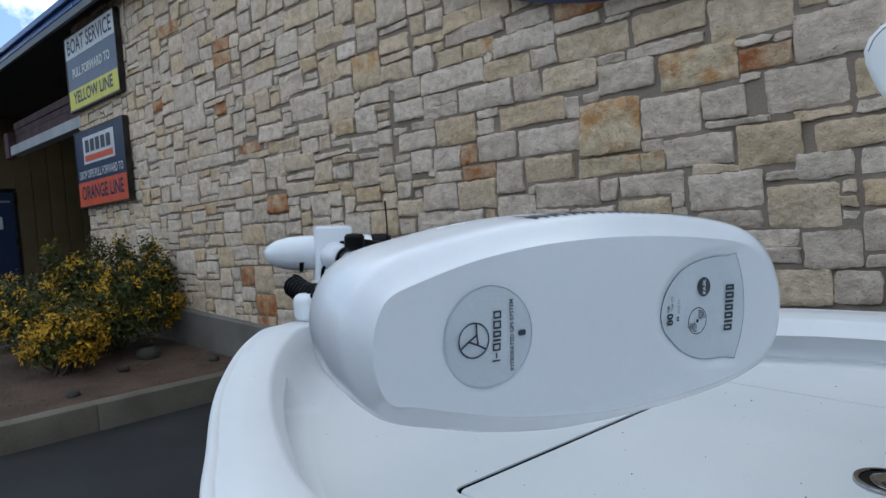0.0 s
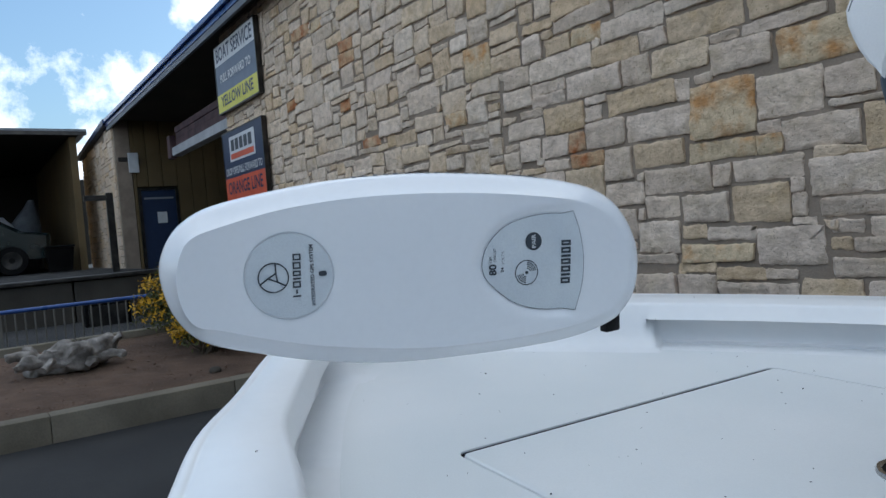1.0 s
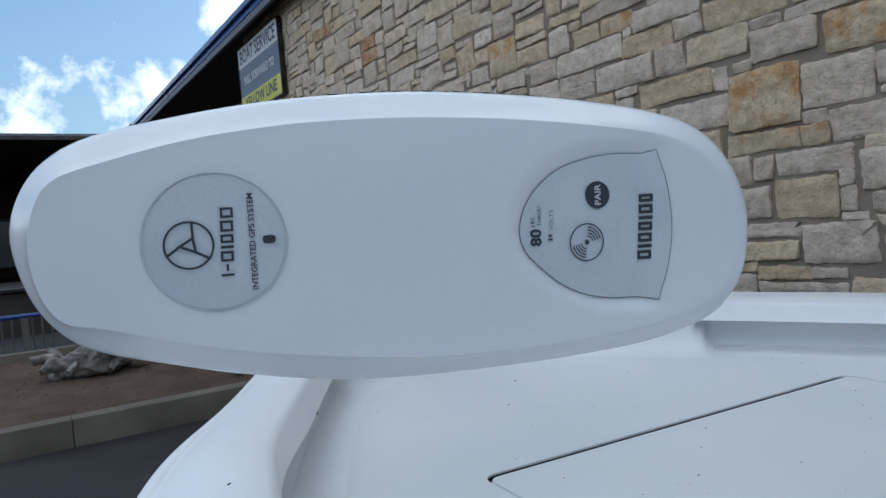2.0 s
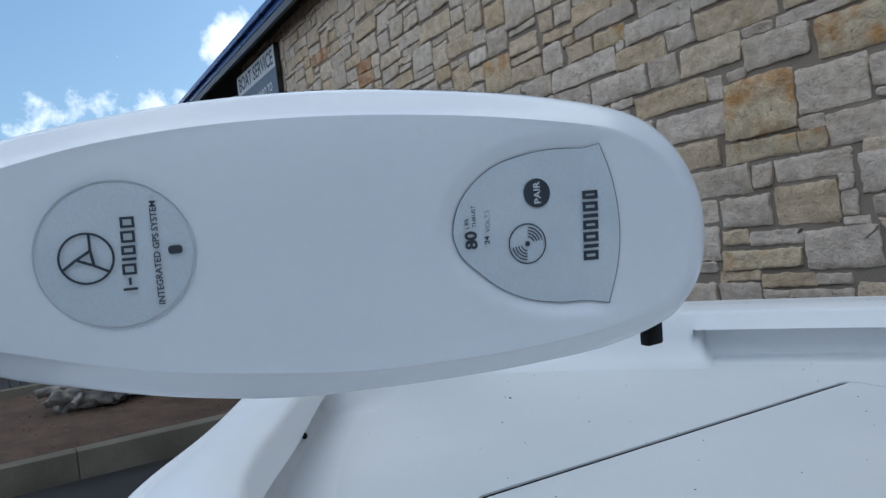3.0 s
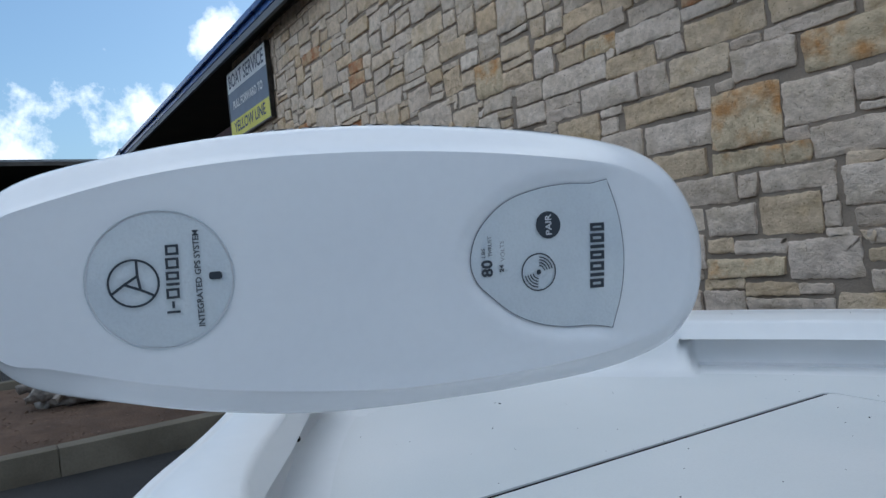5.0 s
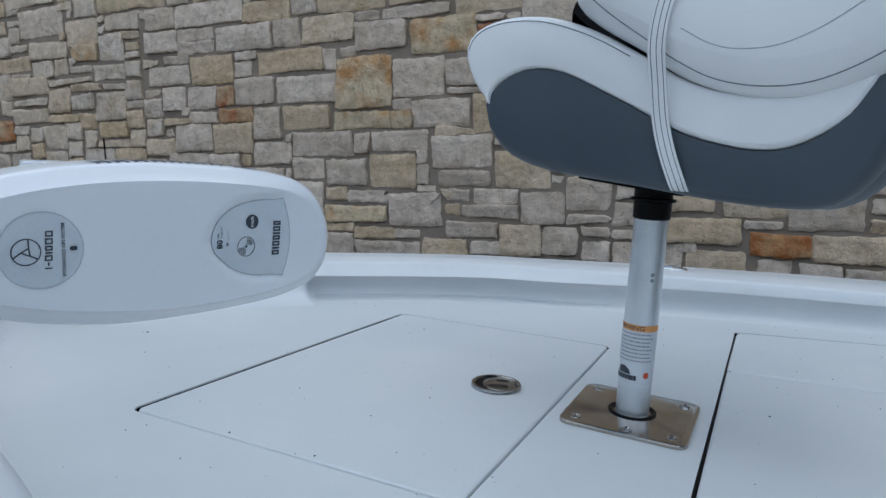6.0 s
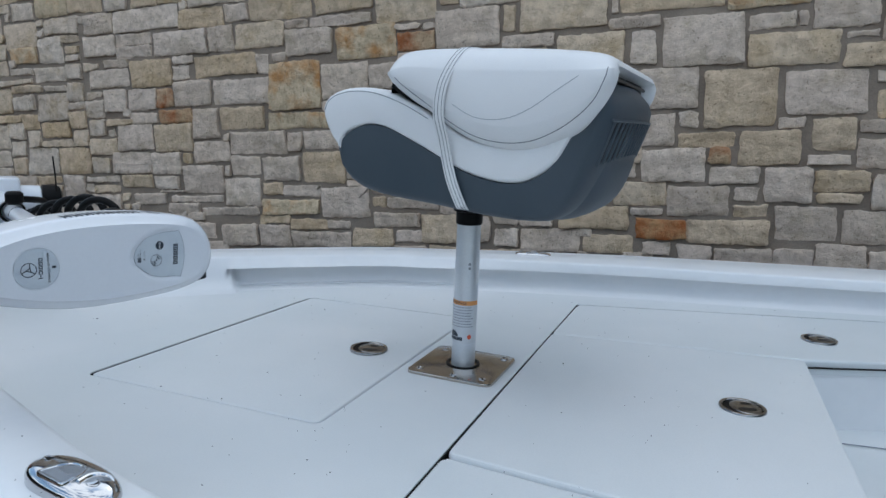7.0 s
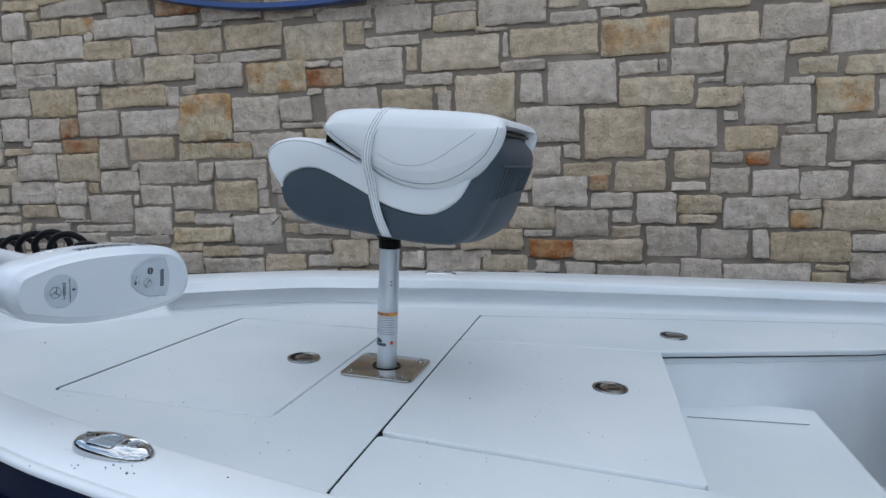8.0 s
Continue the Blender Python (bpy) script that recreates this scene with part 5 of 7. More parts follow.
def build_boat():
    b = thing("boat", TILT @ Matrix.Translation((0, 0, 0)), "white fibreglass bay boat with a dark navy hull on the lot", "boat")

    side = {"near": False}

    def width(x):
        return wide_near(x) if side["near"] else wide(x)

    def lean(x):
        return 0.014 - 0.014 * ease(-0.80, -0.50, x) if side["near"] else 0.020 * (1 - ease(-0.4, 0.0, x))

    def mix(a, c, x, late=0.0):
        k = ease(-1.10, -1.06, x) if side["near"] else ease(-0.903 + late, -0.893 + late, x)
        return a + (c - a) * k

    rows = [(lambda x: 0.003, lambda x: 1.326), (lambda x: 0.0, lambda x: 1.3275), (lambda x: 0.0, lambda x: 1.3305), (lambda x: 0.002, lambda x: 1.3335), (lambda x: 0.006, lambda x: 1.335),
            (lambda x: 0.0115, lambda x: 1.3353), (lambda x: 0.0125, lambda x: 1.3345), (lambda x: 0.0160, lambda x: 1.3345), (lambda x: 0.0170, lambda x: 1.3355),
            (lambda x: width(x) * 0.55, lambda x: 1.3375), (lambda x: width(x) - 0.009, lambda x: 1.3365), (lambda x: width(x) - 0.003, lambda x: 1.3345), (lambda x: width(x), lambda x: 1.330),
            (lambda x: width(x) + mix(0.012, 0.0 + lean(x), x), lambda x: mix(1.306, 1.306, x)), (lambda x: width(x) + mix(0.018, -0.052 + lean(x), x), lambda x: mix(1.292, 1.307, x)),
            (lambda x: width(x) + mix(0.026, -0.044 + lean(x), x, 0.012), lambda x: mix(1.275, 1.273, x, 0.012)), (lambda x: width(x) + mix(0.040, -0.026 + lean(x), x, 0.018), lambda x: mix(1.260, 1.258, x, 0.018)), (lambda x: width(x) + mix(0.058, -0.008, x, 0.022), lambda x: mix(1.2525, 1.2512, x, 0.022)), (lambda x: width(x) + 0.085, lambda x: 1.2493)]
    bm = bmesh.new()
    loops = []
    for d, z in rows:
        loop = []
        for k, p in enumerate(RIM):
            side["near"] = p.y < keel(p.x)
            t = (RIM[min(k + 1, len(RIM) - 1)] - RIM[max(k - 1, 0)]).normalized()
            h = z(p.x)
            loop.append(Vector((*(p + Vector((-t.y, t.x)) * d(p.x)), h + rise(p) * ease(1.25, 1.31, h))))
        loops.append(loop)
    loft(bm, loops, closed=False)
    part("gunwale", bm, M_GEL, b, "glossy white gunwale cap", smooth=50)

    bm = bmesh.new()
    loops = []
    for k, z in ((0.9965, 1.3268), (0.985, 1.15), (0.95, 0.85), (0.86, 0.45), (0.6, 0.15), (0.1, -0.02)):
        loops.append([Vector((STERN + (p.x - STERN) * (1 - (1 - k) * 0.3), p.y * k, z + rise(p) * ease(1.0, 1.3, z))) for p in RIM])
    loft(bm, loops, closed=False)
    bm.verts.ensure_lookup_table()
    n = len(RIM)
    ends = [bm.verts[i * n] for i in range(6)] + [bm.verts[i * n + n - 1] for i in reversed(range(6))]
    bm.faces.new(ends)
    part("hull", bm, M_NAVY, b, "dark navy hull side", smooth=40)
    bm = bmesh.new()
    rail = [Vector((p.x, p.y, 1.262 + rise(p))) for p in inward(lambda x: -0.002)]
    tube(bm, rail, 0.008, 6)
    part("rub_rail", bm, M_RUBBER, b, "black rub rail", smooth=True)

    # small black ellipsoids at the tip of the recess and on the near side
    for c, r in (((-0.820, 0.338, 1.3000), (0.013, 0.009, 0.006)), ((-0.911, -0.417, 1.264), (0.006, 0.004, 0.005))):
        bm = bmesh.new()
        bmesh.ops.create_uvsphere(bm, u_segments=12, v_segments=8, radius=1.0, matrix=Matrix.Translation(c) @ Matrix.Diagonal((*r, 1)))
        part("drain_hole", bm, M_RUBBER, b, "small black spot", smooth=True)

    # deck with openings for the lids and the cockpit
    hatch = [(-0.612, -0.349), (-0.121, -0.353), (-0.092, 0.335), (-0.548, 0.319)]
    aft = [(0.083, -0.60), (0.754, -0.785), (1.45, -0.975), (1.45, 0.975), (0.754, 0.782), (0.127, 0.602)]
    bm = bmesh.new()
    shore = [Vector((p.x, p.y)) for p in inward(lambda x: wide_near(x) + 0.005)]

    def ring(pts, z):
        return [bm.verts.new((p[0], p[1], z)) for p in pts]

    ring(shore, DECK)
    holes = [rounded(hatch, 0.02), [Vector(p) for p in aft]]
    walls = [ring(h, DECK) for h in holes]
    order = [v for v in bm.verts]
    for tri in tessellate_polygon([[Vector((p[0], p[1], 0)) for p in shore]] + [[Vector((p[0], p[1], 0)) for p in h] for h in holes]):
        bm.faces.new([order[i] for i in tri])
    for vs in walls:
        lip = [bm.verts.new((v.co.x, v.co.y, DECK - 0.0026)) for v in vs]
        low = [bm.verts.new((v.co.x, v.co.y, DECK - 0.04)) for v in vs]
        for i in range(len(vs)):
            j = (i + 1) % len(vs)
            bm.faces.new((vs[i], vs[j], lip[j], lip[i]))
            bm.faces.new((lip[i], lip[j], low[j], low[i])).material_index = 1
    part("deck", bm, [M_DECK, M_RUBBER], b, "pale nonskid foredeck")

    # gutters under the lids
    bm = bmesh.new()
    for pts in (offset_loop(hatch, -0.02), [(0.07, -0.62), (0.656, -0.80), (0.656, 0.80), (0.11, 0.63)], [(0.64, 0.42), (1.25, 0.64), (1.44, 0.74), (1.47, 1.0), (0.64, 0.8)], [(0.64, -0.8), (1.47, -1.0), (1.44, -0.74), (1.25, -0.64), (0.64, -0.45)]):
        slab(bm, pts, DECK - 0.06, DECK - 0.034, 0.001)
    part("gutter", bm, M_RUBBER, b)

    def lid(pts, gap, label, z=DECK + 0.001, r=0.018):
        bm = bmesh.new()
        slab(bm, offset_loop(rounded(pts, r), gap), DECK - 0.032, z, 0.0045)
        return part("hatch_lid", bm, M_DECK, b, label)

    one = lid([(-0.6085, -0.349), (-0.121, -0.353), (-0.092, 0.335), (-0.5445, 0.319)], 0.0034, "")
    two = lid([(0.0945, -0.362), (0.66, -0.412), (0.663, 0.362), (0.1168, 0.298)], 0.0030, "", DECK + 0.003)
    three = lid([(0.1157, 0.300), (0.668, 0.366), (1.25, 0.59), (1.45, 0.69), (1.45, 0.972), (0.754, 0.779), (0.1278, 0.60)], 0.003, "")
    lid([(0.0838, -0.597), (0.754, -0.779), (1.45, -0.972), (1.45, -0.69), (1.25, -0.59), (0.662, -0.414), (0.0922, -0.366)], 0.003, "")

    def latch(parent, x, y, turn):
        bm = bmesh.new()
        m = Matrix.Translation((x, y, DECK + 0.003)) @ Matrix.Rotation(turn, 4, "Z")
        lathe(bm, [(0.040, -0.004), (0.040, 0.0012), (0.0388, 0.0032), (0.0345, 0.0034), (0.0332, 0.0022), (0.0330, 0.0006)], 40, m, cap=False)
        # flush black floor, standing for the shade inside a recess
        lathe(bm, [(0.0330, 0.0006), (0.018, 0.0005), (0.001, 0.0005)], 40, m, cap=False, mat=1)
        plate = [Vector((0.005 + 0.0265 * math.cos(a), 0.0305 * math.sin(a))) for a in [2 * math.pi * k / 36 for k in range(36)]]
        loft(bm, [[m @ Vector((*p, z)) for p in offset_loop(plate, d)] for d, z in ((0.0, 0.0006), (0.0, 0.0018), (0.0012, 0.0026), (0.010, 0.0030))], mat=2)
        # flat dark ellipses painted as the dark reflections in the lever plate
        for cx, cy, rx, ry in ((0.004, -0.012, 0.0155, 0.0075), (0.010, 0.013, 0.0105, 0.0055)):
            dark_patch = [m @ Vector((cx + rx * math.cos(a), cy + ry * math.sin(a), 0.0033)) for a in [2 * math.pi * k / 22 for k in range(22)]]
            bm.faces.new([bm.verts.new(p) for p in dark_patch]).material_index = 3
        part("latch", bm, [M_LATCH, M_RUBBER, M_LATCH, M_DARKMETAL], parent, "round flush stainless latch", smooth=35)

    latch(one, -0.211, 0.003, 0.3)
    latch(two, 0.516, 0.015, 0.3)
    latch(three, 0.714, 0.545, 0.3)

    # white bedding in the softer seams
    for run in ([(-0.60, -0.3495, 0.0072), (-0.34, -0.3515, 0.0078), (-0.16, -0.353, 0.0095)], [(-0.535, 0.3195, 0.0058), (-0.40, 0.324, 0.0060), (-0.27, 0.3285, 0.0085)],
                [(0.10, -0.364, 0.0082), (0.655, -0.4135, 0.0082)], [(0.122, 0.2995, 0.0055), (0.66, 0.3645, 0.0055)]):
        bm = bmesh.new()
        tube(bm, [(x, y, DECK - z) for x, y, z in run], 0.0042, 8)
        part("seam_bedding", bm, M_GEL, b, "white bedding in the lid seams")

    bm = bmesh.new()
    tube(bm, [(0.0853, -0.585, DECK - 0.0045), (0.1281, 0.585, DECK - 0.0045)], 0.0014, 6)
    part("lid_seal", bm, M_RUBBER, b, "black lid seal")

    # cockpit liner
    bm = bmesh.new()
    port = [(0.664, 0.372), (1.25, 0.597), (1.45, 0.697)]
    star = [(x, -y) for x, y in port]

    def wall(a, c, z0, z1):
        bm.faces.new([bm.verts.new(p) for p in ((*a, z0), (*c, z0), (*c, z1), (*a, z1))])

    for side in (port, star):
        for a, c in zip(side, side[1:]):
            wall(a, c, 0.8, DECK - 0.0335)
    wall(star[0], port[0], 0.8, DECK - 0.036)
    wall((1.45, -0.70), (1.45, -0.975), 0.8, DECK)
    part("cockpit_liner", bm, M_GEL, b, "smooth white cockpit liner")
    bm = bmesh.new()
    tube(bm, [(x, y - 0.0085, DECK - 0.015) for x, y in port], [0.0024, 0.0018, 0.0008], 6)
    part("lid_seal", bm, M_RUBBER, b, "black lid seal")
    bm = bmesh.new()
    slab(bm, [(0.66, -0.5), (1.10, -0.5), (1.10, 0.5), (0.66, 0.5)], 0.8, 1.09, 0.012)
    part("cockpit_step", bm, M_DECK, b)
    bm = bmesh.new()
    slab(bm, [(0.70, -0.36), (1.05, -0.36), (1.05, 0.345), (0.70, 0.305)], 1.091, 1.0945, 0.002)
    part("step_lid", bm, M_DECK, b)
    bm = bmesh.new()
    tube(bm, [(0.735, 0.322, 1.0935), (1.045, 0.362, 1.0935)], 0.0014, 5)
    part("step_seal", bm, M_INKGREY, b)
    bm = bmesh.new()
    slab(bm, [(1.08, -1.0), (2.38, -1.2), (2.38, 1.2), (1.08, 1.0)], 0.7, 0.82, 0.004)
    part("cockpit_floor", bm, M_DECK, b)
    return b


def build_cleat(x, y, turn, sink=0.0):
    c = thing("cleat", TILT @ pose(x, y, 1.3365 - sink, 0, 0, turn), "polished stainless pull-up cleat set in the gunwale", "cleat", "cleats on the gunwale")

    def oval(a, w, z, n=40):
        return [Vector((a * math.copysign(abs(math.cos(t)) ** 0.85, math.cos(t)), 0.005 + w * math.copysign(abs(math.sin(t)) ** 0.85, math.sin(t)), z)) for t in [2 * math.pi * i / n for i in range(n)]]

    bm = bmesh.new()
    loft(bm, [oval(0.058, 0.025, -0.002), oval(0.058, 0.025, 0.003), oval(0.0575, 0.0248, 0.0085), oval(0.0555, 0.0240, 0.0120), oval(0.051, 0.0222, 0.0155), oval(0.043, 0.0190, 0.0177), oval(0.026, 0.0115, 0.0192), oval(0.010, 0.004, 0.0198)])
    part("bezel", bm, M_CHROME, c, smooth=60)
    arch = [(-0.025, -0.0150), (0.018, -0.0150), (0.016, 0.006), (0.008, 0.0165), (-0.010, 0.0165), (-0.018, 0.006)]
    ring = rounded(arch, 0.007, 5)
    bm = bmesh.new()
    loft(bm, [[Vector((*p, z)) for p in offset_loop(ring, d)] for d, z in ((0.0, 0.008), (0.0, 0.0186), (0.0010, 0.0203), (0.0026, 0.0205), (0.0034, 0.0190))])
    part("horn", bm, M_CHROME, c, smooth=40)
    bm = bmesh.new()
    loft(bm, [[Vector((*p, z)) for p in offset_loop(ring, 0.0036)] for z in (0.0185, 0.0196)])
    part("horn_inlay", bm, M_INKGREY, c)
    bm = bmesh.new()
    arc = [(0.0235, -0.004, 0.0190), (0.022, 0.008, 0.0190), (0.027, 0.0165, 0.0175), (0.036, 0.0185, 0.0155), (0.046, 0.0140, 0.0125), (0.0535, 0.005, 0.0085), (0.0555, -0.003, 0.0060)]
    tube(bm, curve_through([Vector(p) for p in arc], 4), 0.0026, 8)
    part("lip", bm, M_CHROME, c, smooth=True)
    for x, y, rx, ry, name in ((0.033, 0.0035, 0.0060, 0.0044, "hole"), (-0.036, 0.0075, 0.0075, 0.0032, "slot")):
        squash = Matrix.Translation((x, y, 0)) @ Matrix.Diagonal((rx, ry, 1, 1))
        bm = bmesh.new()
        lathe(bm, [(1.35, 0.0150), (1.25, 0.0186), (1.05, 0.0188), (1.0, 0.0183)], 20, squash, cap=False)
        rim = part(name, bm, M_CHROME, c, smooth=40)
        bm = bmesh.new()
        lathe(bm, [(1.0, 0.0184), (0.05, 0.0183)], 20, squash, cap=False)
        part("hole_floor", bm, M_DARKMETAL, rim)


def build_specks():
    rng = random.Random(8)
    bm = bmesh.new()
    for _ in range(420):
        x = rng.uniform(-1.1, 1.3)
        y = rng.uniform(-0.9, 0.75)
        y += keel(x)
        side = NEAR_HALF if y < keel(x) else HALF
        half = np.interp(x, [p[0] for p in side], [p[1] for p in side])
        w = wide_near(x) if y < keel(x) else wide(x)
        off = abs(y - keel(x))
        if off > half - 0.03 or (x > 0.64 and -0.42 < y < 0.5 + 0.3 * (x - 0.64)):
            continue
        if off < half - w - 0.09:
            z = DECK + 0.004
        elif off > half - w + 0.02:
            z = 1.339 + rise(Vector((x, y)))
        else:
            continue
        s = rng.uniform(0.0004, 0.0009)
        if rng.random() < 0.08:
            s *= 1.7
        bmesh.ops.create_cube(bm, size=1, matrix=Matrix.Translation((x, y, z)) @ Matrix.Rotation(rng.uniform(0, 6), 4, "Z") @ Matrix.Diagonal((s * rng.uniform(1, 3), s, s, 1)))
    for _ in range(14):
        x = rng.gauss(-0.06, 0.045)
        y = -0.853 + 0.10 * (x + 0.06) * 0.3 + rng.gauss(0, 0.008)
        s = rng.uniform(0.0006, 0.0013)
        bmesh.ops.create_cube(bm, size=1, matrix=Matrix.Translation((x, y, 1.3372 + rise(Vector((x, y))))) @ Matrix.Rotation(rng.uniform(0, 6), 4, "Z") @ Matrix.Diagonal((s * rng.uniform(1, 2.2), s, s, 1)))
    bmesh.ops.transform(bm, matrix=Matrix.Translation((0, 0, -DECK)), verts=bm.verts)
    ob = tagged(make("debris", bm, M_INK), "tiny dark specks of dirt scattered on the deck", "dirt", kind="stuff")
    ob.matrix_world = TILT @ Matrix.Translation((0, 0, DECK))


# ---- pedestal and seat ----
POST_R = 0.0235


def build_pedestal():
    p = thing("seat_pedestal", TILT @ pose(0, 0, DECK), "silver aluminium seat post on a square stainless base plate", "pedestal")
    sq = [(-0.0905, -0.083), (0.083, -0.0905), (0.0905, 0.083), (-0.083, 0.0905)]
    bm = bmesh.new()
    slab(bm, rounded(sq, 0.02), 0.0005, 0.0065, 0.0025)
    plate = part("base_plate", bm, M_BRUSHED, p, "brushed stainless base plate", smooth=30)
    for x, y in ((-0.068, -0.062), (0.062, -0.068), (0.068, 0.062), (-0.062, 0.068), (0.004, -0.072)):
        bm = bmesh.new()
        lathe(bm, [(0.0075, 0.006), (0.0072, 0.0078), (0.004, 0.0088), (0.002, 0.0075)], 14, Matrix.Translation((x, y, 0)))
        part("screw", bm, M_CHROME, plate, smooth=30)
    bm = bmesh.new()
    lathe(bm, [(0.034, 0.0062), (0.034, 0.0085), (0.031, 0.0092), (0.0265, 0.0072)], 32, cap=False)
    part("collar", bm, M_RUBBER, p, "black socket collar", smooth=30)
    bm = bmesh.new()
    lathe(bm, [(POST_R, 0.004), (POST_R, 0.15), (POST_R * 0.985, 0.29)], 40)
    part("post", bm, M_ALU, p, smooth=30)
    bm = bmesh.new()
    lathe(bm, [(0.0238, 0.288), (0.0255, 0.290), (0.0258, 0.312), (0.031, 0.3135), (0.031, 0.3165), (0.026, 0.318), (0.026, 0.332)], 36)
    part("bushing", bm, M_RUBBER, p, "black plastic bushing", smooth=30)
    bm = bmesh.new()
    for z in (0.205, 0.213):
        lathe(bm, [(0.0028, 0.0), (0.0028, 0.0006), (0.001, 0.0006)], 10, Matrix.Rotation(radians(-60), 4, "Z") @ Matrix.Translation((POST_R - 0.0002, 0, z)) @ Matrix.Rotation(radians(90), 4, "Y"))
    part("button", bm, M_INKGREY, p)
    # wrap-round warning decal
    mid = radians(-116)

    def skin(lift):
        return lambda x, z: ((POST_R + lift) * math.cos(mid + x / POST_R), (POST_R + lift) * math.sin(mid + x / POST_R), z)

    def patch(x0, z0, x1, z1, lift, m, name, label=""):
        bm = bmesh.new()
        n = 16
        f = skin(lift)
        rows = [[bm.verts.new(f(x0 + (x1 - x0) * i / n, z)) for i in range(n + 1)] for z in (z0, z1)]
        for i in range(n):
            bm.faces.new((rows[0][i], rows[0][i + 1], rows[1][i + 1], rows[1][i]))
        return part(name, bm, m, p, label, smooth="all")

    patch(-0.046, 0.055, 0.046, 0.1405, 0.0004, M_SIGNWHITE, "decal", "white warning decal with an orange heading")
    patch(-0.046, 0.1315, 0.046, 0.1405, 0.0007, plain("decal_orange", (0.75, 0.33, 0.10), 0.5), "decal_heading")
    bm = bmesh.new()
    f = skin(0.0011)
    write(bm, "WARNING", 0.0090, lambda x, y: f(x - 0.006, 0.136 + y), 0.052, 0.0001)
    part("decal_lettering", bm, M_INK, p)
    bm = bmesh.new()
    rng = random.Random(3)
    for k in range(9):
        z = 0.1265 - k * 0.0055
        x = -0.044
        while x < 0.030:
            w = rng.uniform(0.002, 0.006)
            quad(bm, f, x, z, min(x + w, 0.034), z + 0.0018)
            x += w + 0.0008
        if k == 7:
            break
    part("decal_lines", bm, M_INKGREY, p)
    bm = bmesh.new()
    for i in range(14):
        quad(bm, f, -0.040 + i * 0.0039, 0.0605, -0.040 + i * 0.0039 + 0.0036, 0.0675)
    bm.faces.new([bm.verts.new(f(*q)) for q in ((-0.0035, 0.0685), (0.006, 0.0685), (0.004, 0.075), (-0.001, 0.079), (-0.0035, 0.0795))])
    bm.faces.new([bm.verts.new(f(*q)) for q in ((-0.014, 0.0685), (-0.0037, 0.0685), (-0.0037, 0.0795), (-0.009, 0.0795), (-0.0125, 0.077))])
    part("decal_logo", bm, M_INK, p)
    bm = bmesh.new()
    disc_flat(bm, f, 0.0275, 0.0685, 0.0042, 0.0048, 18)
    part("decal_dot", bm, plain("decal_red", (0.55, 0.08, 0.03), 0.5), p)


def even(pts, n):
    """n points at equal steps along a smooth line through the given ones."""
    line = curve_through(pts, 8)
    run = [0.0]
    for p, q in zip(line, line[1:]):
        run.append(run[-1] + (q - p).length)
    out = []
    for k in range(n):
        s = run[-1] * k / (n - 1)
        i = min(max(j for j in range(len(run)) if run[j] <= s + 1e-9), len(line) - 2)
        f = (s - run[i]) / max(1e-9, run[i + 1] - run[i])
        out.append(line[i].lerp(line[i + 1], min(1.0, f)))
    return out


def pillow(bm, upper, lower, hw, insets, y0=0.0, n=44, top=1.0, ends=0.8):
    """A cushion shape: the space between two lines in x and z, carried across y, with eased ends and tips."""
    up, lo = even(upper, n), even(lower, n)
    length = sum((q - p).length for p, q in zip(up, up[1:]))

    def pick(line, s):
        i = min(int(s), n - 2)
        return line[i].lerp(line[i + 1], s - i)

    def drawn_in(d):
        a, b = [], []
        cut = min(0.2, ends * d / length) * (n - 1)
        for i in range(n):
            s = cut + (n - 1 - 2 * cut) * i / (n - 1)
            p, q = pick(up, s), pick(lo, s)
            gap = (q - p).length
            k = 0.42 * (1 - math.exp(-d / (0.42 * gap))) if gap > 1e-6 else 0.0
            a.append(p.lerp(q, k * top))
            b.append(q.lerp(p, k))
        return a + b[-2:0:-1]

    rows = [(-hw + dy, d) for dy, d in insets] + [(-hw * 0.4, 0.0), (0.0, 0.0), (hw * 0.4, 0.0)] + [(hw - dy, d) for dy, d in reversed(insets)]
    made = loft(bm, [[Vector((p.x, y0 + y, p.y)) for p in drawn_in(d)] for y, d in rows], cap=False)
    for ring in (made[0], made[-1]):
        m = len(ring)
        bm.faces.new((ring[0], ring[1], ring[m - 1]))
        for i in range(1, n - 2):
            bm.faces.new((ring[i], ring[i + 1], ring[m - i - 1], ring[m - i]))
        bm.faces.new((ring[n - 2], ring[n - 1], ring[n]))


SEAM = [(-0.184, 1.666), (-0.180, 1.682), (-0.168, 1.699), (-0.150, 1.711), (-0.125, 1.719), (-0.105, 1.719), (-0.078, 1.713), (-0.036, 1.694), (0.004, 1.675), (0.048, 1.653), (0.090, 1.641), (0.130, 1.636), (0.165, 1.642), (0.205, 1.668), (0.224, 1.698), (0.236, 1.726)]
SHELL_TOP = SEAM + [(0.243, 1.758), (0.256, 1.787), (0.282, 1.795)]
SHELL_LOW = [SEAM[0], (-0.178, 1.646), (-0.153, 1.617), (-0.100, 1.600), (-0.002, 1.590), (0.09, 1.580), (0.16, 1.577), (0.212, 1.584), (0.252, 1.612), (0.284, 1.670), (0.304, 1.728), (0.308, 1.765), (0.282, 1.795)]
PAD_LOW = [(-0.176, 1.677)] + SEAM[2:]
PAD_TOP = [PAD_LOW[0], (-0.196, 1.697), (-0.209, 1.722), (-0.2145, 1.743), (-0.209, 1.758), (-0.191, 1.772), (-0.160, 1.780), (-0.124, 1.781), (-0.088, 1.775), (-0.045, 1.760), (-0.006, 1.740), (0.06, 1.705), (0.12, 1.694), (0.18, 1.702), SEAM[-1]]
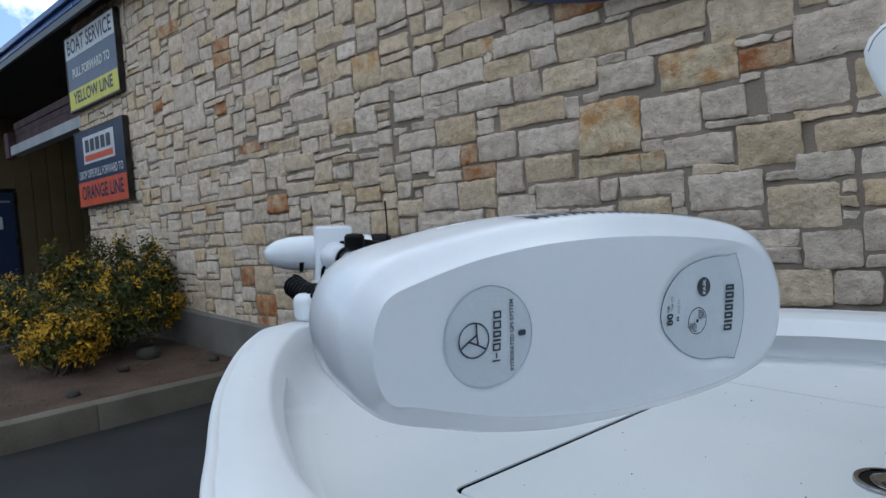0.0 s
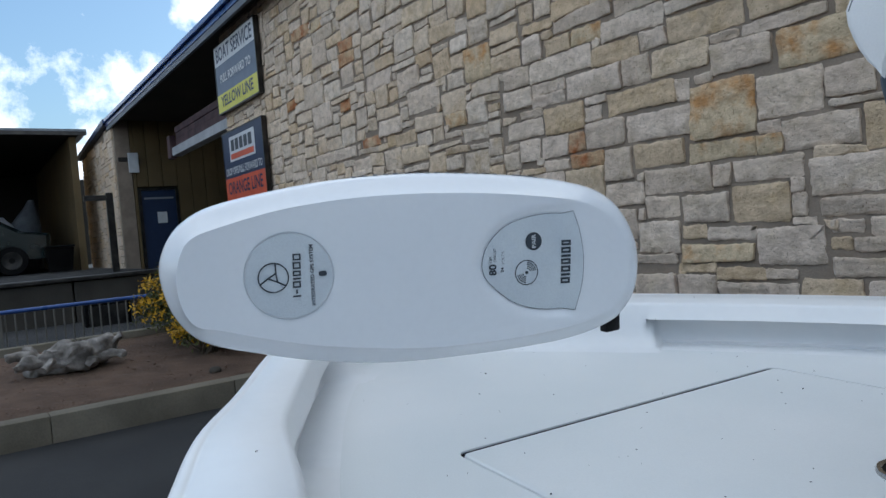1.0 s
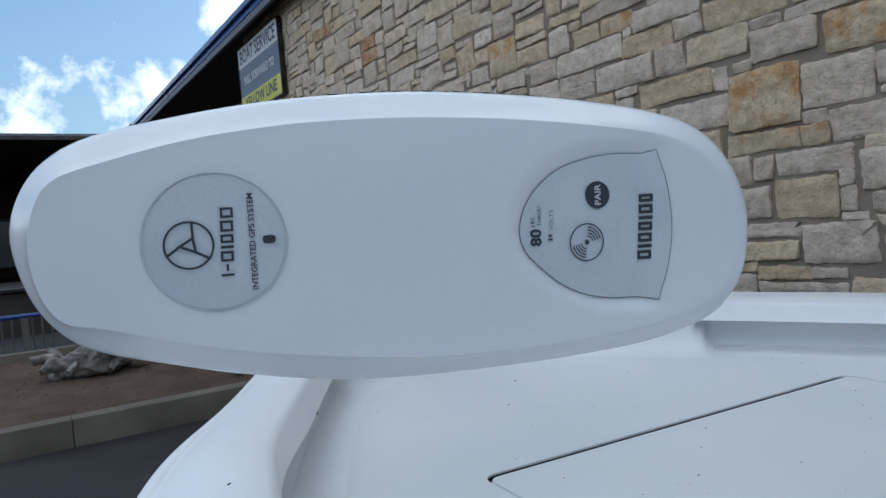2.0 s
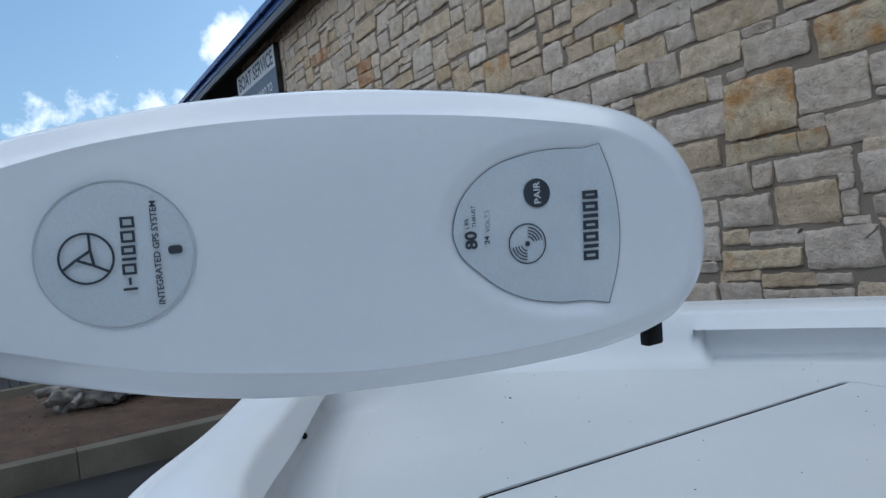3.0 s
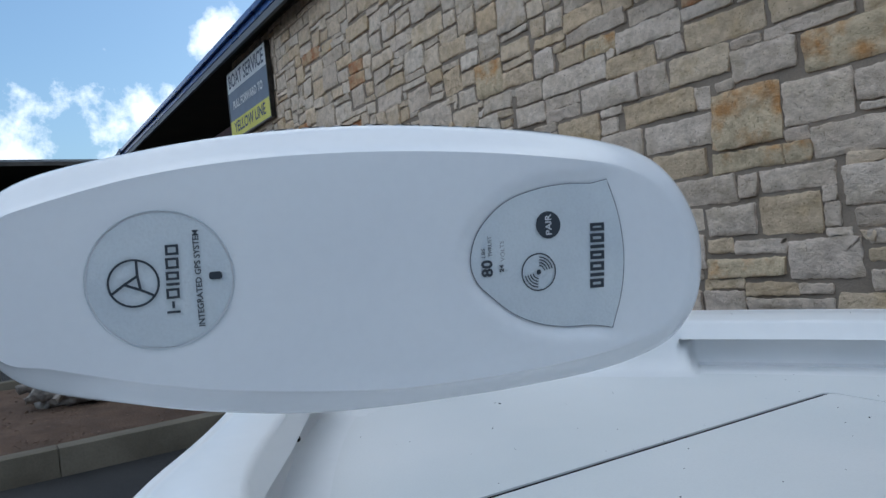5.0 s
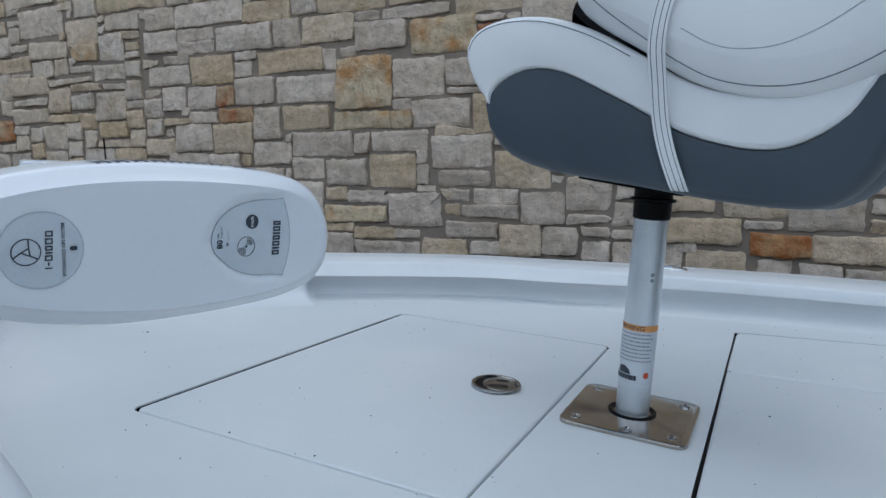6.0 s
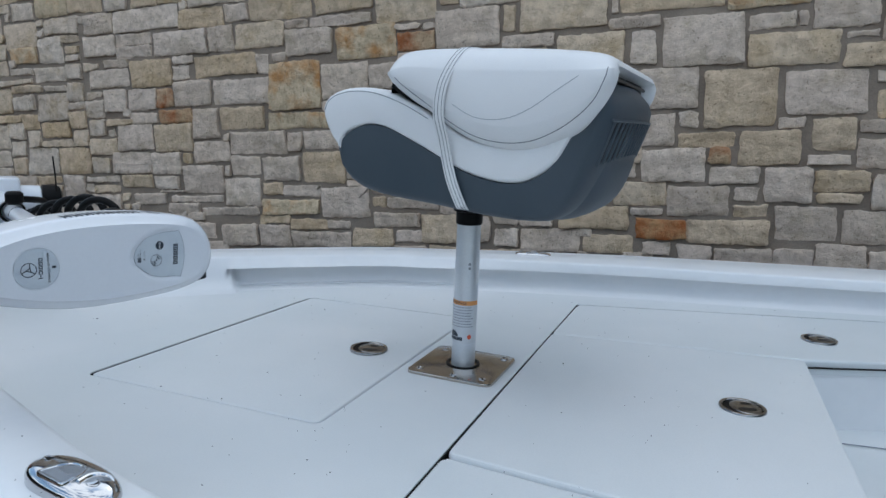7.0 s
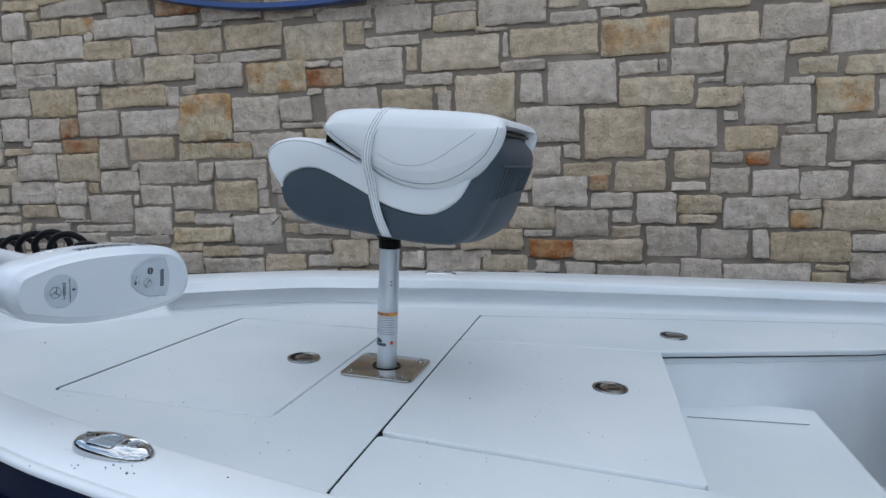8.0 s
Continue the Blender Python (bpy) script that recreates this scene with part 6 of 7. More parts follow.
BACK_TOP = [(-0.074, 1.796), (-0.0755, 1.810), (-0.070, 1.824), (-0.052, 1.836), (-0.014, 1.841), (0.06, 1.842), (0.15, 1.841), (0.22, 1.838), (0.265, 1.833), (0.286, 1.824), (0.294, 1.806)]
BACK_LOW = [(-0.074, 1.796), (-0.069, 1.785), (-0.060, 1.776), (-0.038, 1.761), (-0.014, 1.748), (0.008, 1.736), (0.036, 1.717), (0.073, 1.700), (0.112, 1.690), (0.148, 1.688), (0.173, 1.691), (0.211, 1.704), (0.246, 1.722), (0.267, 1.742), (0.281, 1.762), (0.291, 1.785), (0.294, 1.806)]


def build_seat():
    s = thing("fishing_chair", TILT @ pose(0.005, 0, 1.58, 0, 0, -4), "folded boat seat in white vinyl and slate grey plastic, strapped shut", "chair")
    down = Matrix.Translation((0, 0, -1.58))

    def add(name, bm, m, parent=s, label="", smooth=True):
        bmesh.ops.transform(bm, matrix=down, verts=bm.verts)
        return part(name, bm, m, parent, label, smooth)

    bm = bmesh.new()
    pillow(bm, SHELL_TOP, SHELL_LOW, 0.187, ((0.0, 0.020), (0.002, 0.0135), (0.006, 0.0075), (0.014, 0.0028), (0.026, 0.0006), (0.045, 0.0)), top=0.0, ends=0.8)
    for v in bm.verts:
        v.co.x -= 0.030 * ease(0.18, 0.29, v.co.x) * (abs(v.co.y) / 0.187) ** 2
    shell = add("shell", bm, M_SHELL, label="slate grey moulded seat shell", smooth=75)
    rake = Matrix(((1, 0, 0.335, -0.335 * 1.737), (0, 1, 0, 0), (0, 0, 1, 0), (0, 0, 0, 1)))
    rear = lambda y: 0.3052 - 0.030 * (y / 0.187) ** 2
    sill = lambda y: 1.690 - 0.014 * abs(y / 0.15) ** 2
    for i in range(18):
        y = -0.150 + i * 0.0165
        bm = bmesh.new()
        box(bm, (rear(y) - 0.012, y - 0.0042, sill(y)), (rear(y) + 0.0022, y + 0.0042, 1.736), 0.0005, rake)
        add("vent_slot", bm, M_RUBBER, shell)
    for i in range(19):
        y = -0.1583 + i * 0.0165
        bm = bmesh.new()
        box(bm, (rear(y) - 0.012, y - 0.0022, sill(y) - 0.005), (rear(y) + 0.0042, y + 0.0022, 1.738), 0.001, rake)
        add("vent_rib", bm, M_SHELL, shell)
    bm = bmesh.new()
    tube(bm, [(rear(y) + 0.003, y, 1.739) for y in [-0.17 + 0.034 * k for k in range(11)]], 0.0026, 6)
    add("vent_rail", bm, M_SHELL, shell)
    # swelling below the vents
    spine = even([(0.165, 1.577), (0.212, 1.584), (0.252, 1.612), (0.284, 1.670), (0.289, 1.684)], 15)
    bm = bmesh.new()
    rows = []
    for k in range(17):
        y = -0.14 + 0.0175 * k
        row = []
        for i, p in enumerate(spine):
            d = (spine[min(i + 1, 14)] - spine[max(i - 1, 0)]).normalized()
            lift = -0.003 + 0.013 * (1 - abs(y / 0.14) ** 5) * math.sin(math.pi * i / 14) ** 0.6
            bend = 0.030 * ease(0.18, 0.29, p.x) * (abs(y) / 0.187) ** 2
            row.append(Vector((p.x + d.y * lift - bend, y, p.y - d.x * lift)))
        rows.append(row)
    loft(bm, rows, closed=False)
    add("rear_panel", bm, M_SHELL, shell, smooth="all")
    bm = bmesh.new()
    pillow(bm, PAD_TOP, PAD_LOW, 0.191, ((-0.001, 0.014), (0.0, 0.009), (0.003, 0.004), (0.010, 0.001), (0.02, 0.0)), ends=0.25)
    skin_of_pad = BVHTree.FromBMesh(bm)
    pad = add("cushion", bm, M_VINYL, label="white vinyl seat cushion", smooth=60)
    bm = bmesh.new()
    pillow(bm, BACK_TOP, BACK_LOW, 0.214, ((-0.010, 0.060), (-0.008, 0.048), (-0.004, 0.034), (0.001, 0.022), (0.007, 0.013), (0.016, 0.005), (0.028, 0.0), (0.036, 0.0), (0.046, 0.0), (0.056, 0.0)), ends=0.6)
    # the rear is hollow between the two side bolsters
    for v in bm.verts:
        k = (1 - ease(0.176, 0.190, abs(v.co.y))) * (1 - ease(1.807, 1.815, v.co.z))
        v.co.x -= k * max(0.0, v.co.x - 0.235)
    skin_of_back = BVHTree.FromBMesh(bm)
    back = add("backrest", bm, M_VINYL, label="white vinyl backrest folded down", smooth=60)
    bm = bmesh.new()
    pillow(bm, [(min(x, 0.23) - 0.006 + 0.005 * ease(-0.06, -0.02, x), z - 0.026) for x, z in BACK_TOP[:-3]], [(min(x, 0.23) - 0.008 + 0.006 * ease(-0.06, -0.02, x), z - 0.004 + 0.006 * ease(-0.03, 0.02, x)) for x, z in BACK_LOW[:-5]], 0.184, ((0.0, 0.002), (0.004, 0.0)))
    add("backrest_frame", bm, M_RUBBER, label="black plastic frame under the backrest")
    bm = bmesh.new()
    box(bm, (0.215, -0.180, 1.782), (0.268, 0.180, 1.811), 0.004)
    hinge = add("hinge", bm, M_RUBBER, label="black hinge bar")
    bm = bmesh.new()
    tube(bm, [(0.272, -0.174, 1.802), (0.272, 0.178, 1.802)], 0.0035, 8)
    add("hinge_pin", bm, M_DARKMETAL, hinge)

    def sewn(bm, skin_tree, line, r):
        pts = []
        for p in curve_through([(x, 0.0, z) for x, z in line], 7):
            hit = skin_tree.ray_cast(Vector((p.x, -1.0, p.z)), Vector((0, 1, 0)))[0]
            if hit:
                pts.append(hit + Vector((0, -0.0002, 0)))
        tube(bm, pts, r, 5)

    # seams
    for line, r, m in (([(-0.054, 1.795), (-0.034, 1.778), (-0.013, 1.763), (0.013, 1.746), (0.040, 1.7275), (0.080, 1.708), (0.125, 1.700), (0.170, 1.704), (0.212, 1.722), (0.245, 1.746), (0.266, 1.770), (0.278, 1.796), (0.281, 1.811)], 0.0007, M_SEAM),
                       ([(0.048, 1.755), (0.076, 1.740), (0.103, 1.734), (0.139, 1.737), (0.173, 1.752), (0.206, 1.775), (0.241, 1.799)], 0.0006, M_SEAMSOFT)):
        bm = bmesh.new()
        sewn(bm, skin_of_back, line, r)
        add("stitching", bm, m, back)
    bm = bmesh.new()
    sewn(bm, skin_of_pad, [(-0.207, 1.742), (-0.201, 1.755), (-0.186, 1.766), (-0.158, 1.773), (-0.124, 1.7735), (-0.090, 1.767), (-0.048, 1.752), (-0.008, 1.732)], 0.0006)
    add("stitching", bm, M_SEAM, pad)
    # swivel plate between shell and post
    bm = bmesh.new()
    loft(bm, [[Vector((x, y, 1.5885 - 0.10 * x + dz)) for x, y in rounded([(-0.09, -0.085), (0.045, -0.085), (0.045, 0.085), (-0.09, 0.085)], 0.01, 3)] for dz in (-0.007, 0.001)])
    add("swivel_plate", bm, M_RUBBER, label="black steel swivel plate")
    # strap
    bm = bmesh.new()
    path = curve_through([(0.066, 0.19, 1.843), (0.060, 0.08, 1.8455), (0.056, -0.06, 1.8455), (0.052, -0.165, 1.8435), (0.049, -0.197, 1.835), (0.041, -0.217, 1.813), (0.031, -0.2275, 1.782), (0.026, -0.2255, 1.742), (0.028, -0.208, 1.703), (0.032, -0.1970, 1.665), (0.040, -0.1945, 1.635), (0.050, -0.190, 1.608), (0.057, -0.184, 1.592), (0.060, -0.165, 1.593)], 5)

    def ribbon(bm, lo, hi, lift, thick):
        rows = []
        for i, p in enumerate(path):
            d = (path[min(i + 1, len(path) - 1)] - path[max(i - 1, 0)]).normalized()
            side = Vector((1, 0, 0)) - d * d.x
            side.normalize()
            nrm = side.cross(d)
            if i and nrm.dot(Vector((0, -1, 0.4))) < 0 and p.z > 1.6:
                nrm = -nrm
            if p.z <= 1.6 and nrm.z > 0:
                nrm = -nrm
            rows.append([p + side * lo + nrm * lift, p + side * hi + nrm * lift, p + side * hi + nrm * (lift + thick), p + side * lo + nrm * (lift + thick)])
        loft(bm, rows)

    ribbon(bm, -0.0088, 0.0088, 0.0, 0.0028)
    strap = add("strap", bm, M_VINYL, label="white vinyl strap with dark stitching", smooth=50)
    for x in (-0.0062, -0.0003, 0.0055):
        bm = bmesh.new()
        ribbon(bm, x, x + 0.0007, 0.0026, 0.0006)
        add("stitching", bm, M_THREAD, strap)


# ---- trolling motor ----
HEAD_O = Vector((-0.2051, -0.5585, 1.551))
HEAD_U, HEAD_N = Vector((0.297, 0.955, 0)).normalized(), Vector((0.955, -0.297, 0)).normalized()
HEAD = Matrix(((HEAD_U.x, 0, HEAD_N.x, HEAD_O.x), (HEAD_U.y, 0, HEAD_N.y, HEAD_O.y), (0, 1, 0, HEAD_O.z), (0, 0, 0, 1)))
SHIELD = [(-0.0536, 0.001), (-0.0515, 0.0095), (-0.0460, 0.0170), (-0.0370, 0.0235), (-0.0250, 0.0272), (-0.0120, 0.0288), (-0.0005, 0.0285), (0.0060, 0.0298), (0.0098, 0.0160), (0.0115, 0.0),
          (0.0100, -0.0155), (0.0060, -0.0300), (-0.0030, -0.0283), (-0.0140, -0.0277), (-0.0260, -0.0252), (-0.0370, -0.0200), (-0.0460, -0.0125), (-0.0515, -0.0065)]
DISC = (-0.1612, 0.0041, 0.0233)


def shield_gap(u, v):
    """Distance to the shield badge's edge, negative inside."""
    best, inside = 9.0, False
    p = Vector((u, v))
    for i in range(len(SHIELD)):
        a, b = Vector(SHIELD[i - 1]), Vector(SHIELD[i])
        t = max(0.0, min(1.0, (p - a).dot(b - a) / (b - a).length_squared))
        best = min(best, (p - a - t * (b - a)).length)
        if (a.y > v) != (b.y > v) and u < (b.x - a.x) * (v - a.y) / (b.y - a.y) + a.x:
            inside = not inside
    return -best if inside else best


OUTER = [(-0.2250, 0.008), (-0.2215, 0.0222), (-0.2130, 0.0333), (-0.1985, 0.0412), (-0.1720, 0.0472), (-0.1440, 0.0518), (-0.116, 0.0543), (-0.085, 0.0553), (-0.050, 0.0540), (-0.0177, 0.0514), (0.0110, 0.0470),
         (0.0310, 0.0407), (0.0453, 0.0292), (0.0552, 0.0118), (0.0580, -0.005), (0.0552, -0.0230), (0.0475, -0.0350), (0.0365, -0.0432), (0.0095, -0.0505), (-0.0300, -0.0532), (-0.0620, -0.0536),
         (-0.0885, -0.0533), (-0.1180, -0.0514), (-0.1510, -0.0458), (-0.1790, -0.0386), (-0.2010, -0.0318), (-0.2120, -0.0245), (-0.2208, -0.0110)]
INNER = [(-0.2160, 0.0060), (-0.2131, 0.0189), (-0.2075, 0.0262), (-0.1960, 0.0305), (-0.1692, 0.0374), (-0.1430, 0.0413), (-0.1161, 0.0433), (-0.085, 0.0437), (-0.050, 0.0423), (-0.0177, 0.0394), (0.0080, 0.0357),
         (0.0230, 0.0300), (0.0330, 0.0215), (0.0405, 0.0085), (0.0425, -0.0040), (0.0405, -0.0170), (0.0340, -0.0270), (0.0240, -0.0340), (0.0020, -0.0395), (-0.0320, -0.0425), (-0.0620, -0.0430),
         (-0.0870, -0.0424), (-0.1180, -0.0390), (-0.1500, -0.0338), (-0.1760, -0.0272), (-0.1960, -0.0212), (-0.2080, -0.0180), (-0.2140, -0.0085)]


def closed_curve(pts, n=5):
    """A smooth closed line through the given corners."""
    line = curve_through(pts[-2:] + pts + pts[:2], n)
    return line[2 * n:(len(pts) + 2) * n]


def face_lift(u, v):
    """Relief of the head's front: a slight dome, the scoop round the shield, the sunk disc."""
    r2 = ((u + 0.087) / 0.131) ** 2 + ((v - 0.003) / 0.041) ** 2
    w = 0.0022 * (1 - min(r2, 1.0))
    right = 1 - 0.85 * ease(-0.004, 0.012, u)
    w -= 0.0026 * right * (1 - ease(0.0, 0.0065, shield_gap(u, v)))
    w -= 0.0006 * (1 - ease(DISC[2] - 0.0012, DISC[2] + 0.0012, math.hypot(u - DISC[0], v - DISC[1])))
    return w


def build_trolling_motor():
    t = thing("trolling_motor", TILT @ HEAD, "white bow trolling motor stowed flat, control head facing aft", "trolling motor")
    to_head = HEAD.inverted()

    def add(name, bm, m, parent=t, label="", smooth=True, boat_axes=False):
        if boat_axes:
            bmesh.ops.transform(bm, matrix=to_head, verts=bm.verts)
        return part(name, bm, m, parent, label, smooth)

    inner, outer = closed_curve(INNER), closed_curve(OUTER)
    centre = Vector((-0.087, 0.0005))
    loops = []
    rings = 40
    for k in range(1, rings + 1):
        r = k / rings
        loops.append([Vector((*(centre + (p - centre) * r), face_lift(*(centre + (p - centre) * r)))) for p in inner])

    def flank(k, crisp):
        """A step over the bevel; its crease melts into a round towards the tip."""
        row = []
        for a, b in zip(inner, outer):
            soft = ease(-0.01, 0.04, a.x)
            row.append(Vector((*(a + (b - a) * k), crisp + (-0.0175 * (1 - math.sqrt(max(0.0, 1 - k * k))) - crisp) * soft)))
        return row

    loops += [flank(k, w) for k, w in ((0.03, -0.0004), (0.07, -0.0011), (0.12, -0.0021), (0.35, -0.0052), (0.6, -0.0082), (0.78, -0.0103), (0.88, -0.0118), (0.96, -0.0142), (1.0, -0.0175))]
    shrink = lambda k, w: [Vector((*(Vector((-0.084, 0.0)) + (p - Vector((-0.084, 0.0))) * k), w)) for p in outer]
    loops += [shrink(1.0, -0.024), shrink(0.998, -0.036), shrink(0.982, -0.058), shrink(0.92, -0.082), shrink(0.80, -0.098), shrink(0.64, -0.109), shrink(0.4, -0.115)]
    bm = bmesh.new()
    loft(bm, loops)
    head = add("control_head", bm, M_PLASTIC, label="white plastic control head", smooth=40)

    on = lambda lift: (lambda u, v: Vector((u, v, face_lift(u, v) + lift)))
    reads = lambda u0, v0, lift: (lambda x, y: on(lift)(u0 - y, v0 + x))

    def film(pts, lift, m, name, label="", rings=8):
        c = sum((Vector(p) for p in pts), Vector((0, 0))) / len(pts)
        bm = bmesh.new()
        loft(bm, [[on(lift)(*(c + (Vector(p) - c) * (k / rings))) for p in pts] for k in range(1, rings + 1)], cap=False)
        bm.verts.ensure_lookup_table()
        bm.faces.new(bm.verts[:len(pts)])
        return add(name, bm, m, head, label, "all")

    fine = curve_through(SHIELD[11:] + SHIELD[:7], 5) + curve_through(SHIELD[7:12], 5)[:-1]
    film(fine, 0.0007, M_BADGE, "shield_badge", "pale grey shield-shaped badge")
    bm = bmesh.new()
    tube(bm, [on(0.0006)(*p) for p in fine + fine[:1]], 0.00019, 5)
    add("badge_outline", bm, M_INKSOFT, head)
    disc = [(DISC[0] + (DISC[2] - 0.0012) * math.cos(2 * math.pi * i / 56), DISC[1] + (DISC[2] - 0.0012) * math.sin(2 * math.pi * i / 56)) for i in range(56)]
    film(disc, 0.0005, M_BADGE, "round_badge", "pale grey round badge")
    bm = bmesh.new()
    tube(bm, [on(0.0004)(DISC[0] + (DISC[2] - 0.0004) * math.cos(2 * math.pi * i / 56), DISC[1] + (DISC[2] - 0.0004) * math.sin(2 * math.pi * i / 56)) for i in range(57)], 0.00022, 5)
    add("badge_outline", bm, M_BADGE, head)

    # printed marks
    ink = 0.0012
    bm = bmesh.new()
    flat = lambda u, v: on(ink)(u, v)
    disc_flat(bm, flat, -0.0207, 0.0132, 0.0053, 0.0053)
    add("pair_button", bm, M_INK, head)
    bm = bmesh.new()
    write(bm, "PAIR", 0.0036, reads(-0.0207, 0.0132, ink + 0.0004), 0.0080, 0.00008)
    add("lettering", bm, M_SIGNWHITE, head)
    bm = bmesh.new()
    cx, cy = -0.0258, -0.0048
    ring_flat(bm, flat, cx, cy, 0.0069, 0.0074, 40)
    disc_flat(bm, flat, cx, cy, 0.0010, 0.0010, 14)
    for q in (0, 1):
        for r in (0.0023, 0.0034, 0.0045, 0.0056):
            a = radians(10) + math.pi * q
            ring_flat(bm, flat, cx, cy, r, r + 0.00045, 12, a, a + radians(75))
    add("wave_mark", bm, M_INK, head)
    v = -0.0132
    for w in (0.0036, 0.0014, 0.0036, 0.0034, 0.0014, 0.0036, 0.0032):
        bm = bmesh.new()
        lean = 0.00004 + 0.045 * v
        if w > 0.002:
            hollow(bm, flat, -0.0029 + lean, v, 0.0030 + lean, v + w, 0.00125)
        else:
            quad(bm, flat, -0.0029 + lean, v, 0.0030 + lean, v + w)
        v += w + 0.00095
        add("mark_block", bm, M_INK, head)
    bm = bmesh.new()
    write(bm, "80", 0.0062, reads(-0.0470, -0.0017, ink), 0.0064, 0.00018)
    add("lettering", bm, M_INK, head)
    bm = bmesh.new()
    write(bm, "LBS", 0.0021, reads(-0.0484, 0.0042, ink), 0.0034)
    write(bm, "THRUST", 0.0021, reads(-0.0456, 0.0066, ink), 0.0078)
    write(bm, "24", 0.0024, reads(-0.0412, -0.0021, ink), 0.0029, 0.00008)
    add("lettering", bm, M_INK, head)
    bm = bmesh.new()
    write(bm, "VOLTS", 0.0024, reads(-0.0406, 0.0045, ink), 0.0078)
    add("lettering", bm, M_INKGREY, head)
    bm = bmesh.new()
    write(bm, "INTEGRATED GPS SYSTEM", 0.0027, reads(-0.1496, 0.0038, ink), 0.0320, 0.00005)
    add("lettering", bm, M_INK, head)
    bm = bmesh.new()
    cx, cy = -0.1695, 0.0038
    ring_flat(bm, flat, cx, cy, 0.0072, 0.0079, 40)
    tri = [(-0.37, -0.03), (0.17, 0.30), (0.26, -0.30)]
    tips = [(-0.87, -0.39), (0.17, 0.95), (0.76, -0.57)]
    for a0, a1 in list(zip(tri, tri[1:] + tri[:1])) + list(zip(tri, tips)):
        p, k = Vector(a0) * 0.0076, Vector(a1) * 0.0076
        d = (k - p).normalized()
        sd = Vector((-d.y, d.x)) * 0.00042
        o = Vector((cx, cy))
        bm.faces.new([bm.verts.new(on(ink + 0.0002)(*(o + w))) for w in (p - sd - d * 0.0003, k - sd + d * 0.0003, k + sd + d * 0.0003, p + sd - d * 0.0003)])
    add("round_logo", bm, M_INK, head)
    v = -0.0070
    for w, top in ((0.0008, 1), (0.0022, 0.2), (0.0034, 1), (0.0009, 1), (0.0028, 1), (0.0036, 1), (0.0034, 1)):
        h = 0.0041 * top
        c = -0.1578 + 0.045 * v
        bm = bmesh.new()
        if w > 0.0025:
            hollow(bm, flat, c - h / 2, v, c + h / 2, v + w, 0.0008)
        else:
            quad(bm, flat, c - h / 2, v, c + h / 2, v + w)
        v += w + 0.0009
        add("mark_block", bm, M_INK, head)
    bm = bmesh.new()
    bm.faces.new([bm.verts.new(flat(-0.1443 + p.x, 0.0043 + p.y)) for p in rounded([(-0.0021, -0.0013), (0.0021, -0.0013), (0.0021, 0.0013), (-0.0021, 0.0013)], 0.0011, 4)])
    add("wireless_mark", bm, M_INK, head)
    # strokes of the maker's mark on the upper side
    crest = sorted((p for p in outer if p.y > 0.03), key=lambda p: p.x)
    lift_w = ((-0.0009, -0.0131), (0.0004, -0.0172), (0.0007, -0.0250), (0.0006, -0.0340))

    def on_edge(bm, u0, u1, k0, k1):
        rows = []
        for dv, w in lift_w[k0:k1 + 1]:
            rows.append([bm.verts.new((u, float(np.interp(u, [p.x for p in crest], [p.y for p in crest])) + dv, w)) for u in (u0, (u0 + u1) / 2, u1)])
        for a, c in zip(rows, rows[1:]):
            for i in range(2):
                bm.faces.new((a[i], a[i + 1], c[i + 1], c[i]))

    u = -0.123
    for w in (0.0092, 0.0088, 0.0094, 0.0088, 0.0088, 0.0088, 0.0030, 0.0098):
        bm = bmesh.new()
        if w > 0.005:
            on_edge(bm, u, u + 0.0026, 0, 3)
            on_edge(bm, u + w - 0.0026, u + w, 0, 3)
            on_edge(bm, u + 0.0027, u + w - 0.0027, 1, 2)
        else:
            on_edge(bm, u, u + w, 0, 3)
        u += w + 0.0030
        add("mark_block", bm, M_INK, head)
    bm = bmesh.new()
    on_edge(bm, -0.0265, -0.0095, 0, 1)
    on_edge(bm, -0.0225, -0.0135, 2, 3)
    add("mark_block", bm, M_INK, head)

    # shaft, lower unit and mount, in the boat's own axes
    back = HEAD @ Vector((-0.084, 0.003, -0.11))
    unit = Vector((-1.412, 0.105, 1.487))
    low = unit + Vector((0, 0, -0.028))
    way = (low - back).normalized()
    flat_way = Vector((way.x, way.y, 0)).normalized()
    across = Vector((0, 0, 1)).cross(flat_way).normalized()
    if across.x > 0:
        across = -across
    q = Matrix(((-across.x, flat_way.x, 0, unit.x), (-across.y, flat_way.y, 0, unit.y), (0, 0, 1, unit.z), (0, 0, 0, 1)))
    along = lambda d: low - way * d
    bm = bmesh.new()
    tube(bm, [back - way * 0.02, back + way * 0.06], [0.034, 0.026], 24)
    add("head_collar", bm, M_RUBBER, boat_axes=True, label="black collar behind the head")
    bm = bmesh.new()
    tube(bm, [back, low], 0.0165, 20)
    add("shaft", bm, M_PLASTIC, boat_axes=True, label="white composite shaft")
    # torpedo housing, lying across the bow
    bm = bmesh.new()
    axle = unit + Vector((0, 0, -0.016))
    m = axis_to(axle, axle + across)
    lathe(bm, [(0.034, -0.098), (0.0385, -0.095), (0.040, -0.08), (0.042, -0.03), (0.0425, 0.07), (0.0405, 0.105), (0.034, 0.135), (0.023, 0.155), (0.010, 0.165), (0.002, 0.167)], 36, m)
    lower = add("lower_unit", bm, M_PLASTIC, boat_axes=True, label="white torpedo-shaped motor housing")
    bm = bmesh.new()
    tube(bm, [m @ Vector((0.0425 * math.cos(a), 0.0425 * math.sin(a), 0.079)) for a in [radians(-118 + 9 * k) for k in range(11)]], 0.0052, 8)
    add("band", bm, M_RUBBER, lower, boat_axes=True)
    bm = bmesh.new()
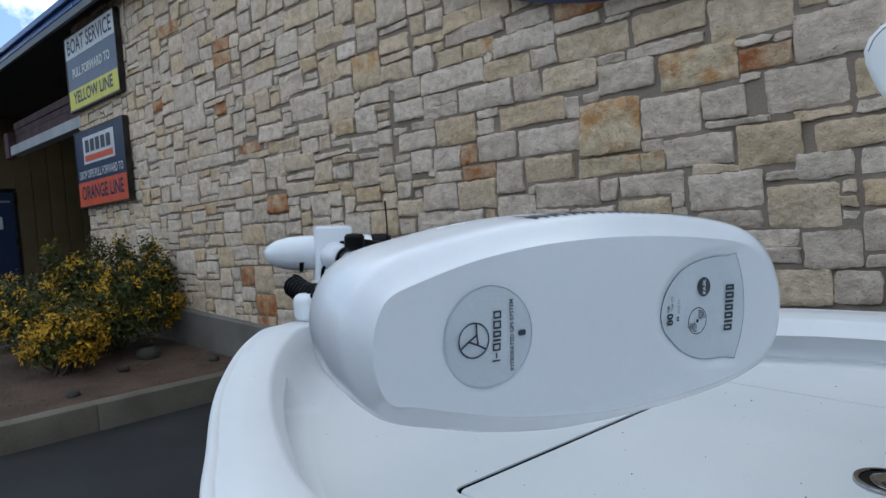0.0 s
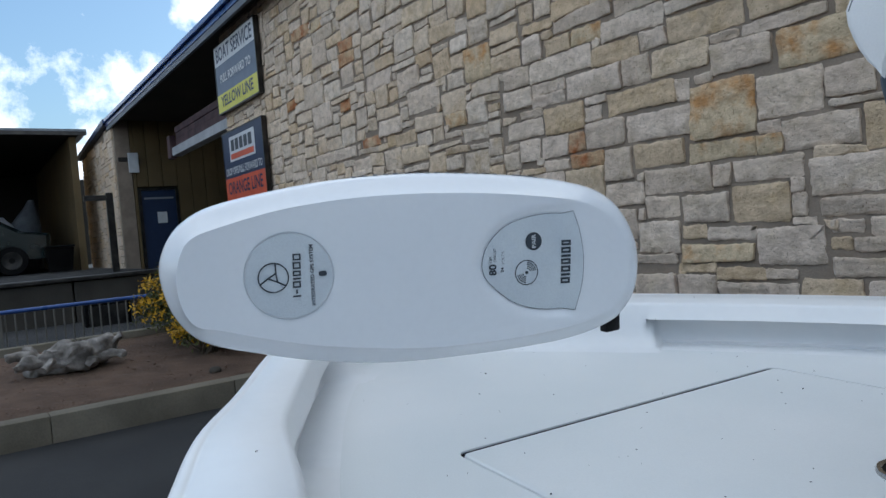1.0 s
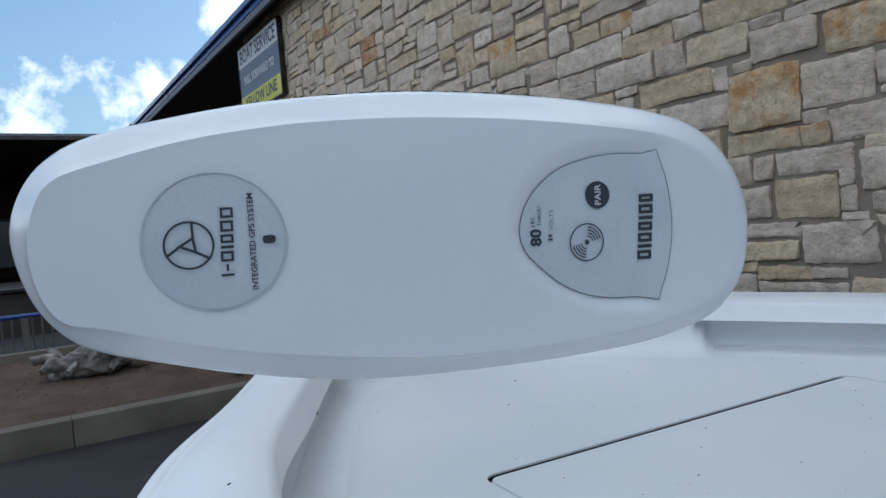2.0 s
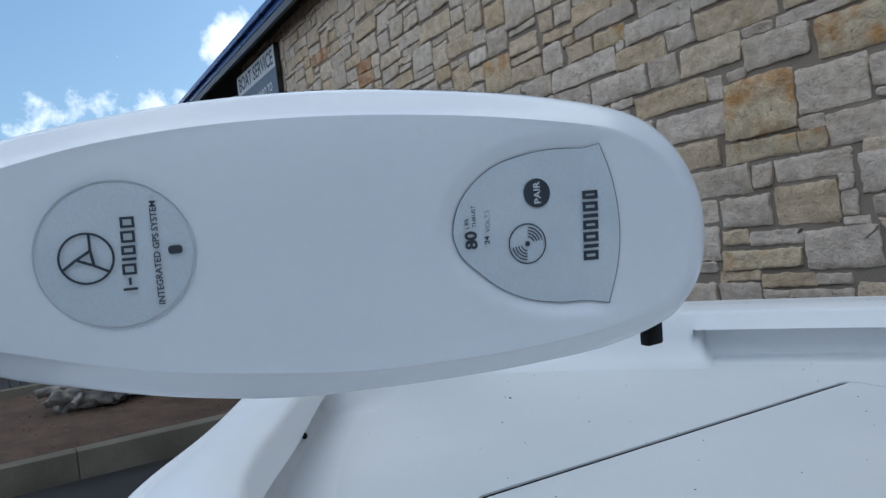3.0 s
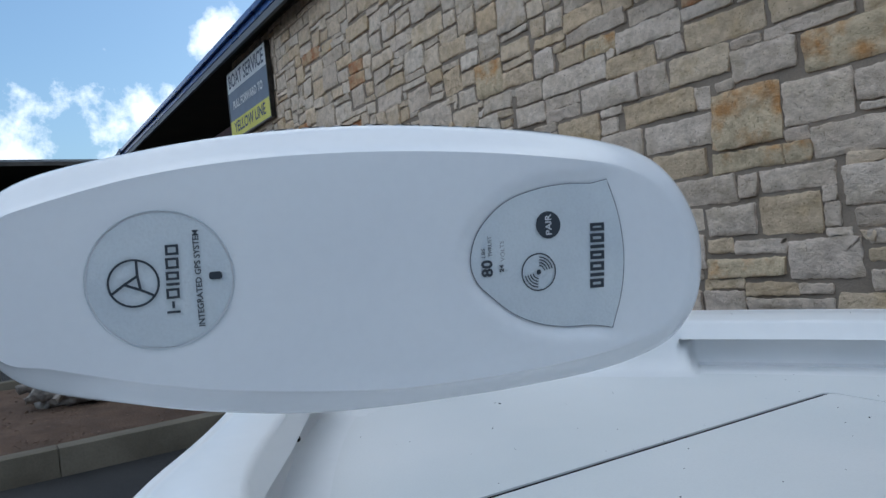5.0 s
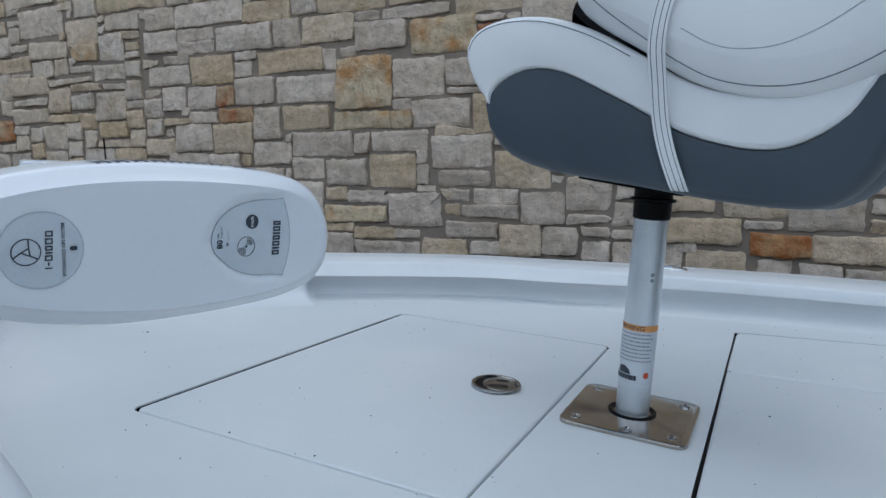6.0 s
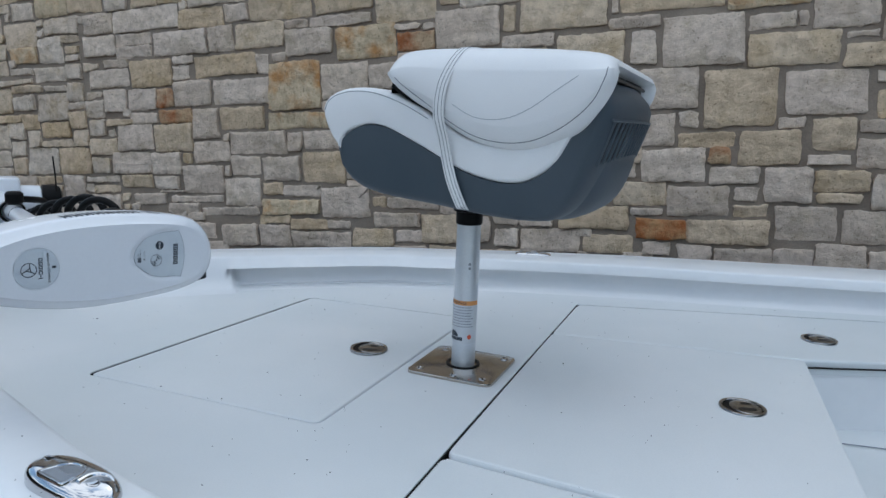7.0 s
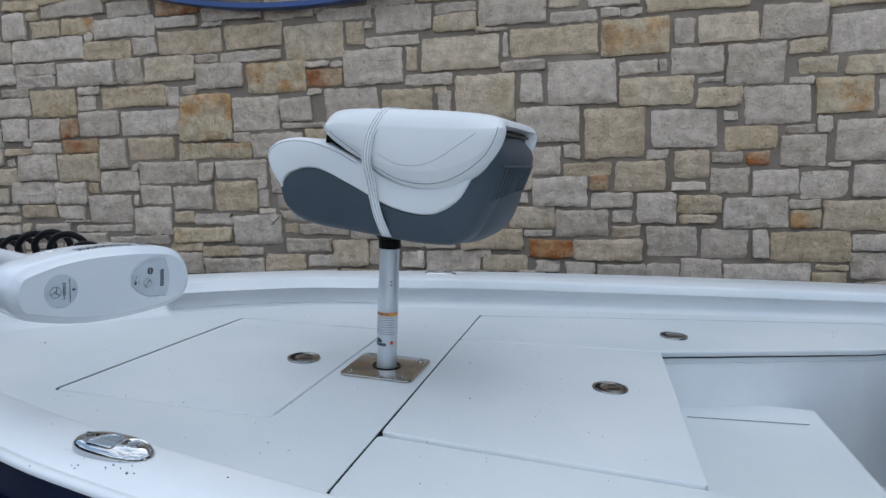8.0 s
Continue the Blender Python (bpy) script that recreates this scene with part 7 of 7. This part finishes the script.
    lathe(bm, [(0.036, -0.099), (0.041, -0.101), (0.041, -0.130), (0.035, -0.145), (0.015, -0.152), (0.003, -0.153)], 28, m)
    add("propeller", bm, M_RUBBER, lower, boat_axes=True, label="black propeller")
    bm = bmesh.new()
    tube(bm, [q @ Vector((0.133, -0.03, 0.0)), q @ Vector((0.133, -0.034, 0.05)), q @ Vector((0.129, -0.036, 0.108))], 0.0020, 6)
    add("rod", bm, M_RUBBER, lower, boat_axes=True, label="thin black rod")
    # saddle block that clamps the unit
    bm = bmesh.new()
    loft(bm, [[q @ Vector((x, y, z)) for x, y in rounded([(-hx, y0), (hx, y0), (hx, 0.045), (-hx, 0.045)], 0.012, 4)] for z, hx, y0 in ((-0.092, 0.052, -0.062), (-0.05, 0.047, -0.050), (0.040, 0.0465, -0.047), (0.046, 0.045, -0.045), (0.048, 0.041, -0.041))])
    add("saddle", bm, M_PLASTIC, boat_axes=True, label="white saddle block", smooth=35)
    bm = bmesh.new()
    tube(bm, [along(0.02), along(0.12), along(0.16), along(0.40)], [0.036, 0.034, 0.027, 0.0235], 22)
    add("neck", bm, M_PLASTIC, boat_axes=True)
    bm = bmesh.new()
    box(bm, (0.012, -0.062, 0.004), (0.034, -0.046, 0.014), 0.004, q)
    add("slot", bm, M_RUBBER, boat_axes=True)
    for d, r, w in ((0.39, 0.0275, 0.03), (0.56, 0.0172, 0.005)):
        bm = bmesh.new()
        m2 = axis_to(along(d), along(d + 1))
        lathe(bm, [(r - 0.006, 0.0), (r - 0.001, 0.0), (r, w * 0.2), (r, w * 0.8), (r - 0.001, w), (r - 0.006, w)], 28, m2, cap=False)
        add("clamp_ring", bm, M_RUBBER, boat_axes=True, label="black clamp ring")
    bm = bmesh.new()
    tube(bm, curve_through([q @ Vector((-0.034, -0.07, -0.075)), q @ Vector((-0.028, -0.085, -0.045)), q @ Vector((0.0, -0.092, -0.036)), q @ Vector((0.028, -0.085, -0.045)), q @ Vector((0.034, -0.07, -0.075))], 5), 0.0042, 8)
    add("tie_loop", bm, M_RUBBER, boat_axes=True)
    # latch knob and bar above the neck
    bm = bmesh.new()
    lathe(bm, [(0.004, -0.016), (0.014, -0.015), (0.018, -0.010), (0.018, 0.008), (0.014, 0.013), (0.004, 0.014)], 18, Matrix.Translation(along(0.50) + Vector((0, 0, 0.036))))
    knob = add("latch_knob", bm, M_RUBBER, boat_axes=True, label="black latch knob")
    bm = bmesh.new()
    tube(bm, curve_through([along(0.50) + Vector((0, 0, 0.034)), along(0.48) - across * 0.03 + Vector((0, 0, 0.030)), along(0.44) - across * 0.06 + Vector((0, 0, 0.024)), along(0.42) - across * 0.07 + Vector((0, 0, 0.008))], 4), 0.0075, 10)
    add("latch_bar", bm, M_RUBBER, knob, boat_axes=True)
    # ramp bed and foot on the bow
    bm = bmesh.new()
    loft(bm, [[q @ Vector((x, y, z)) for x, z in ((-h, -0.098), (h, -0.098), (h, -0.086), (h - 0.016, -0.078), (-h + 0.016, -0.078), (-h, -0.086))] for y, h in ((0.05, 0.05), (-0.08, 0.064), (-0.20, 0.060), (-0.33, 0.045))])
    add("ramp", bm, M_PLASTIC, boat_axes=True, label="white ramp bed", smooth=30)
    bm = bmesh.new()
    loft(bm, [[q @ Vector((x, y, z)) for x, y in rounded([(-h, y0), (h, y0), (h, -0.06), (-h, -0.06)], 0.012, 4)] for z, h, y0 in ((-0.1495, 0.046, -0.29), (-0.142, 0.049, -0.298), (-0.099, 0.056, -0.31))])
    foot = add("foot", bm, M_PLASTIC, boat_axes=True, smooth=35)
    bm = bmesh.new()
    box(bm, (0.0495, -0.20, -0.147), (0.0575, -0.192, -0.108), 0.001, q)
    add("foot_seam", bm, M_RUBBER, foot, boat_axes=True)
    bm = bmesh.new()
    box(bm, (-0.053, -0.315, -0.1535), (0.053, -0.06, -0.150), 0.001, q)
    add("foot_gasket", bm, M_RUBBER, foot, boat_axes=True)
    bm = bmesh.new()
    box(bm, (-1.324, -0.088, 1.336), (-1.264, -0.032, 1.398), 0.018, seg=4)
    add("foot_post", bm, M_PLASTIC, foot, boat_axes=True)
    # release knob beside the foot
    bm = bmesh.new()
    lathe(bm, [(0.003, -0.026), (0.012, -0.024), (0.013, 0.010), (0.009, 0.014), (0.009, 0.026)], 16, Matrix.Translation((-1.035, -0.180, 1.368)) @ Matrix.Rotation(radians(90), 4, "Y"))
    grip = add("release_knob", bm, M_RUBBER, boat_axes=True, label="black release knob")
    bm = bmesh.new()
    box(bm, (-1.046, -0.190, 1.338), (-1.022, -0.170, 1.376), 0.004)
    add("knob_bracket", bm, M_RUBBER, grip, boat_axes=True)
    # rest for the stowed motor
    bm = bmesh.new()
    box(bm, (-0.803, 0.152, 1.302), (-0.783, 0.191, 1.345), 0.004)
    add("rest_pad", bm, M_RUBBER, boat_axes=True, label="black rubber rest pad")
    # coiled cable: tight beside the foot, then loose loops along the shaft
    bm = bmesh.new()
    path = curve_through([(-1.43, -0.005, 1.398), (-1.34, -0.030, 1.388), (-1.236, -0.050, 1.398), (-1.135, -0.068, 1.416)], 20)
    turns = 15
    pts = []
    for i in range(turns * 12 + 1):
        s = i / (turns * 12) * (len(path) - 1)
        j = min(int(s), len(path) - 2)
        c = path[j].lerp(path[j + 1], s - j)
        a = 2 * math.pi * i / 12
        pts.append(c + 0.0215 * (math.cos(a) * Vector((0, 0, 1)) + math.sin(a) * Vector((0.3, 0.95, 0))))
    loose = curve_through([path[-1], (-1.02, -0.135, 1.455), (-0.88, -0.210, 1.492), (-0.77, -0.262, 1.518), (-0.665, -0.300, 1.540), (-0.565, -0.345, 1.550), (-0.44, -0.42, 1.540), back + Vector((0.02, 0.02, 0.02))], 16)
    steps = 11 * 18
    for i in range(1, steps + 1):
        s = i / steps * (len(loose) - 1)
        j = min(int(s), len(loose) - 2)
        c = loose[j].lerp(loose[j + 1], s - j)
        a = 2 * math.pi * i / 18
        r = 0.0215 + 0.004 * ease(0, 40, i) - 0.014 * ease(steps - 24, steps, i)
        pts.append(c + r * (math.cos(a) * Vector((0, 0, 1)) + math.sin(a) * Vector((0.75, 0.6, 0))))
    tube(bm, pts, 0.0066, 8)
    add("coiled_cable", bm, M_RUBBER, boat_axes=True, label="black coiled power cable", smooth="all")


# ---- put the place together ----
build_ground()
build_kerb()
build_bed()
build_surroundings()
WALL = build_building()
build_roof()
build_porch()
build_wing()
build_terrace()
build_far_building()
build_boat()
build_pedestal()
build_seat()
build_trolling_motor()
build_cleat(-0.100, -0.818, -9.5, -0.051)
build_cleat(-0.05, 0.815, 14, 0.011)
build_sign(-8.82, -7.36, 3.30, 4.16, "yellow")
build_sign(-8.80, -7.38, 2.14, 3.02, "orange")
build_oval_sign()
build_bush("bush", (-6.75, 1.55, gz(-6.7) + 0.15), [((0, 0.05, 0.46), (0.55, 0.62, 0.46)), ((-0.1, -0.55, 0.40), (0.45, 0.5, 0.40)), ((0.05, 0.35, 0.60), (0.30, 0.30, 0.36)), ((0.0, -0.25, 0.70), (0.22, 0.26, 0.26)), ((0.25, -0.15, 0.32), (0.35, 0.5, 0.34)), ((0.05, -0.49, 0.88), (0.05, 0.05, 0.20)), ((0.1, -0.10, 0.95), (0.06, 0.06, 0.17)), ((0.1, 0.10, 0.93), (0.05, 0.05, 0.16)), ((0.0, 0.42, 0.92), (0.05, 0.05, 0.14))], 32000, 5400, 31, "rounded green bush covered with golden yellow flowers")
build_bush("bush", (-6.15, 0.92, gz(-6.1) + 0.15), [((0, 0, 0.28), (0.24, 0.26, 0.26)), ((0.05, 0.1, 0.35), (0.18, 0.2, 0.2))], 4200, 2600, 32, "small low bush heavy with yellow flowers")
build_driftwood()
build_fence()
build_car()
build_specks()
build_stones(WALL)
